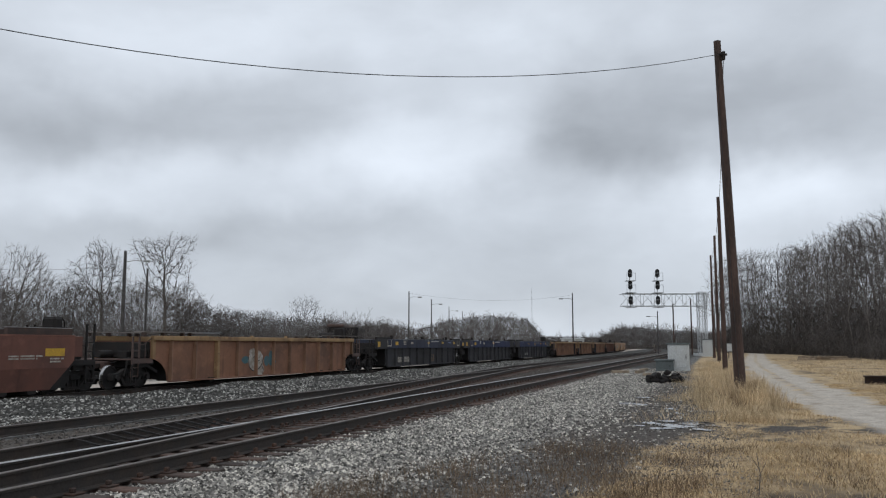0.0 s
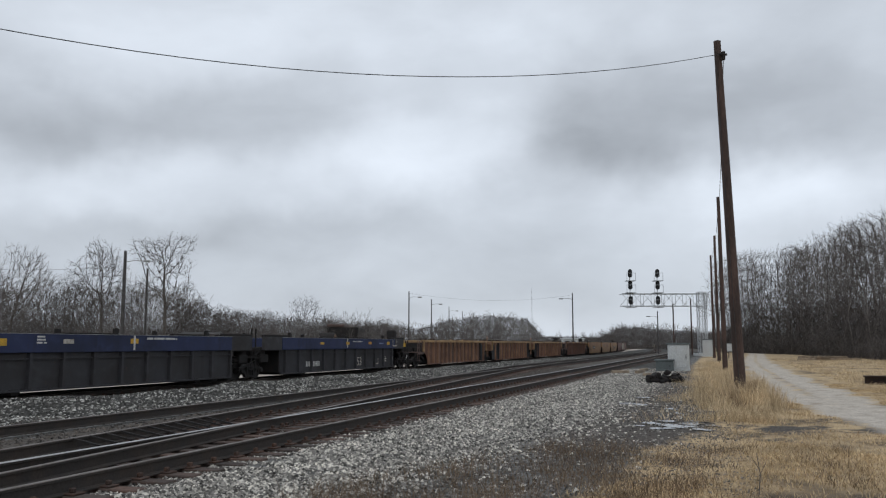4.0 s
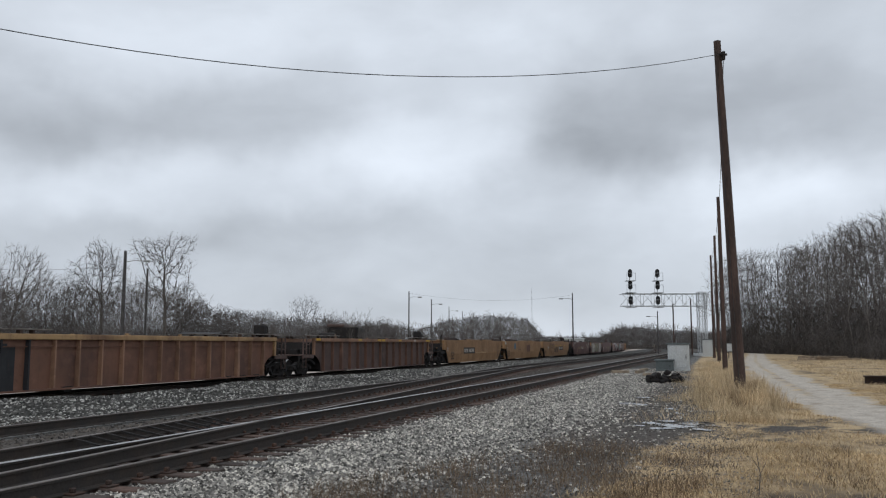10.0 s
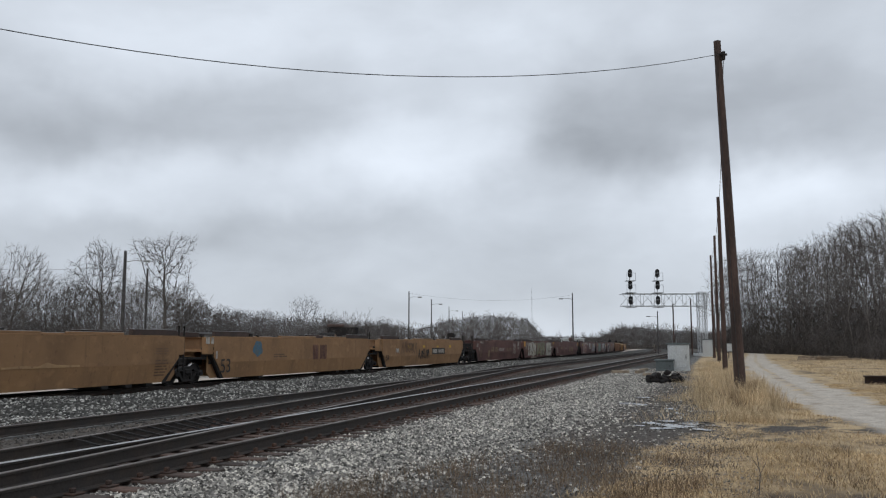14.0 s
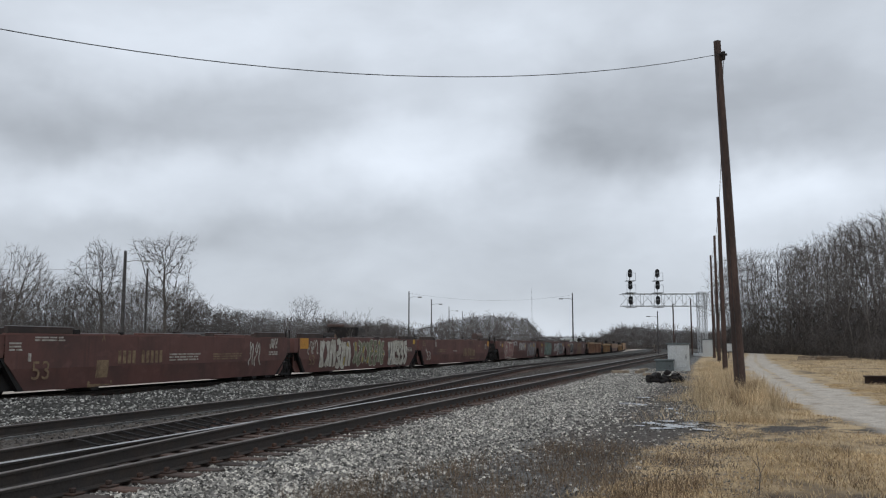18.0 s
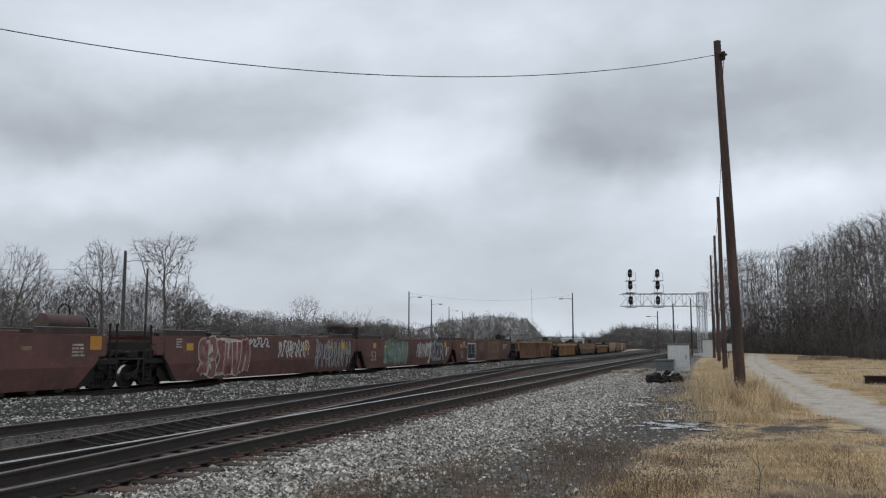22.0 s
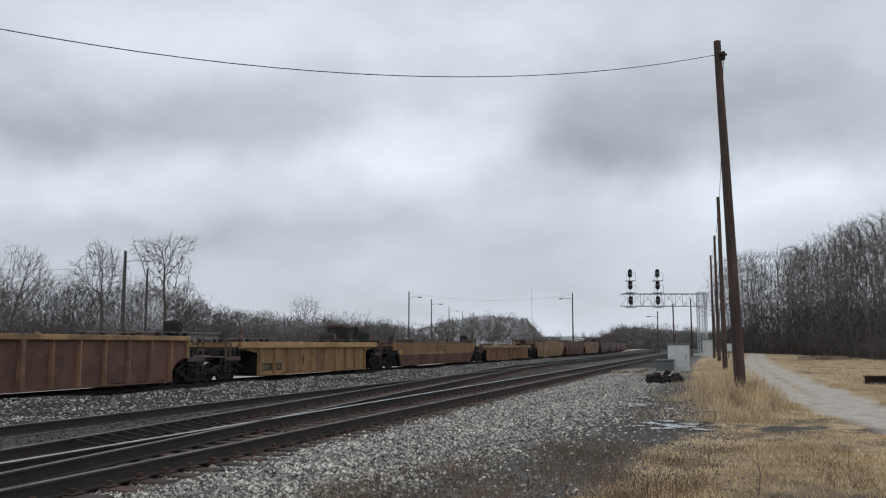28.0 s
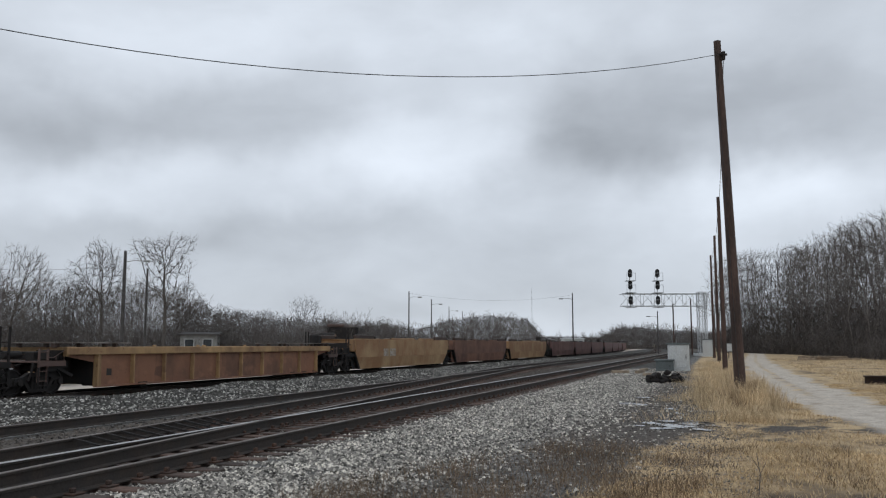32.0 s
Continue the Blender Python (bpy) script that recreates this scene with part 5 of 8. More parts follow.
def paint_marks(i, car, half, h, style):
    crease = 0.92 if h > 1.95 else 0.98
    zb = h - 0.62
    rng = random.Random(100 + i)

    def depth_for(x, z):
        if style == S:
            if abs(x) > half:
                return lambda q: -1.475
            return lambda q: -1.522 if q >= crease else -1.518 + 0.105 * (crease - q) / (crease - 0.2)
        if style == D:
            if z > zb:
                return lambda q: -1.506 if abs(x) < half - 1.75 else -1.486
            return lambda q: -1.378
        return lambda q: -1.506 if q > h - 0.16 else -1.348

    for order, (kind, colour, x0, x1, z0, z1) in enumerate(MARKS.get(i, ())):
        z0, z1 = max(z0, 0.24), min(z1, h - 0.01)
        if style == R and kind == "plate" and z1 > h - 0.20:
            z0, z1 = h - 0.138, h - 0.012       # on the top chord
        w, t = x1 - x0, z1 - z0
        on_side = depth_for((x0 + x1) / 2, (z0 + z1) / 2)
        fl = Flat(lambda q, lay=on_side, k=0.0006 * order: lay(q) - k)      # later paint lies over earlier
        name, mats = "lettering", [colour]
        if kind in ("plate", "post", "panel"):
            name = {"plate": "placard", "post": "stripe", "panel": "repainted_panel"}[kind]
            fl.quad(x0, x1, z0, z1)
        elif kind == "bars":
            rows = max(1, round(t / 0.11))
            for r in range(rows):
                a = z1 - t * (r + 0.15) / rows
                x = x0
                end = x1 - rng.uniform(0, 0.25) * w
                while x < end - 0.05:
                    q = min(end, x + rng.uniform(0.2, 0.7))
                    fl.quad(x, q, a - t / rows * 0.55, a)
                    x = q + 0.06
        elif kind in ("number", "numberbox"):
            if kind == "numberbox":
                mats = ["inkblack", colour]
                fl.quad(x0, x1, z0, z1)
                x0, x1, z0, z1 = x0 + 0.06 * w, x1 - 0.06 * w, z0 + 0.2 * t, z1 - 0.2 * t
            n = 10
            for k in range(n):
                if k == 4:
                    continue
                a = x0 + (x1 - x0) * k / n
                fl.quad(a, a + (x1 - x0) / n * 0.66, z0, z1, len(mats) - 1, 0.004)
        elif kind == "frame":
            b = min(0.07 if w < 2.5 else 0.12, 0.12 * max(w, t))
            fl.quad(x0, x0 + b, z0, z1), fl.quad(x1 - b, x1, z0, z1), fl.quad(x0 + b, x1 - b, z0, z0 + b)
            if w > 1.5:
                fl.quad(x0 + b, x1 - b, z1 - b, z1)
        elif kind == "tri":
            name, m = "emblem", (x0 + x1) / 2
            fl.ribbon([(x0, z0), (m, z1), (x1, z0), (x0, z0)], 0.12)
            fl.quad(m - 0.25 * w, m + 0.25 * w, z0 + 0.15 * t, z0 + 0.5 * t)
        elif kind in ("blob", "smear"):
            name = "painted_patch" if kind == "blob" else "stain"
            pal = PALETTES.get(colour)
            mats = list(pal) if pal else [colour]
            cx, cz = (x0 + x1) / 2, (z0 + z1) / 2
            ring = lambda k, c=0: [(cx + w / 2 * k * (1 + 0.16 * math.sin(3 * a + c)) * math.cos(a), cz + t / 2 * k * (1 + 0.12 * math.sin(5 * a + c)) * math.sin(a)) for a in np.linspace(0, math.tau, 19)[:-1]]
            if pal:
                oval = lambda ox, oz, rx, rz: [(cx + ox * w + rx * w * math.cos(a), cz + oz * t + rz * t * math.sin(a)) for a in np.linspace(0, math.tau, 15)[:-1]]
                for ox, oz, rx, rz in ((-0.52, 0.08, 0.20, 0.14), (0.58, 0.02, 0.14, 0.20), (0.80, 0.12, 0.12, 0.30), (0.95, -0.02, 0.14, 0.12)):
                    fl.poly(oval(ox, oz, rx, rz), 1)
                for ox, oz, rx, rz, up in ((0.0, 0.05, 0.40, 0.40, 0.003), (0.22, -0.30, 0.22, 0.24, 0.0035), (-0.12, 0.36, 0.24, 0.14, 0.004)):
                    fl.poly(oval(ox, oz, rx, rz), 0, up)
                fl.ribbon(curve_pts([(cx - 0.38 * w, cz + 0.2 * t), (cx - 0.30 * w, cz - 0.22 * t), (cx, cz - 0.34 * t), (cx + 0.30 * w, cz - 0.12 * t), (cx + 0.38 * w, cz + 0.16 * t)]), 0.05, 2, 0.006)
                fl.ribbon(curve_pts([(cx - 0.14 * w, cz + 0.16 * t), (cx - 0.02 * w, cz + 0.22 * t), (cx + 0.06 * w, cz + 0.02 * t), (cx + 0.2 * w, cz + 0.06 * t)]), 0.05, 2, 0.006)
                fl.ribbon(curve_pts([(cx + 0.30 * w, cz - 0.12 * t), (cx + 0.40 * w, cz - 0.30 * t), (cx + 0.36 * w, cz - 0.46 * t)]), 0.05, 2, 0.006)
            else:
                fl.poly(ring(0.95, i), 0)
        elif kind == "tag":
            name = "scrawl"
            n = max(2, int(w / 0.45))
            for k in range(n):
                for st in scrawl_strokes(rng, x0 + w * k / n, x0 + w * (k + 0.95) / n, z0 + rng.uniform(0, 0.15) * t, z1 - rng.uniform(0, 0.15) * t):
                    fl.ribbon(curve_pts(st), 0.085)
        elif kind == "graf":
            name, mats = "painted_scrawl", list(PALETTES[colour])
            thick = {"greygreen": 0.27}.get(colour, 0.33)
            n = max(2, round(w / 0.66))
            if colour in ("pinkwhite", "green", "whitegrey"):
                cx, cz = (x0 + x1) / 2, (z0 + z1) / 2
                fl.poly([(cx + w * 0.50 * abs(math.cos(a)) ** 0.5 * (1 if math.cos(a) > 0 else -1) * (1 + 0.03 * math.sin(7 * a)),
                          cz + t * 0.46 * abs(math.sin(a)) ** 0.6 * (1 if math.sin(a) > 0 else -1) * (1 + 0.05 * math.sin(9 * a))) for a in np.linspace(0.02, math.tau + 0.02, 29)[:-1]], 0 if colour == "whitegrey" else 1, -0.001)
            shapes = [rng.choice(FAT_STROKES) for _ in range(n)]
            for k in range(n):
                a, q = x0 + w * (k + 0.10) / n, 0.84 * w / n
                lean, foot, head = rng.uniform(-0.12, 0.16), z0 + 0.13 + rng.uniform(0, 0.06) * t, z1 - 0.12 - rng.uniform(0, 0.10) * t
                mu, mv = rng.random() < 0.6, rng.random() < 0.55
                for j, keys in enumerate(shapes[k]):
                    keys = [(1 - u if mu else u, 1 - v if mv else v) for u, v in keys]
                    pts = curve_pts([(a + q * (u + lean * (v - 0.5)), foot + (head - foot) * v) for u, v in keys], 7)
                    base = 0.001 + 0.0028 * (k % 3) + 0.0009 * j
                    fl.ribbon(pts, thick * 1.32, 1, base)
                    fl.ribbon(pts, thick, 0, base + 0.0012)
                    if rng.random() < (0.55 if colour in ("whitebrown", "greygreen") else 0.2):
                        m = len(pts) // 2
                        fl.ribbon(pts[m:m + 5], thick * 0.8, 2, base + 0.0022)
        elif kind == "word":
            for mat_w, fat, lift in (("p_soot", 0.060, 0.0), (colour, 0.028, 0.004)):
                me = font_mesh("BZR", mat_w, t * (1.0 if fat > 0.05 else 0.93), fat)
                xs = [v.co.x for v in me.vertices]
                me.transform(Matrix.Diagonal((w / (max(xs) - min(xs)) * (1.0 if fat > 0.05 else 0.95), 1, 1, 1)))
                part("painted_scrawl", me, mat_w, car, at=pose((x0 + x1) / 2, -1.527 - lift, (z0 + z1) / 2))
            continue
        elif kind == "bubble":
            name, cx, cz = "painted_patch", (x0 + x1) / 2, (z0 + z1) / 2
            fl.poly([(cx + w / 2 * math.cos(a) * (1 + 0.1 * math.sin(2 * a)), cz + t / 2 * math.sin(a)) for a in np.linspace(0, math.tau, 15)[:-1]])
        elif kind == "strokes":
            name = "scrawl"
            for u0, v0, u1, v1 in ((0.18, 0.95, 0.16, 0.30), (0.40, 0.95, 0.36, 0.35), (0.36, 0.35, 0.50, 0.42), (0.60, 0.95, 0.56, 0.30), (0.72, 0.98, 0.66, 0.02), (0.78, 0.95, 0.90, 0.40), (0.90, 0.40, 0.98, 0.95), (0.80, 0.30, 0.94, 0.30), (0.80, 0.30, 0.78, 0.05)):
                fl.ribbon([(x0 + u0 * w, z0 + v0 * t), (x0 + u1 * w, z0 + v1 * t)], 0.07)
        elif kind == "peel":
            name, n = "worn_paint", max(6, int(w / 0.35))
            up = [z0 + t * rng.uniform(0.3, 1.0) * (0.4 + 0.6 * math.sin(math.pi * k / n)) for k in range(n + 1)]
            lo = [z0 - rng.uniform(0.0, 0.06) * (k % 3 == 0) for k in range(n + 1)]
            for k in range(n):
                a, b = x0 + w * k / n, x0 + w * (k + 1) / n
                fl.poly([(a, max(lo[k], crease + 0.004)), (b, max(lo[k + 1], crease + 0.004)), (b, up[k + 1]), (a, up[k])])
        elif kind == "53":
            ob = part("lettering", font_mesh("53", colour, t * 0.95), colour, car, at=pose((x0 + x1) / 2, -1.528 if style == S else -1.385, (z0 + z1) / 2))
            continue
        if fl.s.v:
            part(name, fl.s, mats, car)


def air_tank(car, half, h, mat="p_dkbrown"):
    tk = Shape().tube((half - 1.9, -0.7, h + 0.42), (half - 0.1, -0.7, h + 0.42), 0.30, n=16)
    for x in (half - 1.5, half - 0.5):
        tk.box(x - 0.06, x + 0.06, -0.95, -0.45, h, h + 0.25)
    part("air_tank", tk, mat, car, smooth=True)
    hoop = [(half - 0.9 + 0.28 * math.cos(a), -0.7, h + 0.80 + 0.28 * math.sin(a)) for a in np.linspace(0, math.tau, 13)]
    part("brake_wheel", Shape().path_tube(hoop, [0.03] * 13, 5), "steel_dark", car)


EXTRAS[14] = air_tank
EXTRAS[17] = lambda car, half, h: air_tank(car, half, h, "steel_dark")


def marker_posts(car, half, h):
    """Slim upright posts at the ends of the car."""
    for x in (-half + 0.25, half - 0.3):
        part("post", Shape().bar((x, -1.25, h), (x, -1.25, h + 0.45), 0.10), "rust", car)


EXTRAS[19] = marker_posts
mark(0, "plate", "yellow", 7.67, 8.54, 1.32, 1.58)
mark(0, "bars", "offwhite", 6.15, 7.61, 1.2, 1.37)
mark(0, "bars", "offwhite", 7.89, 8.52, 1.08, 1.28)
mark(1, "blob", "face", -2.47, -0.7, 0.1, 1.52)
mark(2, "plate", "yellow", -9.13, -8.7, 1.56, 1.89)
mark(2, "plate", "yellow", -6.06, -5.52, 1.67, 1.9)
mark(2, "frame", "offwhite", -7.51, -6.8, 1.58, 2.01)
mark(2, "bars", "offwhite", -4.5, -3.8, 1.67, 1.99)
mark(2, "plate", "offwhite", -3.02, -2.52, 1.74, 1.89)
mark(2, "number", "offwhite", -5.3, -2.82, 0.47, 0.84)
mark(2, "53", "offtan", 1.72, 2.40, 0.40, 0.95)
mark(2, "plate", "yellow", 0.62, 1.02, 1.76, 1.89)
mark(2, "plate", "yellow", 4.0, 4.45, 1.77, 1.91)
mark(2, "plate", "yellow", 7.02, 7.43, 1.75, 1.93)
mark(2, "bars", "white", 1.48, 3.31, 1.87, 1.98)
mark(2, "bars", "bluewhite", 5.67, 6.51, 1.77, 1.92)
mark(2, "post", "white", 0.78, 0.85, 1.54, 2.07)
mark(2, "frame", "offwhite", 8.1, 8.82, 1.59, 2.03)
mark(2, "plate", "white", 8.33, 8.46, 0.68, 0.99)
mark(3, "plate", "yellow", -9.76, -9.36, 1.6, 1.88)
mark(3, "plate", "yellow", -8.55, -8.18, 1.59, 1.89)
mark(3, "frame", "offwhite", -7.25, -6.57, 1.58, 2.01)
mark(3, "plate", "yellow", -5.99, -5.46, 1.67, 1.9)
mark(3, "bars", "white", -4.24, -3.78, 1.71, 2.01)
mark(3, "plate", "offwhite", -3.07, -2.58, 1.74, 1.89)
mark(3, "plate", "yellow", 0.37, 0.82, 1.74, 1.93)
mark(3, "post", "white", 0.54, 0.65, 1.5, 2.11)
mark(3, "bars", "white", 1.31, 3.29, 1.86, 2.0)
mark(4, "plate", "yellow", -3.52, -3.05, 1.71, 1.84)
mark(4, "plate", "orange", 3.24, 3.72, 1.72, 1.88)
mark(4, "plate", "yellow", 6.31, 6.78, 1.7, 1.89)
mark(4, "plate", "yellow", 9.41, 9.85, 1.55, 1.82)
mark(4, "post", "white", 0.01, 0.12, 1.52, 2.06)
mark(4, "plate", "yellow", -0.11, 0.33, 1.7, 1.86)
mark(4, "bars", "white", 0.84, 2.7, 1.83, 1.93)
mark(4, "bars", "bluewhite", 4.97, 5.76, 1.7, 1.84)
mark(4, "number", "white", -4.97, -3.32, 0.51, 0.79)
mark(4, "53", "offwhite", 1.72, 2.40, 0.40, 0.95)
mark(4, "frame", "offwhite", 4.58, 5.11, 0.44, 0.83)
mark(4, "bars", "offwhite", 6.03, 6.49, 0.56, 0.94)
mark(4, "frame", "offwhite", 7.35, 8.11, 1.58, 2.01)
mark(4, "plate", "white", 7.59, 7.71, 0.63, 0.91)
mark(5, "panel", "p_soot", 7.14, 8.36, 0.01, 1.7)
mark(6, "panel", "p_soot", -8.52, -6.39, 0.11, 1.63)
mark(6, "panel", "p_soot", 6.94, 8.02, 0.05, 1.7)
mark(7, "panel", "p_soot", -8.65, -7.26, 0.13, 1.66)
mark(7, "panel", "p_soot", -8.16, -7.59, 0.23, 1.74)
mark(8, "plate", "yellow", -9.39, -8.86, 1.79, 1.92)
mark(8, "plate", "yellow", -3.7, -3.23, 1.83, 1.98)
mark(8, "plate", "yellow", -0.64, -0.08, 1.82, 1.98)
mark(8, "plate", "yellow", 0.07, 0.61, 1.83, 1.98)
mark(8, "plate", "yellow", 3.14, 3.59, 1.84, 1.98)
mark(8, "plate", "offwhite", 6.18, 6.59, 1.79, 1.92)
mark(8, "plate", "yellow", 8.79, 9.57, 1.74, 1.93)
mark(9, "53", "inkblack", -7.61, -6.76, 0.47, 1.07)
mark(9, "numberbox", "offwhite", -4.03, -0.58, 0.92, 1.45)
mark(9, "plate", "offwhite", -8.56, -8.39, 1.14, 1.47)
mark(9, "bars", "p_tanlow", 7.32, 8.16, 1.29, 1.58)
mark(9, "bars", "p_tanlow", 7.32, 8.16, 0.42, 1.12)
mark(10, "53", "inkblack", -8.06, -7.14, 0.43, 1.08)
mark(10, "blob", "blue", -5.28, -4.36, 1.13, 1.91)
mark(10, "number", "p_maroon", 0.94, 2.65, 0.9, 1.7)
mark(10, "bars", "p_tanlow", -3.3, -1.89, 1.05, 1.25)
mark(10, "plate", "offwhite", -9.1, -8.81, 1.73, 2.03)
mark(10, "plate", "offwhite", -8.7, -8.48, 1.73, 2.03)
mark(10, "plate", "offwhite", -8.38, -8.24, 1.09, 1.42)
mark(11, "53", "inkblack", -8.55, -7.66, 0.64, 1.02)
mark(11, "plate", "yellow", -4.22, -3.7, 1.44, 1.66)
mark(11, "plate", "yellow", -1.08, -0.56, 1.48, 1.64)
mark(11, "plate", "yellow", 2.13, 2.61, 1.48, 1.62)
mark(11, "plate", "yellow", 5.26, 5.82, 1.46, 1.65)
mark(11, "numberbox", "offwhite", 1.02, 4.19, 0.96, 1.44)
mark(11, "tag", "offwhite", -6.59, -5.89, 1.08, 1.46)
mark(11, "tag", "p_tanlow", -5.39, -2.32, 1.01, 1.92)
mark(11, "tag", "inkblack", -2.06, 0.52, 0.6, 1.37)
mark(12, "53", "offtan", -7.92, -7.08, 0.54, 1.18)
mark(12, "tri", "offtan", -5.18, -3.94, 0.25, 2.1)
mark(12, "number", "offtan", -3.78, -1.09, 1.0, 1.48)
mark(12, "bars", "offwhite", -0.71, 1.72, 1.02, 1.36)
mark(12, "bars", "offtan", 2.38, 4.85, 1.02, 1.33)
mark(12, "tag", "offwhite", 5.36, 6.4, 0.53, 1.96)
mark(12, "bars", "offwhite", -8.84, -8.24, 1.48, 1.79)
mark(12, "plate", "offwhite", -8.05, -7.92, 1.16, 1.43)
mark(12, "bars", "offwhite", -7.8, -6.33, 1.8, 1.98)
mark(12, "tag", "offwhite", 7.27, 7.98, 1.46, 2.07)
mark(12, "bars", "offwhite", 7.17, 8.25, 1.17, 1.38)
mark(13, "53", "offtan", -7.85, -7.07, 0.58, 1.14)
mark(13, "plate", "orange", -8.8, -7.85, 1.48, 2.05)
mark(13, "tag", "offwhite", -7.88, -6.65, 1.14, 1.99)
mark(13, "graf", "whitebrown", -6.51, -2.42, 0.25, 2.11)
mark(13, "graf", "greygreen", -2.06, 3.04, 0.37, 2.11)
mark(13, "graf", "whitegrey", 3.64, 7.18, 0.27, 2.09)
mark(13, "plate", "yellow", 8.37, 8.79, 1.75, 2.05)
mark(13, "bars", "offwhite", 7.18, 8.31, 1.2, 1.5)
mark(14, "53", "offwhite", -8.3, -7.46, 0.51, 1.2)
mark(14, "bars", "offtan", -5.56, -3.24, 1.07, 1.34)
mark(14, "bars", "offwhite", -1.63, -0.29, 1.09, 1.24)
mark(14, "tri", "offtan", 3.53, 5.24, 0.46, 2.03)
mark(14, "number", "offtan", 1.25, 3.92, 0.7, 1.39)
mark(14, "bars", "offtan", -9.17, -8.44, 1.57, 1.95)
mark(14, "plate", "offwhite", -6.27, -6.03, 1.55, 1.93)
mark(14, "plate", "offwhite", -8.51, -8.35, 1.09, 1.38)
mark(14, "plate", "orange", 9.0, 9.58, 1.52, 2.01)
mark(14, "bars", "offwhite", 8.14, 8.81, 1.26, 1.75)
mark(14, "plate", "offtan", 5.87, 6.34, 1.52, 1.66)
mark(15, "graf", "pinkwhite", -6.85, -2.88, 0.16, 2.1)
mark(15, "plate", "yellow", -7.72, -7.25, 1.46, 1.76)
mark(15, "tag", "white", -2.77, -1.01, 1.52, 2.07)
mark(15, "tag", "white", -0.0, 3.3, 0.97, 1.97)
mark(15, "tag", "cab_grey", 4.05, 8.73, 0.31, 2.07)
mark(15, "plate", "yellow", 7.37, 7.83, 1.44, 1.78)
mark(15, "bars", "offwhite", -8.44, -7.96, 1.55, 1.97)
mark(15, "plate", "yellow", 2.71, 3.15, 1.45, 1.62)
mark(15, "plate", "yellow", 5.72, 6.15, 1.47, 1.63)
mark(15, "plate", "yellow", 7.34, 7.81, 1.46, 1.8)
mark(15, "bars", "offwhite", 7.95, 8.69, 1.11, 1.51)
mark(16, "53", "offwhite", -7.66, -6.87, 0.65, 1.29)
mark(16, "graf", "green", -5.47, -1.12, 0.31, 2.07)
mark(16, "tag", "white", 0.86, 4.12, 0.6, 1.91)
mark(16, "word", "silver", 4.2, 7.2, 0.40, 1.92)
for bx, bz, rx, rz in ((3.55, 1.62, 0.30, 0.50), (3.95, 1.70, 0.30, 0.55), (3.70, 0.90, 0.36, 0.80), (3.60, 0.42, 0.46, 0.34), (7.45, 1.70, 0.30, 0.52), (7.75, 1.10, 0.38, 0.70), (4.9, 1.93, 0.24, 0.24)):
    mark(16, "bubble", "white", bx - rx / 2, bx + rx / 2, bz - rz / 2, bz + rz / 2)
mark(16, "plate", "yellow", -7.34, -6.87, 1.48, 1.81)
mark(16, "plate", "yellow", -5.47, -5.05, 1.51, 1.64)
mark(16, "plate", "yellow", 7.29, 7.76, 1.47, 1.8)
mark(16, "bars", "offwhite", 7.78, 8.46, 1.14, 1.52)
mark(17, "53", "offwhite", -8.21, -7.4, 0.55, 1.13)
mark(17, "frame", "white", -6.01, -3.31, 0.37, 1.85)
mark(17, "panel", "p_soot", -5.8, -3.52, 0.55, 1.72)
mark(17, "strokes", "white", -5.8, -3.45, 0.5, 1.76)
mark(17, "panel", "p_patch", 0.82, 4.92, 0.3, 1.90)
mark(17, "frame", "offtan", 0.82, 4.92, 0.3, 1.95)
mark(17, "tag", "rust", 1.2, 4.5, 1.2, 1.9)
mark(17, "plate", "yellow", -8.18, -7.67, 1.42, 1.76)
mark(17, "plate", "yellow", -6.65, -6.14, 1.41, 1.56)
mark(17, "bars", "offtan", -2.54, -0.56, 1.15, 1.83)
mark(17, "bars", "offwhite", 6.52, 8.22, 1.18, 1.78)
mark(17, "tag", "offwhite", -7.53, -6.74, 1.38, 1.97)
mark(19, "numberbox", "offtan", -6.04, -4.05, 0.42, 0.78)
mark(19, "blob", "inkblack", -2.02, -1.6, 0.55, 1.16)
mark(20, "plate", "orange", -9.03, -8.56, 1.05, 1.32)
mark(20, "plate", "orange", -0.26, 0.28, 1.05, 1.2)
mark(20, "frame", "offwhite", -9.44, -9.16, 1.13, 1.36)
mark(20, "frame", "p_tanlow", -1.26, 1.25, 1.22, 1.56)
mark(20, "peel", "p_chord", -6.6, 2.4, 0.985, 1.22)
mark(9, "peel", "p_chord", -0.2, 3.2, 0.925, 1.12)
mark(21, "plate", "inkblack", -8.05, -7.78, 0.58, 0.83)
mark(21, "smear", "p_brown", -5.34, -4.53, 0.42, 0.88)
mark(22, "number", "offwhite", -4.57, -2.38, 0.93, 1.44)


# ---- the poles, the signal bridge and the yard ----
def ground_z(x, y):
    return float(ground_height(np.array(x, float), np.array(y, float)))


def wood_pole(x, y, height, lean=(0.0, 0.0), r=0.17, label="tall weathered brown wooden utility pole", mat="pole_wood"):
    z = ground_z(x, y)
    p = thing("utility_pole", label, "utility pole", at=pose(x, y, z), group="wooden poles beside the lane")
    rng = random.Random(int(x * 100))
    pts = [(lean[0] * k / 6 + rng.uniform(-0.012, 0.012), lean[1] * k / 6, -0.3 + (height + 0.3) * k / 6) for k in range(7)]
    part("pole_shaft", Shape().path_tube(pts, [r * (1 - 0.38 * k / 6) for k in range(7)], 12), mat, p, smooth=True)
    return p


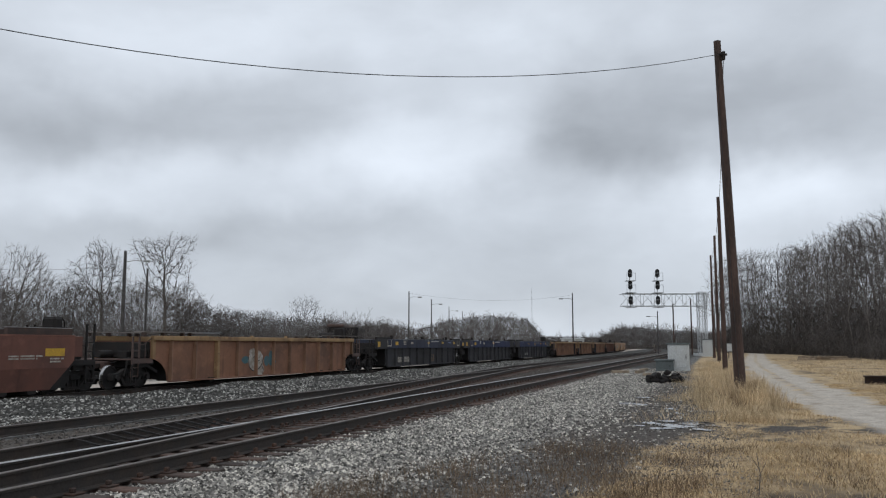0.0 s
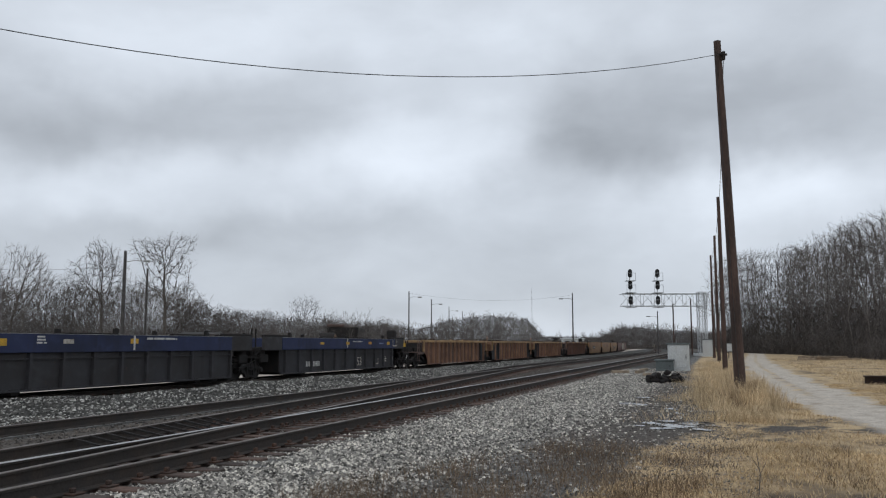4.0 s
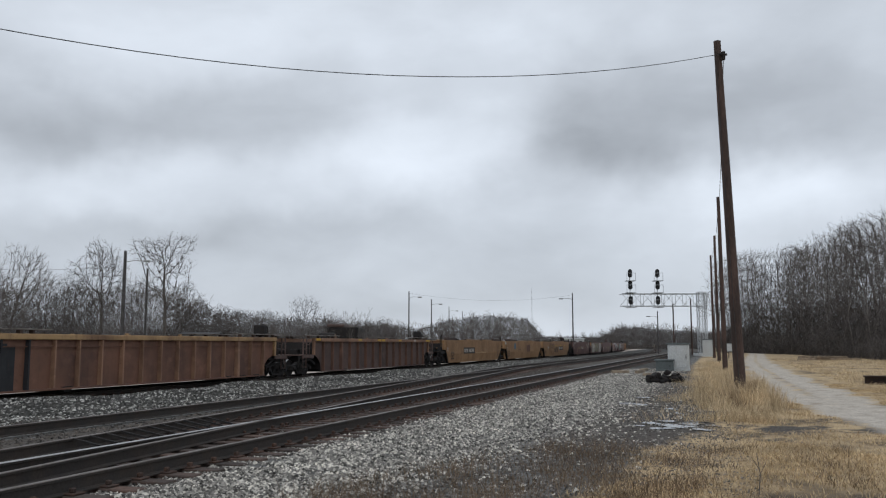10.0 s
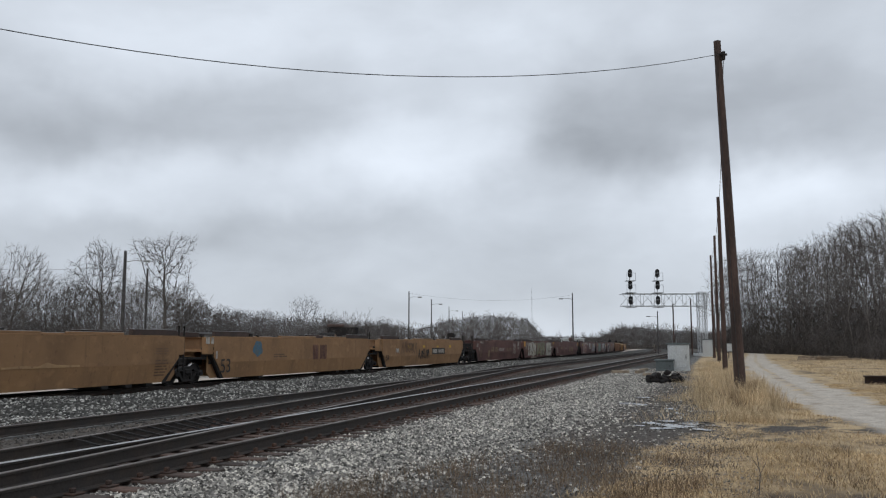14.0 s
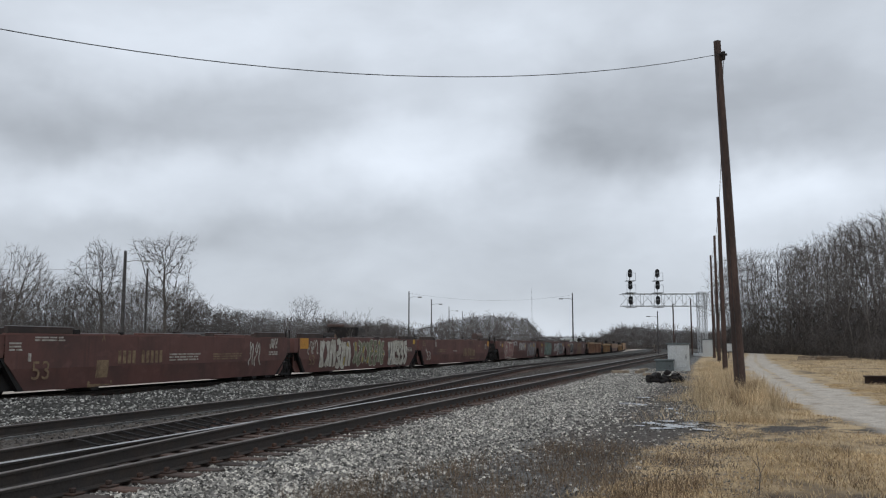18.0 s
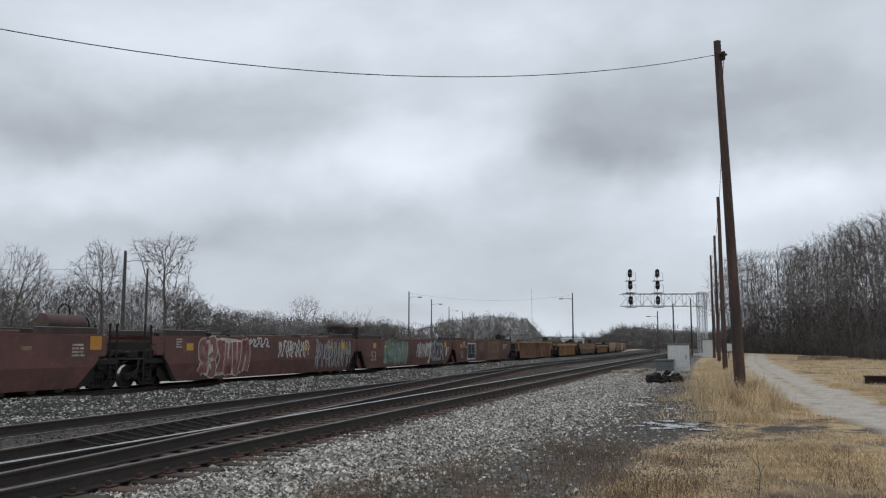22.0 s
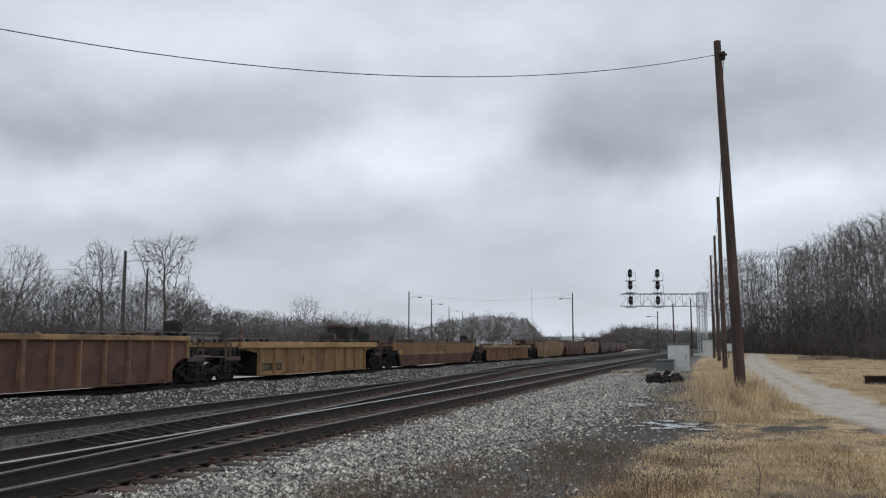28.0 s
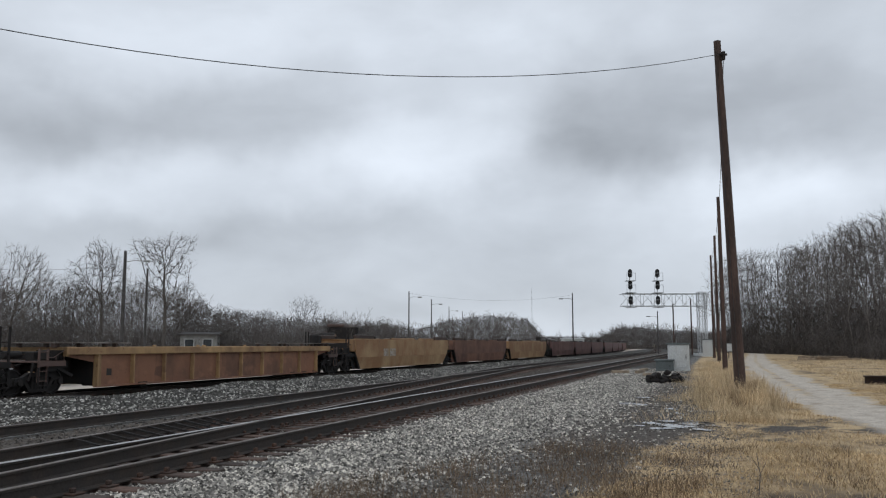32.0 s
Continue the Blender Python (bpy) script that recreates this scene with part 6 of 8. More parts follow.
P1 = (9.33, 26.4)
p = wood_pole(*P1, 11.5, (-0.33, 0.0), 0.185)
ins = Shape()
ins.soft_box(-0.25, -0.15, -0.22, -0.10, 10.80, 11.1, 0.02)
ins.tube((-0.36, -0.20, 10.98), (-0.10, -0.20, 10.98), 0.04, n=8)
part("insulator", ins, "steel_dark", p)
grd = Shape().path_tube([(-0.10, -0.17, 0.2), (-0.25, -0.14, 5), (-0.42, -0.10, 10.6)], [0.008] * 3, 5)
part("ground_wire", grd, "wire", p)
wood_pole(18.05, 53.8, 11.2, (-0.05, 0))
wood_pole(25.65, 78.0, 11.8, (-0.05, 0))
wood_pole(32.3, 100.0, 12.3, (0, 0))


def span_wire(a, b, sag, r, n=28, label="thin black overhead wire with a long sag"):
    a, b = Vector(a), Vector(b)
    pts = [a.lerp(b, k / n) - Vector((0, 0, sag * 4 * (k / n) * (1 - k / n))) for k in range(n + 1)]
    ob = part("overhead_wire", Shape().path_tube(pts, [r] * (n + 1), 6), "wire")
    tagged(ob, label, "wire")
    return ob


span_wire((P1[0] - 0.42, P1[1] - 0.2, 10.965), (-17.0, 12.73, 9.09), 1.797, 0.011)


def lamp_pole(x, y, height, arm, r=0.13):
    z = ground_z(x, y)
    p = thing("street_lamp", "grey yard lamp on a tall thin pole", "street lamp", at=pose(x, y, z), group="yard lamps")
    part("pole_shaft", Shape().tube((0, 0, -0.3), (0, 0, height), r, r * 0.65, 10), "pole_grey", p, smooth=True)
    if arm:
        a = Shape().path_tube([(0, 0, height - 1.0), (arm * 0.5, 0, height - 0.85), (arm, 0, height - 0.9)], [0.04, 0.035, 0.03], 6)
        part("arm", a, "lamp_metal", p)
        f = 1 if arm > 0 else -1
        hd = Shape().soft_box(min(arm, arm + f * 0.6), max(arm, arm + f * 0.6), -0.16, 0.16, height - 1.0, height - 0.82, 0.05)
        part("lamp_head", hd, "lamp_metal", p)
    return p


lamp_pole(-27.6, 72.0, 10.2, 1.6, 0.19)
lamp_pole(-30.6, 86.0, 9.9, 0, 0.15)
lamp_pole(-5.35, 131.0, 10.4, 1.4)
lamp_pole(-2.1, 152.0, 10.3, 1.4)
lamp_pole(1.3, 180.0, 10.2, 1.4)
lamp_pole(4.8, 208.0, 10.3, 0)
lamp_pole(20.5, 132.0, 10.0, -1.5)
lamp_pole(37.5, 146.0, 7.4, -1.4)


def lattice(sh, p0, p1, w, bays, r=0.03, axis="z", single=False):
    """A square lattice of four chords and zigzag bracing from p0 to p1 along one axis."""
    p0, p1 = Vector(p0), Vector(p1)
    a, b = (Vector((w / 2, 0, 0)), Vector((0, w / 2, 0))) if axis == "z" else (Vector((0, 0, w / 2)), Vector((0, w / 2, 0)))
    corners = [a + b, a - b, -a - b, -a + b]
    for c in corners:
        sh.bar(p0 + c, p1 + c, r * 2.2)
    for k in range(bays):
        q0, q1 = p0.lerp(p1, k / bays), p0.lerp(p1, (k + 1) / bays)
        for i in range(4):
            c, e = corners[i], corners[(i + 1) % 4]
            sh.bar(q0 + c, q1 + e, r * 1.3)
            if not single:
                sh.bar(q0 + e, q1 + c, r * 1.3)
            sh.bar(q1 + c, q1 + e, r * 1.3)


def signal_bridge():
    Y = 120.0
    x1, x0 = 37.2, 25.6
    z = ground_z(x1, Y)
    b = thing("signal_bridge", "galvanized cantilever signal bridge over the tracks", "railway signal", at=pose(x1, Y, 0))
    m = Shape()
    lattice(m, (0, 0, z - 0.2), (0, 0, 9.1), 1.1, 8, 0.034)
    part("mast", m, "galv", b)
    a = Shape()
    lattice(a, (x0 - x1, 0, 7.95), (0.6, 0, 7.95), 1.75, 8, 0.036, "x", True)
    part("arm_truss", a, "galv", b)
    part("footing", Shape().soft_box(-1.1, 1.1, -1.1, 1.1, z - 0.3, z + 0.35, 0.03), "cab_white", b)
    for sx in (26.75 - x1, 30.65 - x1):
        st = Shape()
        st.tube((sx, -0.95, 6.9), (sx, -0.95, 12.0), 0.06, n=8)
        for hz in (6.95, 9.05, 10.75):
            st.box(sx - 0.65, sx + 0.65, -1.9, -0.5, hz - 0.16, hz - 0.10)
            for q in (-0.62, 0.62):
                st.bar((sx + q, -1.85, hz - 0.1), (sx + q, -1.85, hz + 1.0), 0.05)
            st.bar((sx - 0.62, -1.85, hz + 0.95), (sx + 0.62, -1.85, hz + 0.95), 0.05)
        part("signal_cage", st, "galv", b)
        for hz in (7.85, 10.0, 11.7):
            h = Shape()
            n = 16
            o = [(sx + 0.31 * math.cos(k * math.tau / n), hz + 0.31 * math.sin(k * math.tau / n) + (0.30 if math.sin(k * math.tau / n) > 0.01 else -0.30)) for k in range(n)]
            h.plate(o, -1.22, -1.14)
            for dz in (0.33, 0.0, -0.33):
                h.tube((sx, -1.22, hz + dz), (sx, -1.5, hz + dz), 0.15, n=10)
            h.box(sx - 0.2, sx + 0.2, -1.14, -0.95, hz - 0.5, hz + 0.5)
            part("signal_head", h, "black", b)
    lad = Shape()
    for q in (-0.2, 0.2):
        lad.bar((0.0 + q, -0.85, z), (0.0 + q, -0.85, 9.0), 0.05)
    for k in range(26):
        lad.bar((-0.2, -0.85, z + 0.3 + k * 0.33), (0.2, -0.85, z + 0.3 + k * 0.33), 0.03)
    part("ladder", lad, "galv", b)


signal_bridge()


def cabinet(x, y, w, d, h, mat, label, name="signal_cabinet", roof=True, turn=18.0):
    z = ground_z(x, y)
    c = thing(name, label, "cabinet", at=pose(x, y, z, 0, 0, -turn))
    part("cabinet_body", Shape().soft_box(-w / 2, w / 2, -d / 2, d / 2, 0.12, h, 0.02), mat, c)
    part("plinth", Shape().soft_box(-w / 2 - 0.03, w / 2 + 0.03, -d / 2 - 0.03, d / 2 + 0.03, -0.1, 0.13, 0.02), mat, c)
    if roof:
        part("cabinet_roof", Shape().soft_box(-w / 2 - 0.08, w / 2 + 0.08, -d / 2 - 0.08, d / 2 + 0.08, h, h + 0.1, 0.03), "box_green", c)
    door = part("cabinet_door", Shape().soft_box(-w / 2 + 0.08, w / 2 - 0.08, -d / 2 - 0.02, -d / 2, 0.2, h - 0.08, 0.008), mat, c)
    part("handle", Shape().soft_box(w / 2 - 0.2, w / 2 - 0.16, -d / 2 - 0.05, -d / 2 - 0.02, h * 0.45, h * 0.62, 0.006), "steel_dark", door)
    return c


cabinet(14.45, 51.5, 1.25, 0.9, 1.58, "cab_white", "grey steel signal cabinet with a flat roof beside the track")
cabinet(13.45, 51.0, 1.0, 0.8, 0.62, "box_green", "low grey steel junction box beside a signal cabinet", "junction_box")
cabinet(35.5, 112.0, 1.6, 1.0, 2.2, "cab_white", "white equipment cabinet beside the signal bridge mast")


def relay_box(x, y):
    b = thing("relay_box", "small pale steel relay box on a short post", "cabinet", at=pose(x, y, ground_z(x, y)))
    part("post", Shape().tube((0, 0, -0.2), (0, 0, 0.8), 0.05, n=8), "pole_grey", b)
    part("box_body", Shape().soft_box(-0.35, 0.35, -0.2, 0.2, 0.75, 1.65, 0.03), "cab_white", b)
    part("box_lid", Shape().soft_box(-0.38, 0.38, -0.23, 0.23, 1.65, 1.71, 0.02), "cab_grey", b)


relay_box(34.2, 100.5)


# ---- bare trees ----
class Wood:
    """One leafless tree, forking ever finer: thick limbs as tubes, twigs as slivers."""

    def __init__(self, seed):
        self.rng = random.Random(seed)
        self.segs = []

    def turn(self, d, angle, azimuth):
        u = d.orthogonal().normalized()
        u.rotate(Matrix.Rotation(azimuth, 3, d))
        return (d * math.cos(angle) + u * math.sin(angle)).normalized()

    def limb(self, p, d, length, r0, r1, wander=0.08, lift=0.0, n=2):
        g = self.rng.gauss
        out = [(p.copy(), d.copy())]
        for k in range(n):
            d = (d + Vector((g(0, wander), g(0, wander), g(0, wander * 0.6) + lift))).normalized()
            q = p + d * (length / n)
            self.segs.append((*p, *q, r0 + (r1 - r0) * k / n, r0 + (r1 - r0) * (k + 1) / n))
            p = q
            out.append((p.copy(), d.copy()))
        return out

    def fork(self, p, d, length, r, level, spread, lift, shoots=0.8, shrink=0.82, spray=2):
        """One limb, its side shoots, and the two or three limbs that it parts into."""
        rng = self.rng
        r1 = max(r * 0.78, 0.004)
        pts = self.limb(p, d, length, r, r1, 0.07, lift, 3 if level > 4 else 2 if level > 1 else 1)
        end, dd = pts[-1]
        if level <= 0:
            for k in range(spray):
                self.limb(end, self.turn(dd, rng.uniform(0.1, 0.55), rng.uniform(0, math.tau)), length * rng.uniform(0.6, 1.1), r1 * 0.8, 0.003, 0, 0, 1)
            return
        n = 3 if rng.random() < 0.28 else 2
        a0 = rng.uniform(0, math.tau)
        for k in range(n):
            ang = spread * rng.uniform(0.45, 1.25) * (0.55 if k == 0 else 1.1)
            size = rng.uniform(0.86, 1.08) * (1.0 if k == 0 else 0.9)
            self.fork(end, self.turn(dd, ang, a0 + math.tau * k / n + rng.uniform(-0.4, 0.4)), length * shrink * size, r1 * (0.86 if k == 0 else 0.70), level - 1, spread, lift, shoots, shrink, spray)
        if level > 2 and rng.random() < shoots:
            q, qd = pts[rng.randrange(1, len(pts))] if len(pts) > 2 else pts[0]
            self.fork(q, self.turn(qd, spread * rng.uniform(1.2, 2.0), rng.uniform(0, math.tau)), length * shrink * 0.72, r1 * 0.45, level - 2, spread, lift, shoots * 0.7, shrink, spray)

    def meshes(self, height, heavy_at=0.045, bark="bark"):
        a = np.array(self.segs)
        k = height / a[:, 5].max()
        A, B, RA, RB = a[:, 0:3] * k, a[:, 3:6] * k, a[:, 6:7], a[:, 7:8]
        d = B - A
        d /= np.linalg.norm(d, axis=1)[:, None] + 1e-9
        ref = np.where(np.abs(d[:, 2:3]) > 0.9, np.array([[1.0, 0, 0]]), np.array([[0, 0, 1.0]]))
        u = np.cross(d, ref)
        u /= np.linalg.norm(u, axis=1)[:, None] + 1e-9
        w = np.cross(d, u)
        g = np.random.default_rng(len(a))
        big = RB[:, 0] > heavy_at

        def make(sel, m, name, mat):
            c = int(sel.sum())
            if not c:
                return bpy.data.meshes.new(name)
            P, Q, S0, S1, U, W = A[sel], B[sel], RA[sel], RB[sel], u[sel], w[sel]
            if m == 2:
                t = g.uniform(0, math.pi, (c, 1))
                s = (U * np.cos(t) + W * np.sin(t)) * 1.3
                v = np.stack([P - s * S0, P + s * S0, Q + s * S1, Q - s * S1], 1).reshape(-1, 3)
                f = np.arange(c)[:, None] * 4 + np.array([[0, 1, 2, 3]])
            else:
                v = np.stack([E + (U * math.cos(j * math.tau / m) + W * math.sin(j * math.tau / m)) * R for E, R in ((P, S0), (Q, S1)) for j in range(m)], 1).reshape(-1, 3)
                q = np.array([[j, (j + 1) % m, m + (j + 1) % m, m + j] for j in range(m)])
                f = (np.arange(c)[:, None, None] * 2 * m + q[None]).reshape(-1, 4)
            return cloud_mesh(name, v, f, [M[mat]], True)

        return make(big, 6, "trunk", bark), make(~big, 2, "crown", "twig")


def crown_lumps(rng, z0, z1, width, n, size, low=0.25):
    """Uneven lumps that make up a crown between two heights, widest in its middle."""
    out = []
    for k in range(n):
        t = (k + rng.uniform(0.2, 0.8)) / n
        w = width * math.sin(math.pi * (low + (0.92 - low) * t)) ** 0.8
        a, q = rng.uniform(0, math.tau), w * math.sqrt(rng.uniform(0.0, 1.0))
        out.append((q * math.cos(a), q * math.sin(a), z0 + (z1 - z0) * t, size * rng.uniform(0.7, 1.25)))
    return out


def grown_tree(seed, trunk, lumps, buds, step=0.34, kill=0.55, tip=0.013, rise=0.22, spray=2, twig=0.55, stems=1, bark="bark", heavy=0.045, keep=0.7, open_=0.6, pipe=2.2):
    """A tree 14 m high whose limbs grow towards buds strewn through the lumps of its crown."""
    w = Wood(seed)
    g = np.random.default_rng(seed)
    L = np.array(lumps)
    vol = L[:, 3] ** 3 / (L[:, 3] ** 3).sum()
    pick = g.choice(len(L), buds, p=vol)
    v = g.normal(0, 1, (buds, 3))
    v *= (g.uniform(0, 1, buds) ** (1 / 2.6) / np.linalg.norm(v, axis=1))[:, None]
    B = L[pick, :3] + v * L[pick, 3:4] * (1.0, 1.0, 0.85)
    B = B[B[:, 2] > trunk * 0.55]
    P, up = [], []
    for s in range(stems):
        d = Vector((w.rng.uniform(-1, 1) * 0.10 * (stems - 1), w.rng.uniform(-1, 1) * 0.10 * (stems - 1), 1)).normalized()
        q, last = Vector((0.25 * s - 0.12 * (stems - 1), 0, -0.3)), -1
        while q.z < trunk * (1 + 0.2 * s):
            P.append(tuple(q)), up.append(last)
            last = len(P) - 1
            d = (d + Vector((g.normal(0, 0.025), g.normal(0, 0.025), 0.0))).normalized()
            q = q + d * step
    P, up = np.array(P), list(up)
    W = np.tile((0.0, 0.0, 1.0), (len(P), 1))
    near = np.full(len(B), 1e9)
    who = np.zeros(len(B), int)
    age = np.zeros(len(B), int)
    fresh = np.arange(len(P))
    for _ in range(90):
        for c in range(0, len(fresh), 200):
            f = fresh[c:c + 200]
            D = np.linalg.norm(B[:, None, :] - P[None, f, :], axis=2)
            m = D.argmin(1)
            dm = D[np.arange(len(B)), m]
            better = dm < near
            near[better], who[better] = dm[better], f[m[better]]
        age = age + (near < step * 3)
        live = (near > kill) & (age < 7)
        B, near, who, age = B[live], near[live], who[live], age[live]
        if not len(B):
            break
        d = B - P[who]
        d /= np.linalg.norm(d, axis=1)[:, None]
        acc = np.zeros((len(P), 3))
        np.add.at(acc, who, d)
        src = np.unique(who)
        d = acc[src]
        d /= np.linalg.norm(d, axis=1)[:, None] + 1e-9
        d += W[src] * keep + g.normal(0, 0.07, d.shape) + np.array((0, 0, rise))
        d /= np.linalg.norm(d, axis=1)[:, None] + 1e-9
        fresh = np.arange(len(P), len(P) + len(src))
        P = np.concatenate([P, P[src] + d * step])
        W = np.concatenate([W, d])
        up += src.tolist()
    up = np.array(up)
    area = np.zeros(len(P))
    kids = np.bincount(up[up >= 0], minlength=len(P))
    for i in range(len(P) - 1, -1, -1):
        area[i] = max(area[i], tip ** pipe)
        if up[i] >= 0:
            area[up[i]] += area[i]
    R = area ** (1 / pipe)
    for i in range(len(P)):
        if up[i] >= 0:
            w.segs.append((*P[up[i]], *P[i], min(R[up[i]], R[i] * 1.35), R[i]))
        if R[i] < tip * 2.6 and P[i][2] > trunk * 0.8:
            o = Vector(P[i] - P[up[i]]).normalized()
            for k in range(spray + (1 if kids[i] == 0 else 0)):
                w.limb(Vector(P[i]), w.turn(o, w.rng.uniform(0.12, open_), w.rng.uniform(0, math.tau)), twig * w.rng.uniform(0.5, 1.3), tip * 0.62, tip * 0.3, 0.1, 0.05, 1)
    return w.meshes(14.0, heavy, bark=bark)


def thicket_bush(seed, stems=7):
    """A many-stemmed bush 4.5 m high."""
    w = Wood(seed)
    for k in range(stems):
        a, t = w.rng.uniform(0, math.tau), w.rng.uniform(0.0, 0.4)
        d = Vector((math.cos(a) * math.sin(t), math.sin(a) * math.sin(t), math.cos(t)))
        w.fork(Vector((w.rng.uniform(-1.1, 1.1), w.rng.uniform(-1.1, 1.1), -0.1)), d, w.rng.uniform(0.7, 1.1), 0.019, 4, 0.5, 0.02, 0.5, 0.85)
    return w.meshes(4.5, 0.5)


LUMPS = random.Random(77)
HERO = [grown_tree(31, 2.4, crown_lumps(LUMPS, 4.6, 12.8, 3.9, 20, 1.6, 0.28), 2400, 0.30, 0.46, spray=2, twig=0.8, stems=3, rise=0.25), grown_tree(35, 4.6, crown_lumps(LUMPS, 5.8, 12.8, 3.5, 18, 1.5, 0.25), 2000, 0.30, 0.46, spray=2, twig=0.75, rise=0.25),
        grown_tree(38, 3.8, crown_lumps(LUMPS, 5.4, 12.8, 4.1, 15, 1.45, 0.32), 2000, 0.30, 0.46, 0.0135, spray=2, twig=0.75, stems=2, rise=0.18), grown_tree(34, 4.0, crown_lumps(LUMPS, 5.0, 12.9, 2.7, 14, 1.5, 0.25), 1300, 0.34, 0.5, spray=2, twig=0.8, rise=0.25)]
TREES = [grown_tree(41 + k, tr, crown_lumps(LUMPS, z0, 13.0, wd, n, 1.0, lo), 380, 0.36, 0.55, 0.0105, 0.34, 1, 1.0, bark="bark_pale", open_=0.5, keep=1.0, pipe=2.4) for k, (tr, z0, wd, n, lo) in
         enumerate(((3.6, 4.8, 1.5, 10, 0.3), (4.2, 5.4, 1.3, 9, 0.32), (3.0, 4.2, 1.9, 11, 0.3), (4.0, 6.0, 1.6, 9, 0.35), (4.8, 6.2, 1.2, 8, 0.35)))]
FAR = [grown_tree(61 + k, 2.0, crown_lumps(LUMPS, 3.0, 12.4, wd, 15, 1.8, 0.2), 360, 0.55, 0.8, 0.020, 0.2, 3, 1.1) for k, wd in enumerate((4.4, 3.8, 5.0))]
BUSH = [thicket_bush(51), thicket_bush(52, 8)]


def tree(x, y, height, which, turn, label, group, kinds=None, wide=1.0, name="tree"):
    kinds = kinds or TREES
    z = ground_z(x, y)
    t = thing(name, label, "tree" if name == "tree" else "bush", at=pose(x, y, z, 0, 0, turn), group=group)
    k = height / (4.5 if kinds is BUSH else 14.0)
    t.scale = (k * wide, k * wide, k)
    if kinds is not BUSH:
        part("trunk", kinds[which][0], "bark", t)
    part("crown", kinds[which][1], "twig", t)
    return t


def px(x, y_depth):
    """x of a place at that distance, by its column in a view 1568 wide."""
    return (x - 784.0) / 1475.0 * y_depth


def top_height(y_depth, row):
    return 1.6 + (610 - row) / 1475 * y_depth + 0.5


for col, dist, top, which, turn, wide in ((22, 88, 426, 0, 20, 0.95), (178, 95, 417, 1, 130, 1.0), (296, 92, 402, 2, 250, 1.05), (540, 150, 522, 3, 60, 1.25), (-45, 96, 455, 2, 10, 1.0), (130, 100, 475, 3, 200, 1.0), (236, 100, 480, 3, 20, 0.9), (325, 104, 490, 1, 300, 1.0), (85, 99, 482, 3, 100, 1.0),
                                          (400, 140, 535, 1, 80, 1.2), (470, 165, 545, 2, 100, 1.3), (330, 125, 520, 0, 0, 1.2), (590, 170, 562, 2, 30, 1.3)):
    tree(px(col, dist), dist, top_height(dist, top), which, turn, "tall bare grey-brown tree with a spreading crown", "bare trees behind the tracks", HERO, wide)
def grove(rows, keep, label, group, stuff_label, kinds=None, name="tree"):
    """The nearest trees of a wood as things of their own, the rest as one mass."""
    kinds = kinds or TREES
    rows = sorted(rows, key=lambda q: math.hypot(q[0], q[1]))
    for x, y, h, w, turn, wide in rows[:keep]:
        tree(x, y, h, w, turn, label, group, kinds, wide, name)
    vs, fs, k0 = [], [], 0
    for x, y, h, w, turn, wide in rows[keep:]:
        k = h / (4.5 if kinds is BUSH else 14.0)
        z = ground_z(x, y)
        c, s = math.cos(radians(turn)), math.sin(radians(turn))
        for me in kinds[w]:
            if not len(me.polygons):
                continue
            co = np.empty(len(me.vertices) * 3, np.float32)
            me.vertices.foreach_get("co", co)
            co = co.reshape(-1, 3) * (k * wide, k * wide, k)
            vs.append(np.stack([co[:, 0] * c - co[:, 1] * s + x, co[:, 0] * s + co[:, 1] * c + y, co[:, 2] + z], 1))
            ix = np.empty(len(me.loops), np.int32)
            me.loops.foreach_get("vertex_index", ix)
            fs.append(ix.reshape(-1, 4) + k0)
            k0 += len(co)
    if vs:
        ob = new(name + "_mass", cloud_mesh(name + "_mass", np.concatenate(vs), np.concatenate(fs), [M["twig"]], True))
        tagged(ob, stuff_label, "wood", kind="stuff")


rng = random.Random(5)
FAR_COLS = (590, 620, 680, 740, 790, 850, 930, 960, 1060, 1100, 1180, 1250, 1340)
FAR_TOPS = (580, 572, 566, 575, 560, 551, 556, 588, 590, 572, 578, 585, 570)
# the thicket behind the train
rows = []
for k in range(190):
    dist, col = rng.uniform(98, 160), rng.uniform(-130, 720)
    top = np.interp(col, [-120, 290, 345, 420, 720], [508, 512, 538, 553, 573]) + rng.uniform(-12, 40)
    rows.append((px(col, dist), dist, top_height(dist, top), rng.randrange(5), rng.uniform(0, 360), rng.uniform(1.0, 1.6)))
for k in range(45):
    dist, col = rng.uniform(108, 165), rng.uniform(380, 730)
    rows.append((px(col, dist), dist, top_height(dist, np.interp(col, [380, 500, 730], [548, 558, 572]) + rng.uniform(-6, 16)), rng.choice((2, 4, 0)), rng.uniform(0, 360), rng.uniform(1.0, 1.5)))
grove(rows, 120, "slender bare tree in a grey-brown thicket", "thicket behind the tracks", "grey-brown leafless thicket behind the tracks")
rows = []
for k in range(150):
    dist = rng.uniform(90, 135)
    rows.append((px(rng.uniform(-140, 660), dist), dist, rng.uniform(3.0, 6.5), rng.randrange(2), rng.uniform(0, 360), 1.4))
grove(rows, 60, "low bare bush in a grey-brown thicket", "thicket behind the tracks", "low leafless bushes behind the tracks", BUSH, "bush")
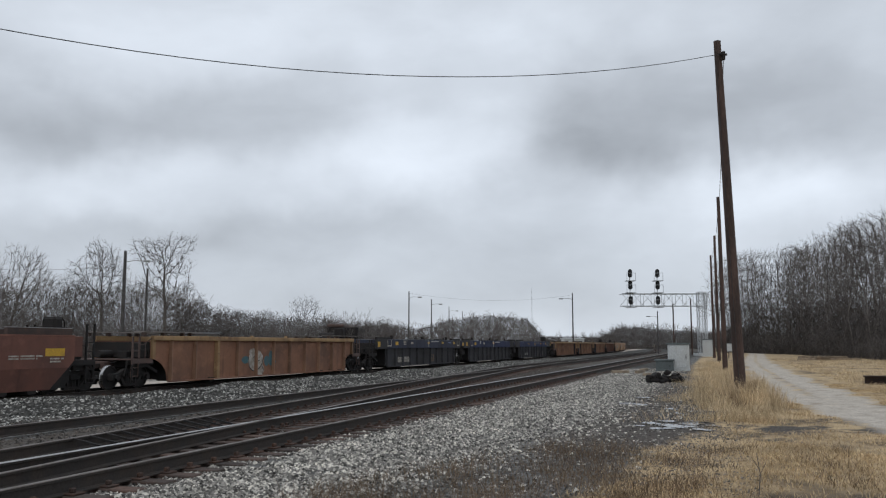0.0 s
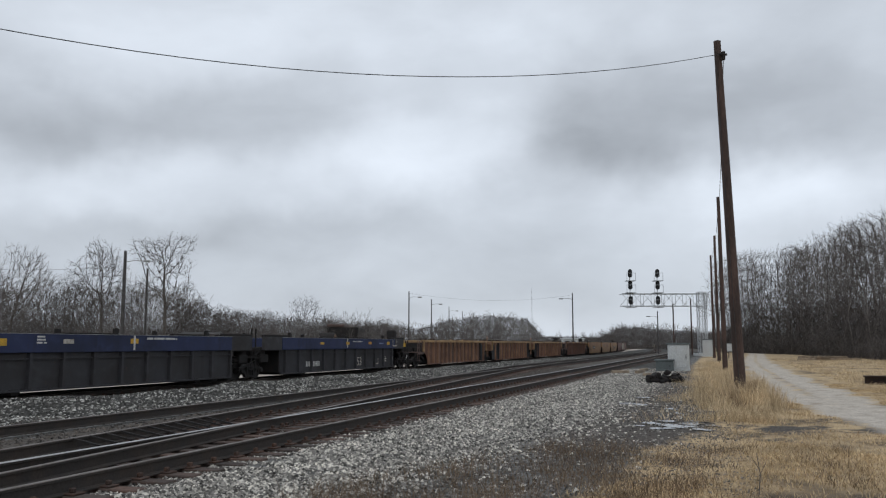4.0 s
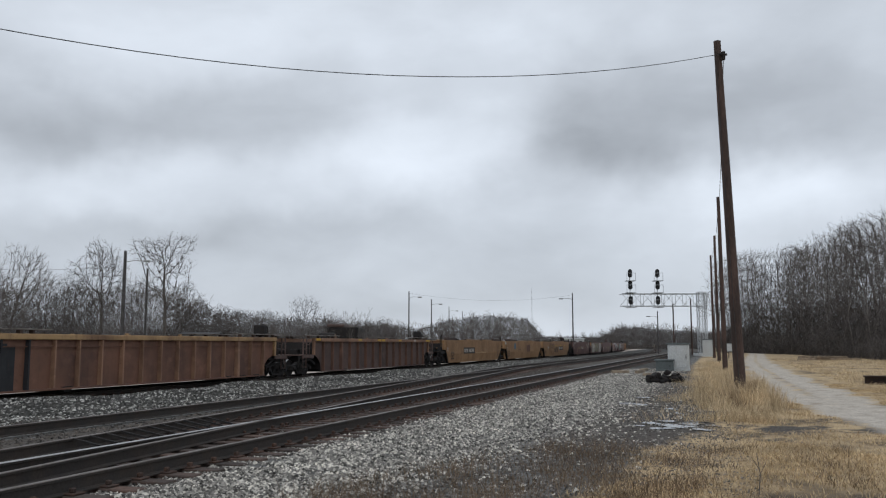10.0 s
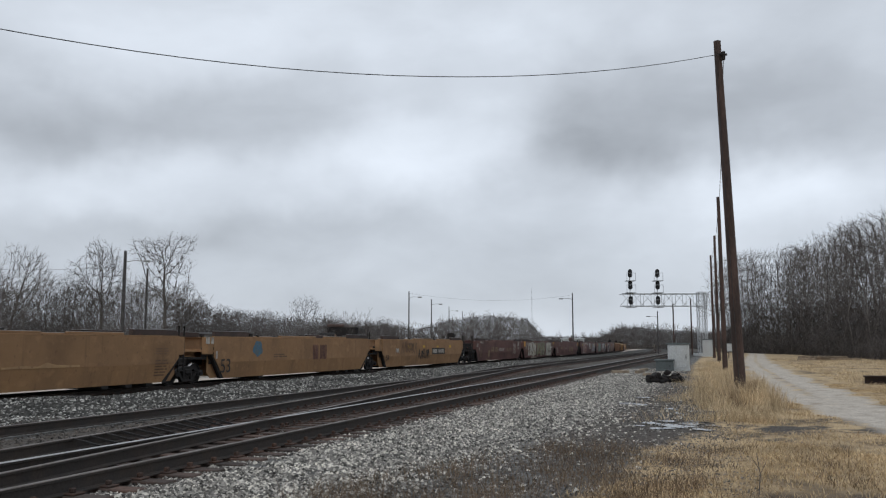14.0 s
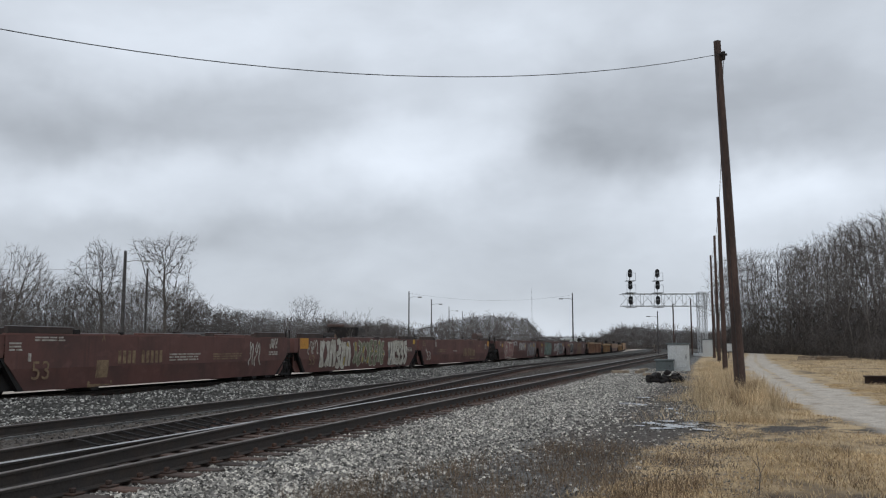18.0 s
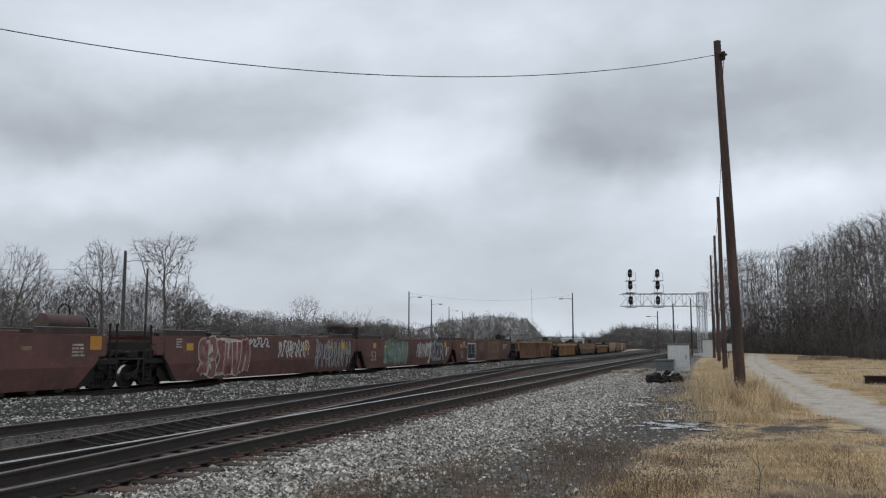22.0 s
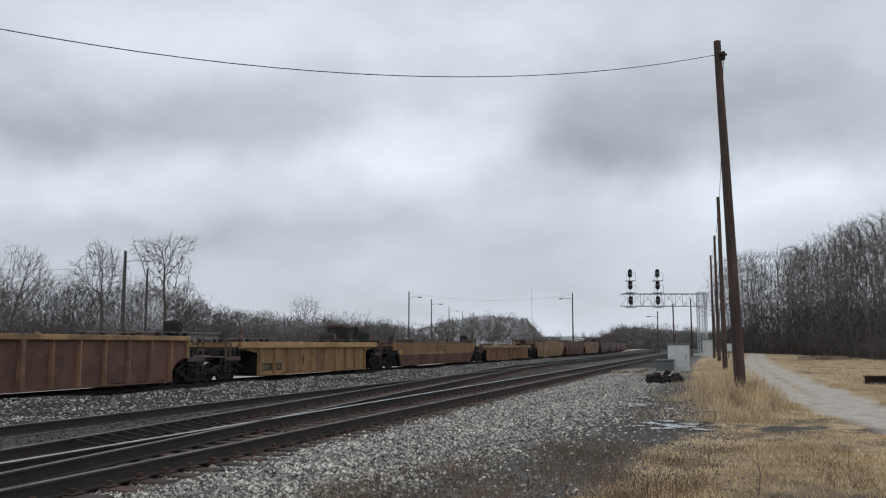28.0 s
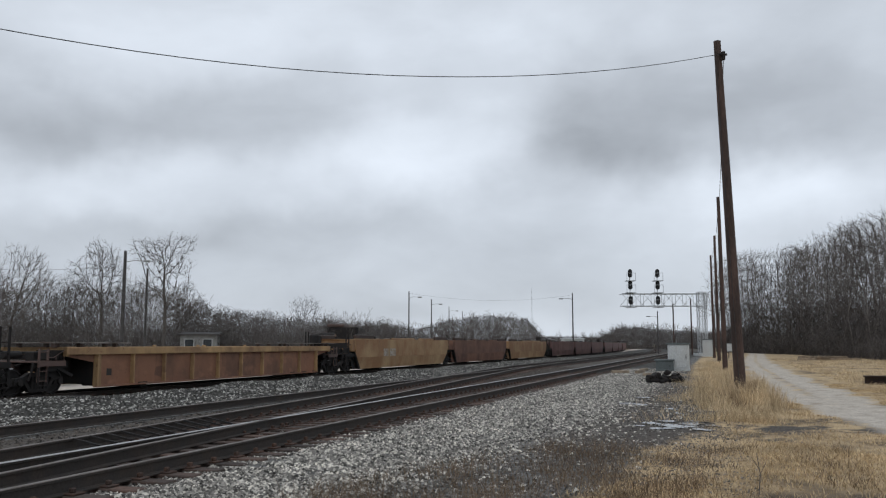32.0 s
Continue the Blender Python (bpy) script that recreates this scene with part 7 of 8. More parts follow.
# the wood on the other side of the lane
WOOD_Y, WOOD_E = (66, 78, 131, 155, 175), (18, 16.5, 11.5, 5.0, -2.0)
rows = []
for k in range(180):
    y = 66 + 112 * rng.uniform(0, 1) ** 0.75
    x = SLOPE * y + np.interp(y, WOOD_Y, WOOD_E) + rng.uniform(0, 1) ** 1.4 * 23
    crest = np.interp(784 + x / y * 1475, [1240, 1300, 1420, 1490, 1568, 1700], [470, 444, 434, 400, 370, 345])
    rows.append((x, y, top_height(y, crest + rng.uniform(-3, 1) ** 2 * 5), rng.choice((0, 1, 3, 1, 3, 4, 0, 2)), rng.uniform(0, 360), rng.uniform(1.0, 1.35)))
grove(rows, 130, "tall slender bare tree in a dense wood", "wood beside the lane", "dense leafless wood beside the lane")
rows = []
for k in range(90):
    y = rng.uniform(64, 175)
    rows.append((SLOPE * y + np.interp(y, WOOD_Y, WOOD_E) - 0.5 + rng.uniform(0, 9), y, rng.uniform(2.0, 5.0), rng.randrange(2), rng.uniform(0, 360), 1.3))
grove(rows, 80, "low bare bush at the edge of a wood", "wood beside the lane", "low leafless bushes at the edge of the wood", BUSH, "bush")
# far trees at the end of the line
rows = []
for k in range(320):
    dist, col = rng.uniform(280, 430), (rng.uniform(610, 1330) if k % 2 else rng.uniform(1030, 1340))
    rows.append((px(col, dist), dist, top_height(dist, np.interp(col, FAR_COLS, FAR_TOPS) + rng.uniform(-6, 20)), rng.randrange(3), rng.uniform(0, 360), rng.uniform(0.8, 1.2)))
grove(rows, 20, "distant bare tree at the end of the line", "far trees", "distant leafless wood at the end of the line", FAR)


# ---- sheds, parked cars and clutter beyond and beside the line ----
def gable_house(x, y, w, d, h, label, mat, turn=0.0, name="shed", roof="cab_grey", windows=2):
    z = ground_z(x, y)
    b = thing(name, label, "building", at=pose(x, y, z - 0.1, 0, 0, turn))
    wall = Shape()
    for x0, x1, y0, y1 in ((-w / 2, w / 2, -d / 2, -d / 2 + 0.12), (-w / 2, w / 2, d / 2 - 0.12, d / 2), (-w / 2, -w / 2 + 0.12, -d / 2 + 0.12, d / 2 - 0.12), (w / 2 - 0.12, w / 2, -d / 2 + 0.12, d / 2 - 0.12)):
        wall.box(x0, x1, y0, y1, 0, h)
    part("wall", wall, mat, b)
    rf = Shape()
    rf.add([(-w / 2 - 0.25, -d / 2 - 0.25, h), (w / 2 + 0.25, -d / 2 - 0.25, h), (w / 2 + 0.25, d / 2 + 0.25, h + 0.25), (-w / 2 - 0.25, d / 2 + 0.25, h + 0.25),
            (-w / 2 - 0.25, -d / 2 - 0.25, h + 0.16), (w / 2 + 0.25, -d / 2 - 0.25, h + 0.16), (w / 2 + 0.25, d / 2 + 0.25, h + 0.41), (-w / 2 - 0.25, d / 2 + 0.25, h + 0.41)],
           [(0, 3, 2, 1), (4, 5, 6, 7), (0, 1, 5, 4), (1, 2, 6, 5), (2, 3, 7, 6), (3, 0, 4, 7)])
    part("roof", rf, roof, b)
    for k in range(windows):
        cx = -w / 2 + w * (k + 0.5) / windows
        win = part("window", Shape().box(cx - 0.45, cx + 0.45, -d / 2 - 0.03, -d / 2, h - 1.35, h - 0.45), "glass_dark", b)
        fr = Shape()
        for x0, x1, z0, z1 in ((-0.52, 0.52, h - 0.45, h - 0.37), (-0.52, 0.52, h - 1.43, h - 1.35), (-0.52, -0.45, h - 1.35, h - 0.45), (0.45, 0.52, h - 1.35, h - 0.45)):
            fr.box(cx + x0, cx + x1, -d / 2 - 0.05, -d / 2 - 0.005, z0, z1)
        part("window_frame", fr, "cab_white", win)
    return b


gable_house(-27.2, 94.0, 3.9, 3.0, 3.2, "small pale flat-roofed shed with dark windows before the thicket", "shed_white", 8, roof="pole_grey")
gable_house(38.0, 246.0, 6.0, 5.0, 3.7, "distant white flat-roofed hut beside the line", "cab_white", 0, windows=3)


def parked_wagon(x, y, w, length, z0, z1, turn, label, drum=False):
    b = thing("parked_wagon", label, "freight car", at=pose(x, y, ground_z(x, y), 0, 0, turn))
    part("wagon_body", Shape().soft_box(-w / 2, w / 2, 0, length, z0, z1, 0.06), "steel_dark", b)
    part("wagon_roof", Shape().soft_box(-w / 2, w * 0.05, -0.05, length, z1, z1 + 0.35, 0.1), "p_dkbrown", b)
    part("underframe", Shape().soft_box(-w / 2 + 0.1, w / 2 - 0.1, -0.6, length + 0.4, z0 - 0.35, z0, 0.03), "steel_dark", b)
    for yy in (1.0, length - 1.0):
        part("wheelset", WHEELSET, "wheel", b, at=pose(0, yy, WHEEL_R, 0, 0, 90))
    if drum:
        part("drum", Shape().tube((-w / 2 - 0.55, -1.2, z0 + 1.15), (-w / 2 + 1.0, -1.2, z0 + 1.15), 0.95, n=20), "steel_dark", b, smooth=True)
        part("drum_head", Shape().tube((-w / 2 + 1.0, -1.2, z0 + 1.15), (-w / 2 + 1.12, -1.2, z0 + 1.15), 0.80, 0.7, n=20), "p_tanlow", b, smooth=True)
        part("drum_cradle", Shape().box(-w / 2 - 0.5, -w / 2 + 1.0, -2.0, -0.4, z0 - 0.35, z0 + 0.3), "steel_dark", b)
    return b


parked_wagon(-10.8, 90.0, 3.3, 8.0, 1.25, 3.95, 0, "dark parked work wagon with a big drum on its end", True)
parked_wagon(px(600, 118), 118.0, 5.2, 6.0, 1.1, 3.6, 0, "low dark parked wagon behind the train")


def radio_mast():
    m = thing("radio_mast", "very thin distant radio mast", "mast", at=pose(px(941, 620), 620, -0.3))
    sh = Shape()
    lattice(sh, (0, 0, 0), (0, 0, 44), 0.35, 22, 0.016)
    part("mast_lattice", sh, "galv", m)


radio_mast()
wood_pole(36.1, 131.0, 8.0, r=0.15, label="short dark wooden pole beside the line")
wood_pole(38.9, 131.0, 8.8, r=0.15, label="short dark wooden pole beside the line")
span_wire((P1[0] - 0.1, P1[1] + 0.15, 10.9), (18.0, 53.7, 10.6), 0.5, 0.012, label="thin wire between the poles beside the lane")
span_wire((18.0, 53.9, 10.6), (25.6, 77.9, 11.2), 0.5, 0.014, label="thin wire between the poles beside the lane")
span_wire((25.6, 78.1, 11.2), (32.3, 99.9, 11.8), 0.5, 0.016, label="thin wire between the poles beside the lane")
span_wire((-5.35, 131.0, 9.6), (20.5, 132.0, 9.4), 1.0, 0.009, label="thin wire between two yard lamps")
span_wire((-27.6, 72.0, 8.3), (-52.0, 76.0, 9.2), 0.5, 0.010, label="thin wire from a yard lamp")


def scrap_heap(x, y, seed, n, spread, label, mat="rusty", name="scrap_heap"):
    """A heap of dark lumps and offcuts."""
    rng_h = random.Random(seed)
    b = thing(name, label, "debris", at=pose(x, y, ground_z(x, y)))
    for k in range(n):
        sh = Shape()
        r = rng_h.uniform(0.05, 0.13)
        sh.soft_box(-r * rng_h.uniform(1.0, 2.4), r * rng_h.uniform(0.8, 1.4), -r, r, -r * 0.8, r * 0.8, r * 0.45)
        a = rng_h.uniform(0, math.tau)
        q = rng_h.uniform(0, 1) ** 0.7
        part("lump", sh, mat, b, at=pose(math.cos(a) * q * spread, math.sin(a) * q * spread * 0.4, 0.06 + rng_h.uniform(0, 0.46) * (1 - q * 0.7), rng_h.uniform(-30, 30), rng_h.uniform(-30, 30), rng_h.uniform(0, 180)))
    return b


scrap_heap(8.9, 35.3, 3, 15, 0.42, "low heap of dark scrap beside the cabinet", "steel_dark")
scrap_heap(9.65, 35.7, 4, 20, 0.52, "heap of dark scrap and broken ties beside the cabinet", "steel_dark")


def timber_at(x, y, length, turn, w=0.22, mat="timber", label="loose grey weathered timber lying on the ground", name="timber", up=0.0):
    ob = part(name, Shape().soft_box(-length / 2, length / 2, -w / 2, w / 2, -0.04, w * 0.75, 0.02), mat, at=pose(x, y, ground_z(x, y) + up, 0, 0, turn))
    return tagged(ob, label, "timber", "loose timbers")


timber_at(9.9, 47.0, 1.0, 10, label="loose pale timber lying on the ballast")
timber_at(11.0, 47.0, 1.5, 62, label="weathered timber lying beside the track")
timber_at(10.6, 43.0, 0.8, -8)
timber_at(12.2, 51.0, 1.8, 68, label="weathered timber lying beside the track")
for k in range(7):
    timber_at(37.2 + 0.5 * k, 84.0 + 1.1 * (k % 3), 3.6 - 0.25 * (k % 4), 4 - 5 * (k % 3), 0.28, "timber", "old timber in a low stack on dry grass", up=0.22 * (k % 2))
beam = part("steel_beam", Shape().soft_box(-1.6, 1.6, -0.2, 0.2, 0.0, 0.06, 0.01).soft_box(-1.6, 1.6, -0.2, 0.2, 0.30, 0.36, 0.01).box(-1.6, 1.6, -0.03, 0.03, 0.06, 0.30), "rusty",
            at=pose(18.6, 33.8, ground_z(18.6, 33.8), 0, 0, -6))
tagged(beam, "rusty brown steel beam lying on dry grass", "beam")


def puddle(x, y, rx, ry, seed, label="shallow puddle that mirrors the pale sky", up=0.0):
    rng_p = random.Random(seed)
    ph = [rng_p.uniform(0, 6.28) for _ in range(4)]
    pts = []
    for a in np.linspace(0, math.tau, 41)[:-1]:
        k = 1 + 0.24 * math.sin(2 * a + ph[0]) + 0.14 * math.sin(3 * a + ph[1]) + 0.09 * math.sin(7 * a + ph[2]) + 0.05 * math.sin(12 * a + ph[3])
        pts.append((rx * k * math.cos(a), ry * k * math.sin(a)))
    sh = Shape()
    sh.v = [(u, v, 0.0) for u, v in pts]
    sh.f, sh.mi = [tuple(range(len(pts)))], [0]
    ob = part("puddle", sh, "water", at=pose(x, y, ground_z(x, y) + 0.016 + up))
    tagged(ob, label, "puddle", "puddles on the dirt")


for k, (dx, dy, a, b) in enumerate(((0, 0, 0.34, 0.34), (0.42, 0.4, 0.22, 0.26), (-0.42, -0.45, 0.22, 0.20), (0.28, -0.62, 0.16, 0.20), (-0.34, 0.55, 0.20, 0.22), (0.74, 0.05, 0.14, 0.18), (-0.75, 0.05, 0.12, 0.15), (0.05, 0.95, 0.22, 0.16))):
    puddle(4.58 + dx, 16.6 + dy, a, b, 30 + k, up=0.001 * k)
puddle(5.3, 17.6, 0.14, 0.3, 3)
puddle(5.0, 22.8, 0.22, 0.45, 4)
puddle(5.25, 22.4, 0.16, 0.25, 14)
puddle(5.65, 21.0, 0.16, 0.25, 5)
puddle(5.5, 19.8, 0.1, 0.2, 6)
puddle(6.35, 19.4, 0.16, 0.10, 7)
puddle(6.05, 25.4, 0.2, 0.2, 8)
puddle(-0.25, 10.4, 0.26, 0.05, 9)
puddle(0.05, 10.9, 0.18, 0.05, 10)


# ---- loose stuff: ballast stones, dry grass, undergrowth ----
def scatter_stones(name, label, pick, count, size, seed, mat):
    """Angular stones, each an uneven eight-faced lump, where pick() puts them."""
    r = np.random.default_rng(seed)
    x, y = pick(r, count)
    n = len(x)
    z = ground_height(x, y)
    rad = r.uniform(size[0], size[1], n)
    base = np.array([(1, 0, 0), (-1, 0, 0), (0, 1, 0), (0, -1, 0), (0, 0, 1)], float)
    v = base[None] * r.uniform(0.6, 1.25, (n, 5, 1)) * rad[:, None, None]
    v += r.normal(0, 0.22, (n, 5, 3)) * rad[:, None, None]
    a, b = r.uniform(0, 6.28, n), r.uniform(-0.6, 0.6, n)
    ca, sa, cb, sb = np.cos(a), np.sin(a), np.cos(b), np.sin(b)
    vx, vz = v[..., 0] * cb[:, None] + v[..., 2] * sb[:, None], -v[..., 0] * sb[:, None] + v[..., 2] * cb[:, None]
    vy = v[..., 1]
    v = np.stack([vx * ca[:, None] - vy * sa[:, None], vx * sa[:, None] + vy * ca[:, None], vz * 0.8], -1)
    v += np.stack([x, y, z + rad * 0.12], -1)[:, None, :]
    f = np.array([(0, 2, 4), (2, 1, 4), (1, 3, 4), (3, 0, 4)])     # the buried half is left off
    faces = (np.arange(n)[:, None, None] * 5 + f[None]).reshape(-1, 3)
    ob = new(name, cloud_mesh(name, v.reshape(-1, 3), faces, [mat]))
    tagged(ob, label, "gravel", kind="stuff")


STONE = island_material("stone", (0.018, 0.016, 0.014), (0.82, 0.77, 0.68), 0.85, (0.31, 0.292, 0.262))
STONE_BANK = island_material("stone_bank", (0.012, 0.012, 0.010), (0.58, 0.565, 0.52), 0.85, (0.115, 0.110, 0.100))
STONE_BED = island_material("stone_bed", (0.016, 0.014, 0.012), (0.165, 0.14, 0.12))
STONE_DARK = island_material("stone_dark", (0.028, 0.024, 0.021), (0.27, 0.245, 0.225), 0.9)


def patchy(x, y, k=1.0):
    return 0.5 + 0.5 * np.sin(x * 1.7 * k + 1.3 * np.sin(y * 0.9 * k)) * np.sin(y * 1.1 * k + 0.8 + 1.1 * np.sin(x * 0.6 * k))


def from_line(s, d):
    return s * SIN - d * COS, s * COS + d * SIN


def near_shoulder(r, n):
    """Between the near rail and the grass, thinning out with distance."""
    y = 7.0 + 48.0 * r.uniform(0, 1, n) ** 1.7
    e = -6.9 + 6.6 * r.uniform(0, 1, n)
    edge = np.interp(y, GRASS_EDGE_Y, GRASS_EDGE_E)
    dirt = np.clip((e + np.interp(y, [8, 14, 18], [4.7, 4.0, 3.5]) + r.normal(0, 0.4, n)) / 1.1, 0, 1)
    keep = (e < edge + r.normal(-0.2, 0.5, n)) & (r.uniform(0, 1, n) > 0.94 * dirt)
    x = e + SLOPE * y
    keep &= (x > -0.62 * y) & (x < 0.62 * y)
    s = y * COS + x * SIN
    d = -e * COS
    on_tie = np.abs(np.mod(s + 1.0 + 0.26, 0.52) - 0.26) < 0.125
    keep &= ~((d > 5.95 + 0.25 * np.sin(s * 1.7)) & on_tie) & (d < 6.5)
    return x[keep], y[keep]


def between_rails(r, n, d0=5.9, d1=9.2):
    s = 2.0 + 58.0 * r.uniform(0, 1, n) ** 1.5
    d = r.uniform(d0, d1, n)
    on_rail = np.zeros(n, bool)
    for c in (D_B - 0.7525, D_B + 0.7525, 11.84):
        on_rail |= np.abs(d - c) < 0.14
    td = np.array([turnout_d(q) for q in s])
    on_rail |= (np.abs(d - td + 0.7525) < 0.14) | (np.abs(d - td - 0.7525) < 0.14)
    on_tie = (np.abs(np.mod(s + 1.0 + 0.26, 0.52) - 0.26) < 0.13) & (d < 8.8) & (r.uniform(0, 1, n) < 0.92)
    keep = ~on_rail & ~on_tie
    ladder = (s > 9.5) & (s < 15) & (d > 8.3) & (d < 9.7)
    keep &= ~ladder
    keep &= ~((d > 8.2) & (d < 11.6) & (s < 13) & (r.uniform(0, 1, n) < 0.12))
    return from_line(s[keep], d[keep])


def berm(r, n):
    s = 4.0 + 90.0 * r.uniform(0, 1, n) ** 1.4
    d = r.uniform(12.1, 20.4, n)
    return from_line(s, d)


scatter_stones("ballast_shoulder", "loose angular grey ballast stones on the track shoulder", near_shoulder, 190000, (0.014, 0.040), 1, STONE)
scatter_stones("ballast_between_rails", "loose angular grey ballast stones between the rails", between_rails, 20000, (0.018, 0.042), 2, STONE_DARK)
def dirt_gravel(r, n):
    """Fine gravel on the trodden dirt between ballast and grass."""
    y = 9.0 + 34.0 * r.uniform(0, 1, n) ** 1.5
    e = r.uniform(-3.8, 0.4, n)
    x = e + SLOPE * y
    g, road, dirt = ground_kind(x, y)
    keep = (r.uniform(0, 1, n) < dirt + 0.1) & (patchy(x, y, 1.6) > r.uniform(0, 0.8, n))
    return x[keep], y[keep]


scatter_stones("dirt_gravel", "fine dark gravel on trodden wet dirt", dirt_gravel, 60000, (0.007, 0.022), 5, STONE_DARK)
scatter_stones("ballast_bed", "dark oily ballast between the old rails", lambda r, n: between_rails(r, n, 9.2, 14.2), 26000, (0.018, 0.042), 4, STONE_BED)
scatter_stones("ballast_bank", "bank of loose grey ballast stones before the train", berm, 90000, (0.022, 0.058), 3, STONE_BANK)


def scatter_blades(name, label, category, x, y, height, width, lean, seed, mat, lift=0.0):
    """Thin bent blades or stalks, two faces each."""
    r = np.random.default_rng(seed)
    n = len(x)
    z = ground_height(x, y) - 0.01 + lift
    a = r.uniform(0, 6.28, n)
    b = r.uniform(0, 6.28, n)
    h = height * r.uniform(0.45, 1.2, n)
    wd = width * r.uniform(0.6, 1.4, n)
    dx, dy = np.cos(a), np.sin(a)
    lx, ly = np.cos(b) * lean * h * r.uniform(0.2, 1.3, n), np.sin(b) * lean * h * r.uniform(0.2, 1.3, n)
    p = np.zeros((n, 5, 3))
    for k, (t, w) in enumerate(((0, 1), (0, -1), (0.55, 0.7), (0.55, -0.7), (1.0, 0))):
        bend = t ** 1.8
        p[:, k, 0] = x + dx * wd * w / 2 + lx * bend
        p[:, k, 1] = y + dy * wd * w / 2 + ly * bend
        p[:, k, 2] = z + h * t * np.where(lean > 0.6, 1 - 0.25 * t, 1)
    f = np.array([(0, 1, 3), (0, 3, 2), (2, 3, 4)])
    faces = (np.arange(n)[:, None, None] * 5 + f[None]).reshape(-1, 3)
    ob = new(name, cloud_mesh(name, p.reshape(-1, 3), faces, [mat]))
    tagged(ob, label, category, kind="stuff")


STRAW = island_material("straw", (0.28, 0.19, 0.10), (0.78, 0.60, 0.36))
STRAW_PALE = island_material("straw_pale", (0.29, 0.205, 0.11), (0.82, 0.65, 0.42))
STALK = island_material("stalk", (0.065, 0.042, 0.027), (0.26, 0.18, 0.11))


def short_grass(r, n, y0, y1):
    y = y0 + (y1 - y0) * r.uniform(0, 1, n) ** 1.5
    e = r.uniform(-2.6, 9.0, n)
    x = e + SLOPE * y
    g, road, dirt = ground_kind(x, y)
    keep = (r.uniform(0, 1, n) < g * np.clip(1.5 * patchy(x, y) - 0.1, 0.16, 1)) & (road < 0.4) & (r.uniform(0, 1, n) > dirt * 1.2) & (np.abs(x) < 0.60 * y)
    return x[keep], y[keep]


r = np.random.default_rng(21)
gx, gy = short_grass(r, 340000, 6.5, 34.0)
scatter_blades("dry_grass", "short dry straw-coloured grass on the ground", "grass", gx, gy, 0.085, 0.009, 0.9, 31, STRAW)
# tall tufts along the pole line
n = 60000
ty = 17.5 + 58.0 * r.uniform(0, 1, n) ** 1.5
te = r.normal(0.1, 0.75, n) + 0.35 * np.sin(ty * 0.7) - 0.012 * (ty - 20)
tx = te + SLOPE * ty
keep = (patchy(tx, ty, 1.9) > r.uniform(0.2, 0.9, n)) & (te < 1.9)
scatter_blades("tall_grass", "tall dry straw grass in tufts along the pole line", "grass", tx[keep], ty[keep], 0.27 * r.uniform(0.4, 1.5, keep.sum()), 0.007, 0.85, 32, STRAW_PALE)
# grass field beyond the lane
n = 40000
fy = 24 + 70.0 * r.uniform(0, 1, n) ** 1.4
fe = r.uniform(5.0, 17.0, n)
fx = fe + SLOPE * fy
keep = (patchy(fx, fy, 0.5) > r.uniform(0.1, 1.0, n)) & (fx < 0.58 * fy)
scatter_blades("field_grass", "dry straw grass on the field beyond the lane", "grass", fx[keep], fy[keep], 0.16, 0.02, 0.6, 33, STRAW_PALE)
# brown weed stalks in the foreground
n = 36000
wy = 7.2 + 6.0 * r.uniform(0, 1, n) ** 1.3
we = r.uniform(-5.4, 1.8, n)
wx = we + SLOPE * wy
keep = (patchy(wx, wy, 1.9) > r.uniform(0.0, 0.85, n) + 0.55 * np.clip((we + 1.2) / 1.5, 0, 1)) & (np.abs(wx) < 0.6 * wy) & (we > np.interp(wy, [7, 9, 13], [-5.2, -4.6, -2.9]))
scatter_blades("weed_stalks", "thin brown dead weed stalks in the foreground", "weeds", wx[keep], wy[keep], 0.29 * r.uniform(0.3, 1.4, keep.sum()), 0.0045, 0.75, 34, STALK)
for cx, cy, hh in ((1.72, 13.6, 0.62), (5.6, 9.9, 0.5), (3.4, 9.2, 0.45), (5.0, 24.0, 0.5)):
    tagged(part("dead_weed", Shape().path_tube([(0, 0, -0.02), (0.02, 0, hh * 0.5), (-0.01, 0, hh)], [0.007, 0.005, 0.003], 5)
                .path_tube([(0.01, 0, hh * 0.45), (0.09, 0.02, hh * 0.75)], [0.004, 0.003], 4).path_tube([(0.015, 0, hh * 0.6), (-0.07, 0, hh * 0.9)], [0.004, 0.003], 4),
                "twig", at=pose(cx, cy, ground_z(cx, cy))), "single thin dead weed standing on the gravel", "weed")
# dark weeds at the foot of the near pole
n = 420
scatter_blades("pole_weeds", "dark dead weeds round the foot of the pole", "weeds", P1[0] + r.normal(0.0, 0.2, n), P1[1] - 0.4 + r.normal(0, 0.12, n), 0.5, 0.012, 0.5, 35, STALK)

# pale tall tufts at the foot of the pole, and a few brown clumps
qx, qy, qh, qs = [], [], [], []
for k in range(46):
    cy = r.uniform(20.5, 34.0)
    ce = r.uniform(0.35, 1.6) if k % 3 else r.uniform(-0.9, 0.3)
    m = 70
    qx.append(ce + SLOPE * cy + r.normal(0, 0.10, m)), qy.append(cy + r.normal(0, 0.10, m)), qh.append(np.full(m, r.uniform(0.35, 0.75)))
scatter_blades("tall_tufts", "pale tall tufts of dry grass round the pole", "grass", np.concatenate(qx), np.concatenate(qy), np.concatenate(qh), 0.008, 0.55, 39, STRAW_PALE)
qx, qy, qh = [], [], []
for cx, cy, hh in ((10.1, 29.5, 0.7), (7.4, 21.4, 0.3), (8.2, 24.0, 0.35)):
    m = 160
    qx.append(cx + r.normal(0, 0.16, m)), qy.append(cy + r.normal(0, 0.12, m)), qh.append(np.full(m, hh))
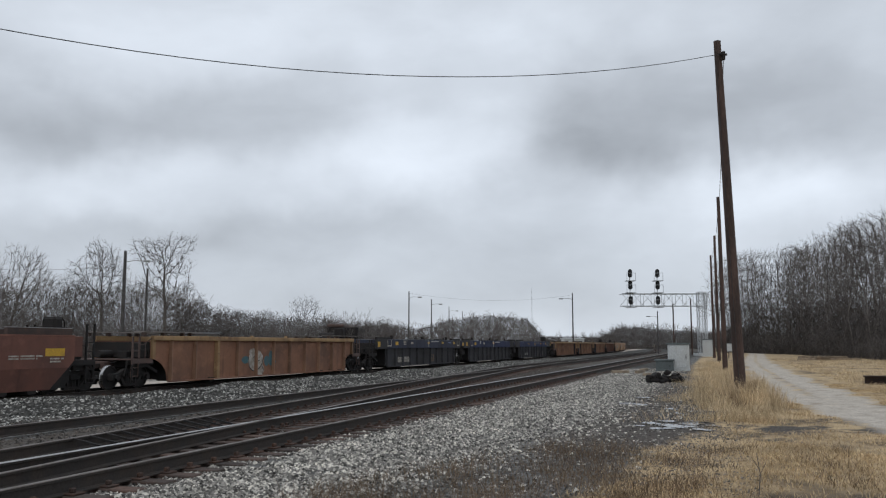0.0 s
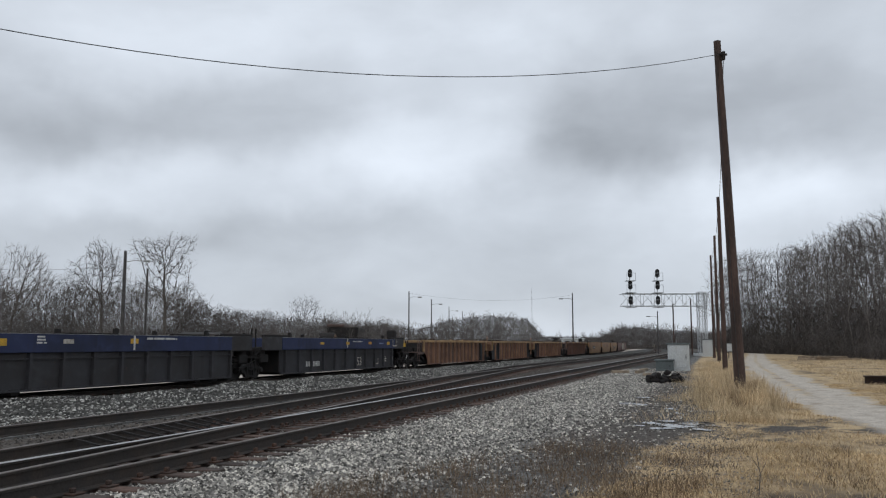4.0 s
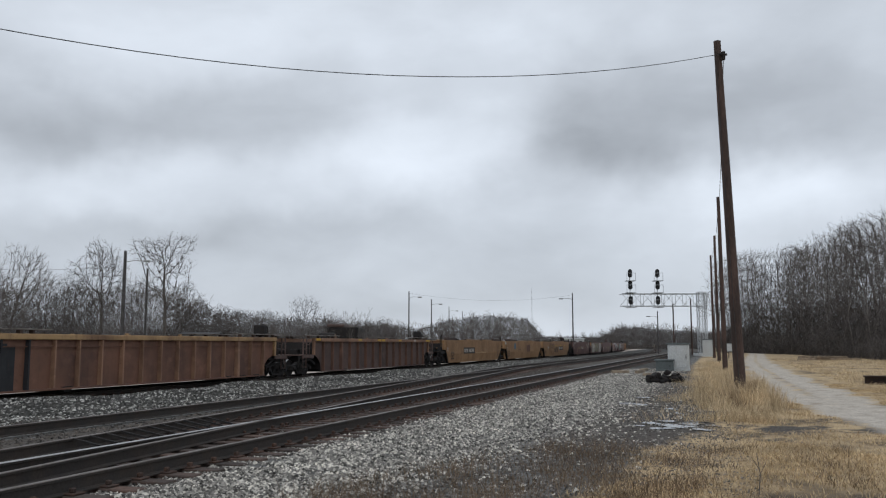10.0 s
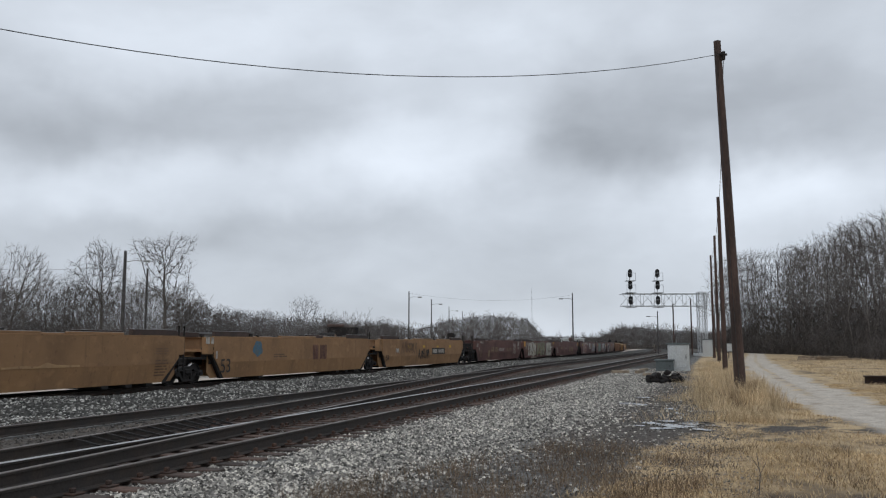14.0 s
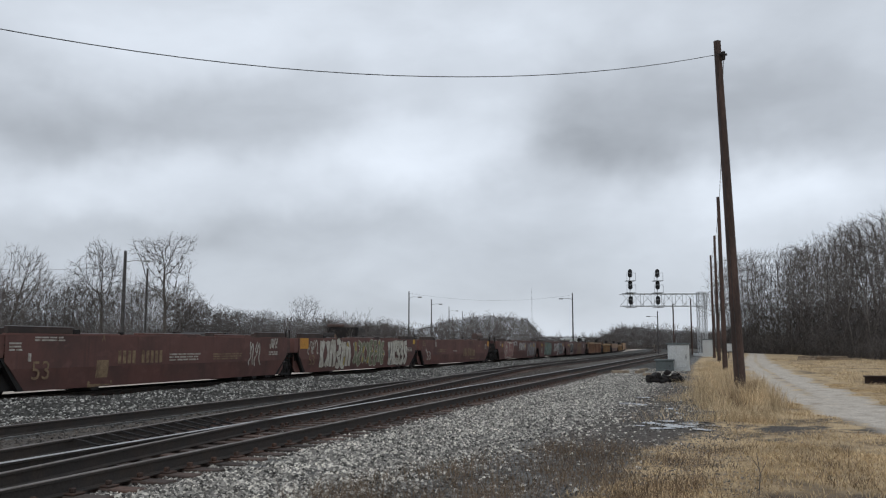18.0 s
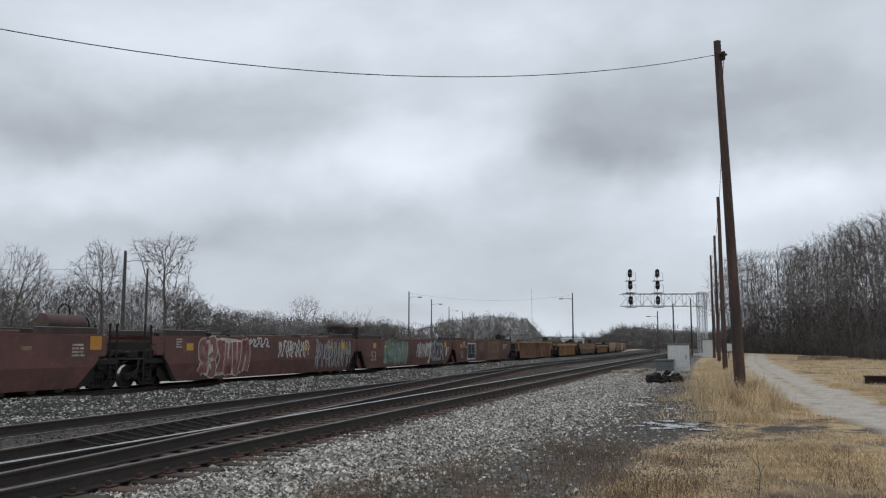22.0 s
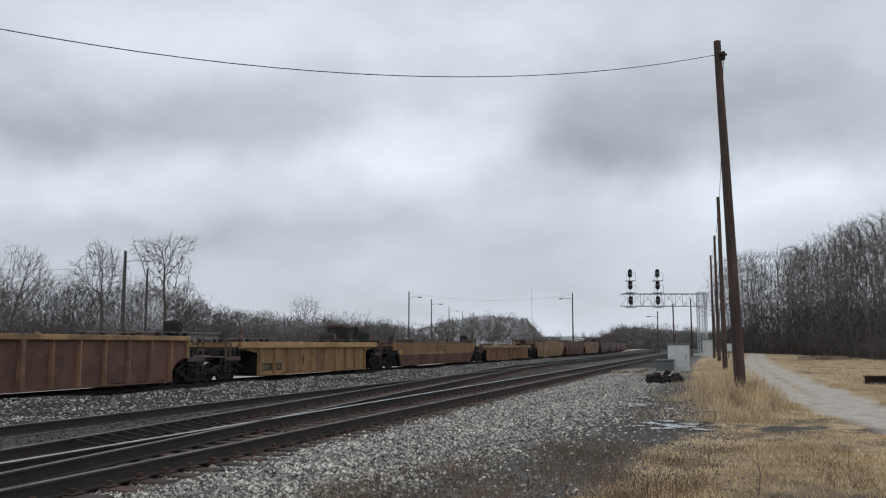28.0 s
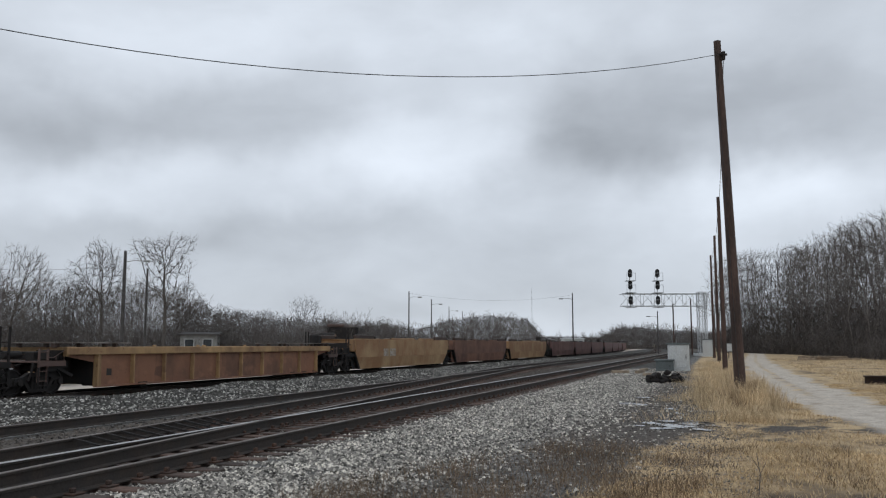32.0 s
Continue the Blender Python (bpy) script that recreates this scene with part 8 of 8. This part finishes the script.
scatter_blades("brown_weeds", "brown dead weed clumps in the grass", "weeds", np.concatenate(qx), np.concatenate(qy), np.concatenate(qh), 0.009, 0.5, 40, STALK)

# undergrowth that fills the woods
def scatter_twigs(name, label, x, y, tall, length, width, seed, mat, foot=1.4):
    """Short crossing twigs strewn through a thicket, thinning towards its top."""
    r = np.random.default_rng(seed)
    n = len(x)
    z = ground_height(x, y) + tall * r.uniform(0, 1, n) ** foot
    d = r.normal(0, 1, (n, 3))
    d[:, 2] = np.abs(d[:, 2]) + 0.5
    d /= np.linalg.norm(d, axis=1)[:, None]
    d *= (length * r.uniform(0.5, 1.5, n))[:, None]
    s = r.normal(0, 1, (n, 3))
    s = np.cross(d, s)
    s *= (width * r.uniform(0.5, 1.3, n) / (np.linalg.norm(s, axis=1) + 1e-9))[:, None]
    p = np.stack([x, y, z], 1) - d * 0.5
    v = np.stack([p - s, p + s, p + d + s * 0.4, p + d - s * 0.4], 1).reshape(-1, 3)
    ob = new(name, cloud_mesh(name, v, np.arange(n)[:, None] * 4 + np.arange(4)[None], [mat]))
    tagged(ob, label, "undergrowth", kind="stuff")


BRUSH = island_material("brush", (0.036, 0.031, 0.029), (0.120, 0.106, 0.098))
n = 100000
uy = 64 + 108 * r.uniform(0, 1, n) ** 0.75
ue = np.interp(uy, [66, 78, 131, 155, 175], [17.5, 16.0, 11.0, 4.5, -2.5]) + 26 * r.uniform(0, 1, n) ** 1.5
scatter_twigs("undergrowth_wood", "dense leafless undergrowth in the wood beside the lane", ue + SLOPE * uy, uy, (5.6 + 0.03 * (uy - 64)) * (1 + 0.15 * np.sin(uy * 0.31 + ue * 0.5)), 0.9, 0.024, 36, BRUSH, 1.5)
n = 85000
uy = r.uniform(92, 155, n)
col = r.uniform(-140, 700, n)
row = np.interp(col, [-120, 290, 345, 420, 700], [505, 508, 536, 552, 574]) + 5 * np.sin(col * 0.031 + uy * 0.1) + 4 * np.sin(col * 0.083)
scatter_twigs("undergrowth_thicket", "dense leafless undergrowth in the thicket behind the tracks", (col - 784) / 1475 * uy, uy, 1.6 + (610 - row) / 1475 * uy, 0.9, 0.024, 37, BRUSH, 2.2)
n = 60000
uy = r.uniform(290, 430, n)
col = r.uniform(590, 1340, n)
row = np.interp(col, FAR_COLS, FAR_TOPS) + 6
scatter_twigs("undergrowth_far", "distant leafless thicket at the end of the line", (col - 784) / 1475 * uy, uy, 1.6 + (610 - row) / 1475 * uy, 1.4, 0.055, 38, BRUSH, 1.3)


# ---- what moves: every car along the line, and its wheels ----
def motions():
    for car, mid, half in BUILT:
        walk(car, [(float(t), car_pose(mid, half, t)) for t in range(0, 33, 2)])
    turn = SPEED / WHEEL_R / FPS
    for w, x, when in WHEELS:
        f0, f1 = max(0, int((when - 6.0) * FPS)), min(960, int((when - 1.9) * FPS))
        if f1 <= f0:
            continue
        rows = [(0.0, 0.0)] if f0 > 0 else []
        rows += [(f / FPS, -turn * (f - f0)) for f in range(f0, f1 + 1)]
        if f1 < 960:
            rows.append((32.0, rows[-1][1]))
        walk(w, [(t, Matrix.Translation((x, 0, WHEEL_R)) @ Matrix.Rotation(a, 4, "Y")) for t, a in rows])


build_train()
motions()
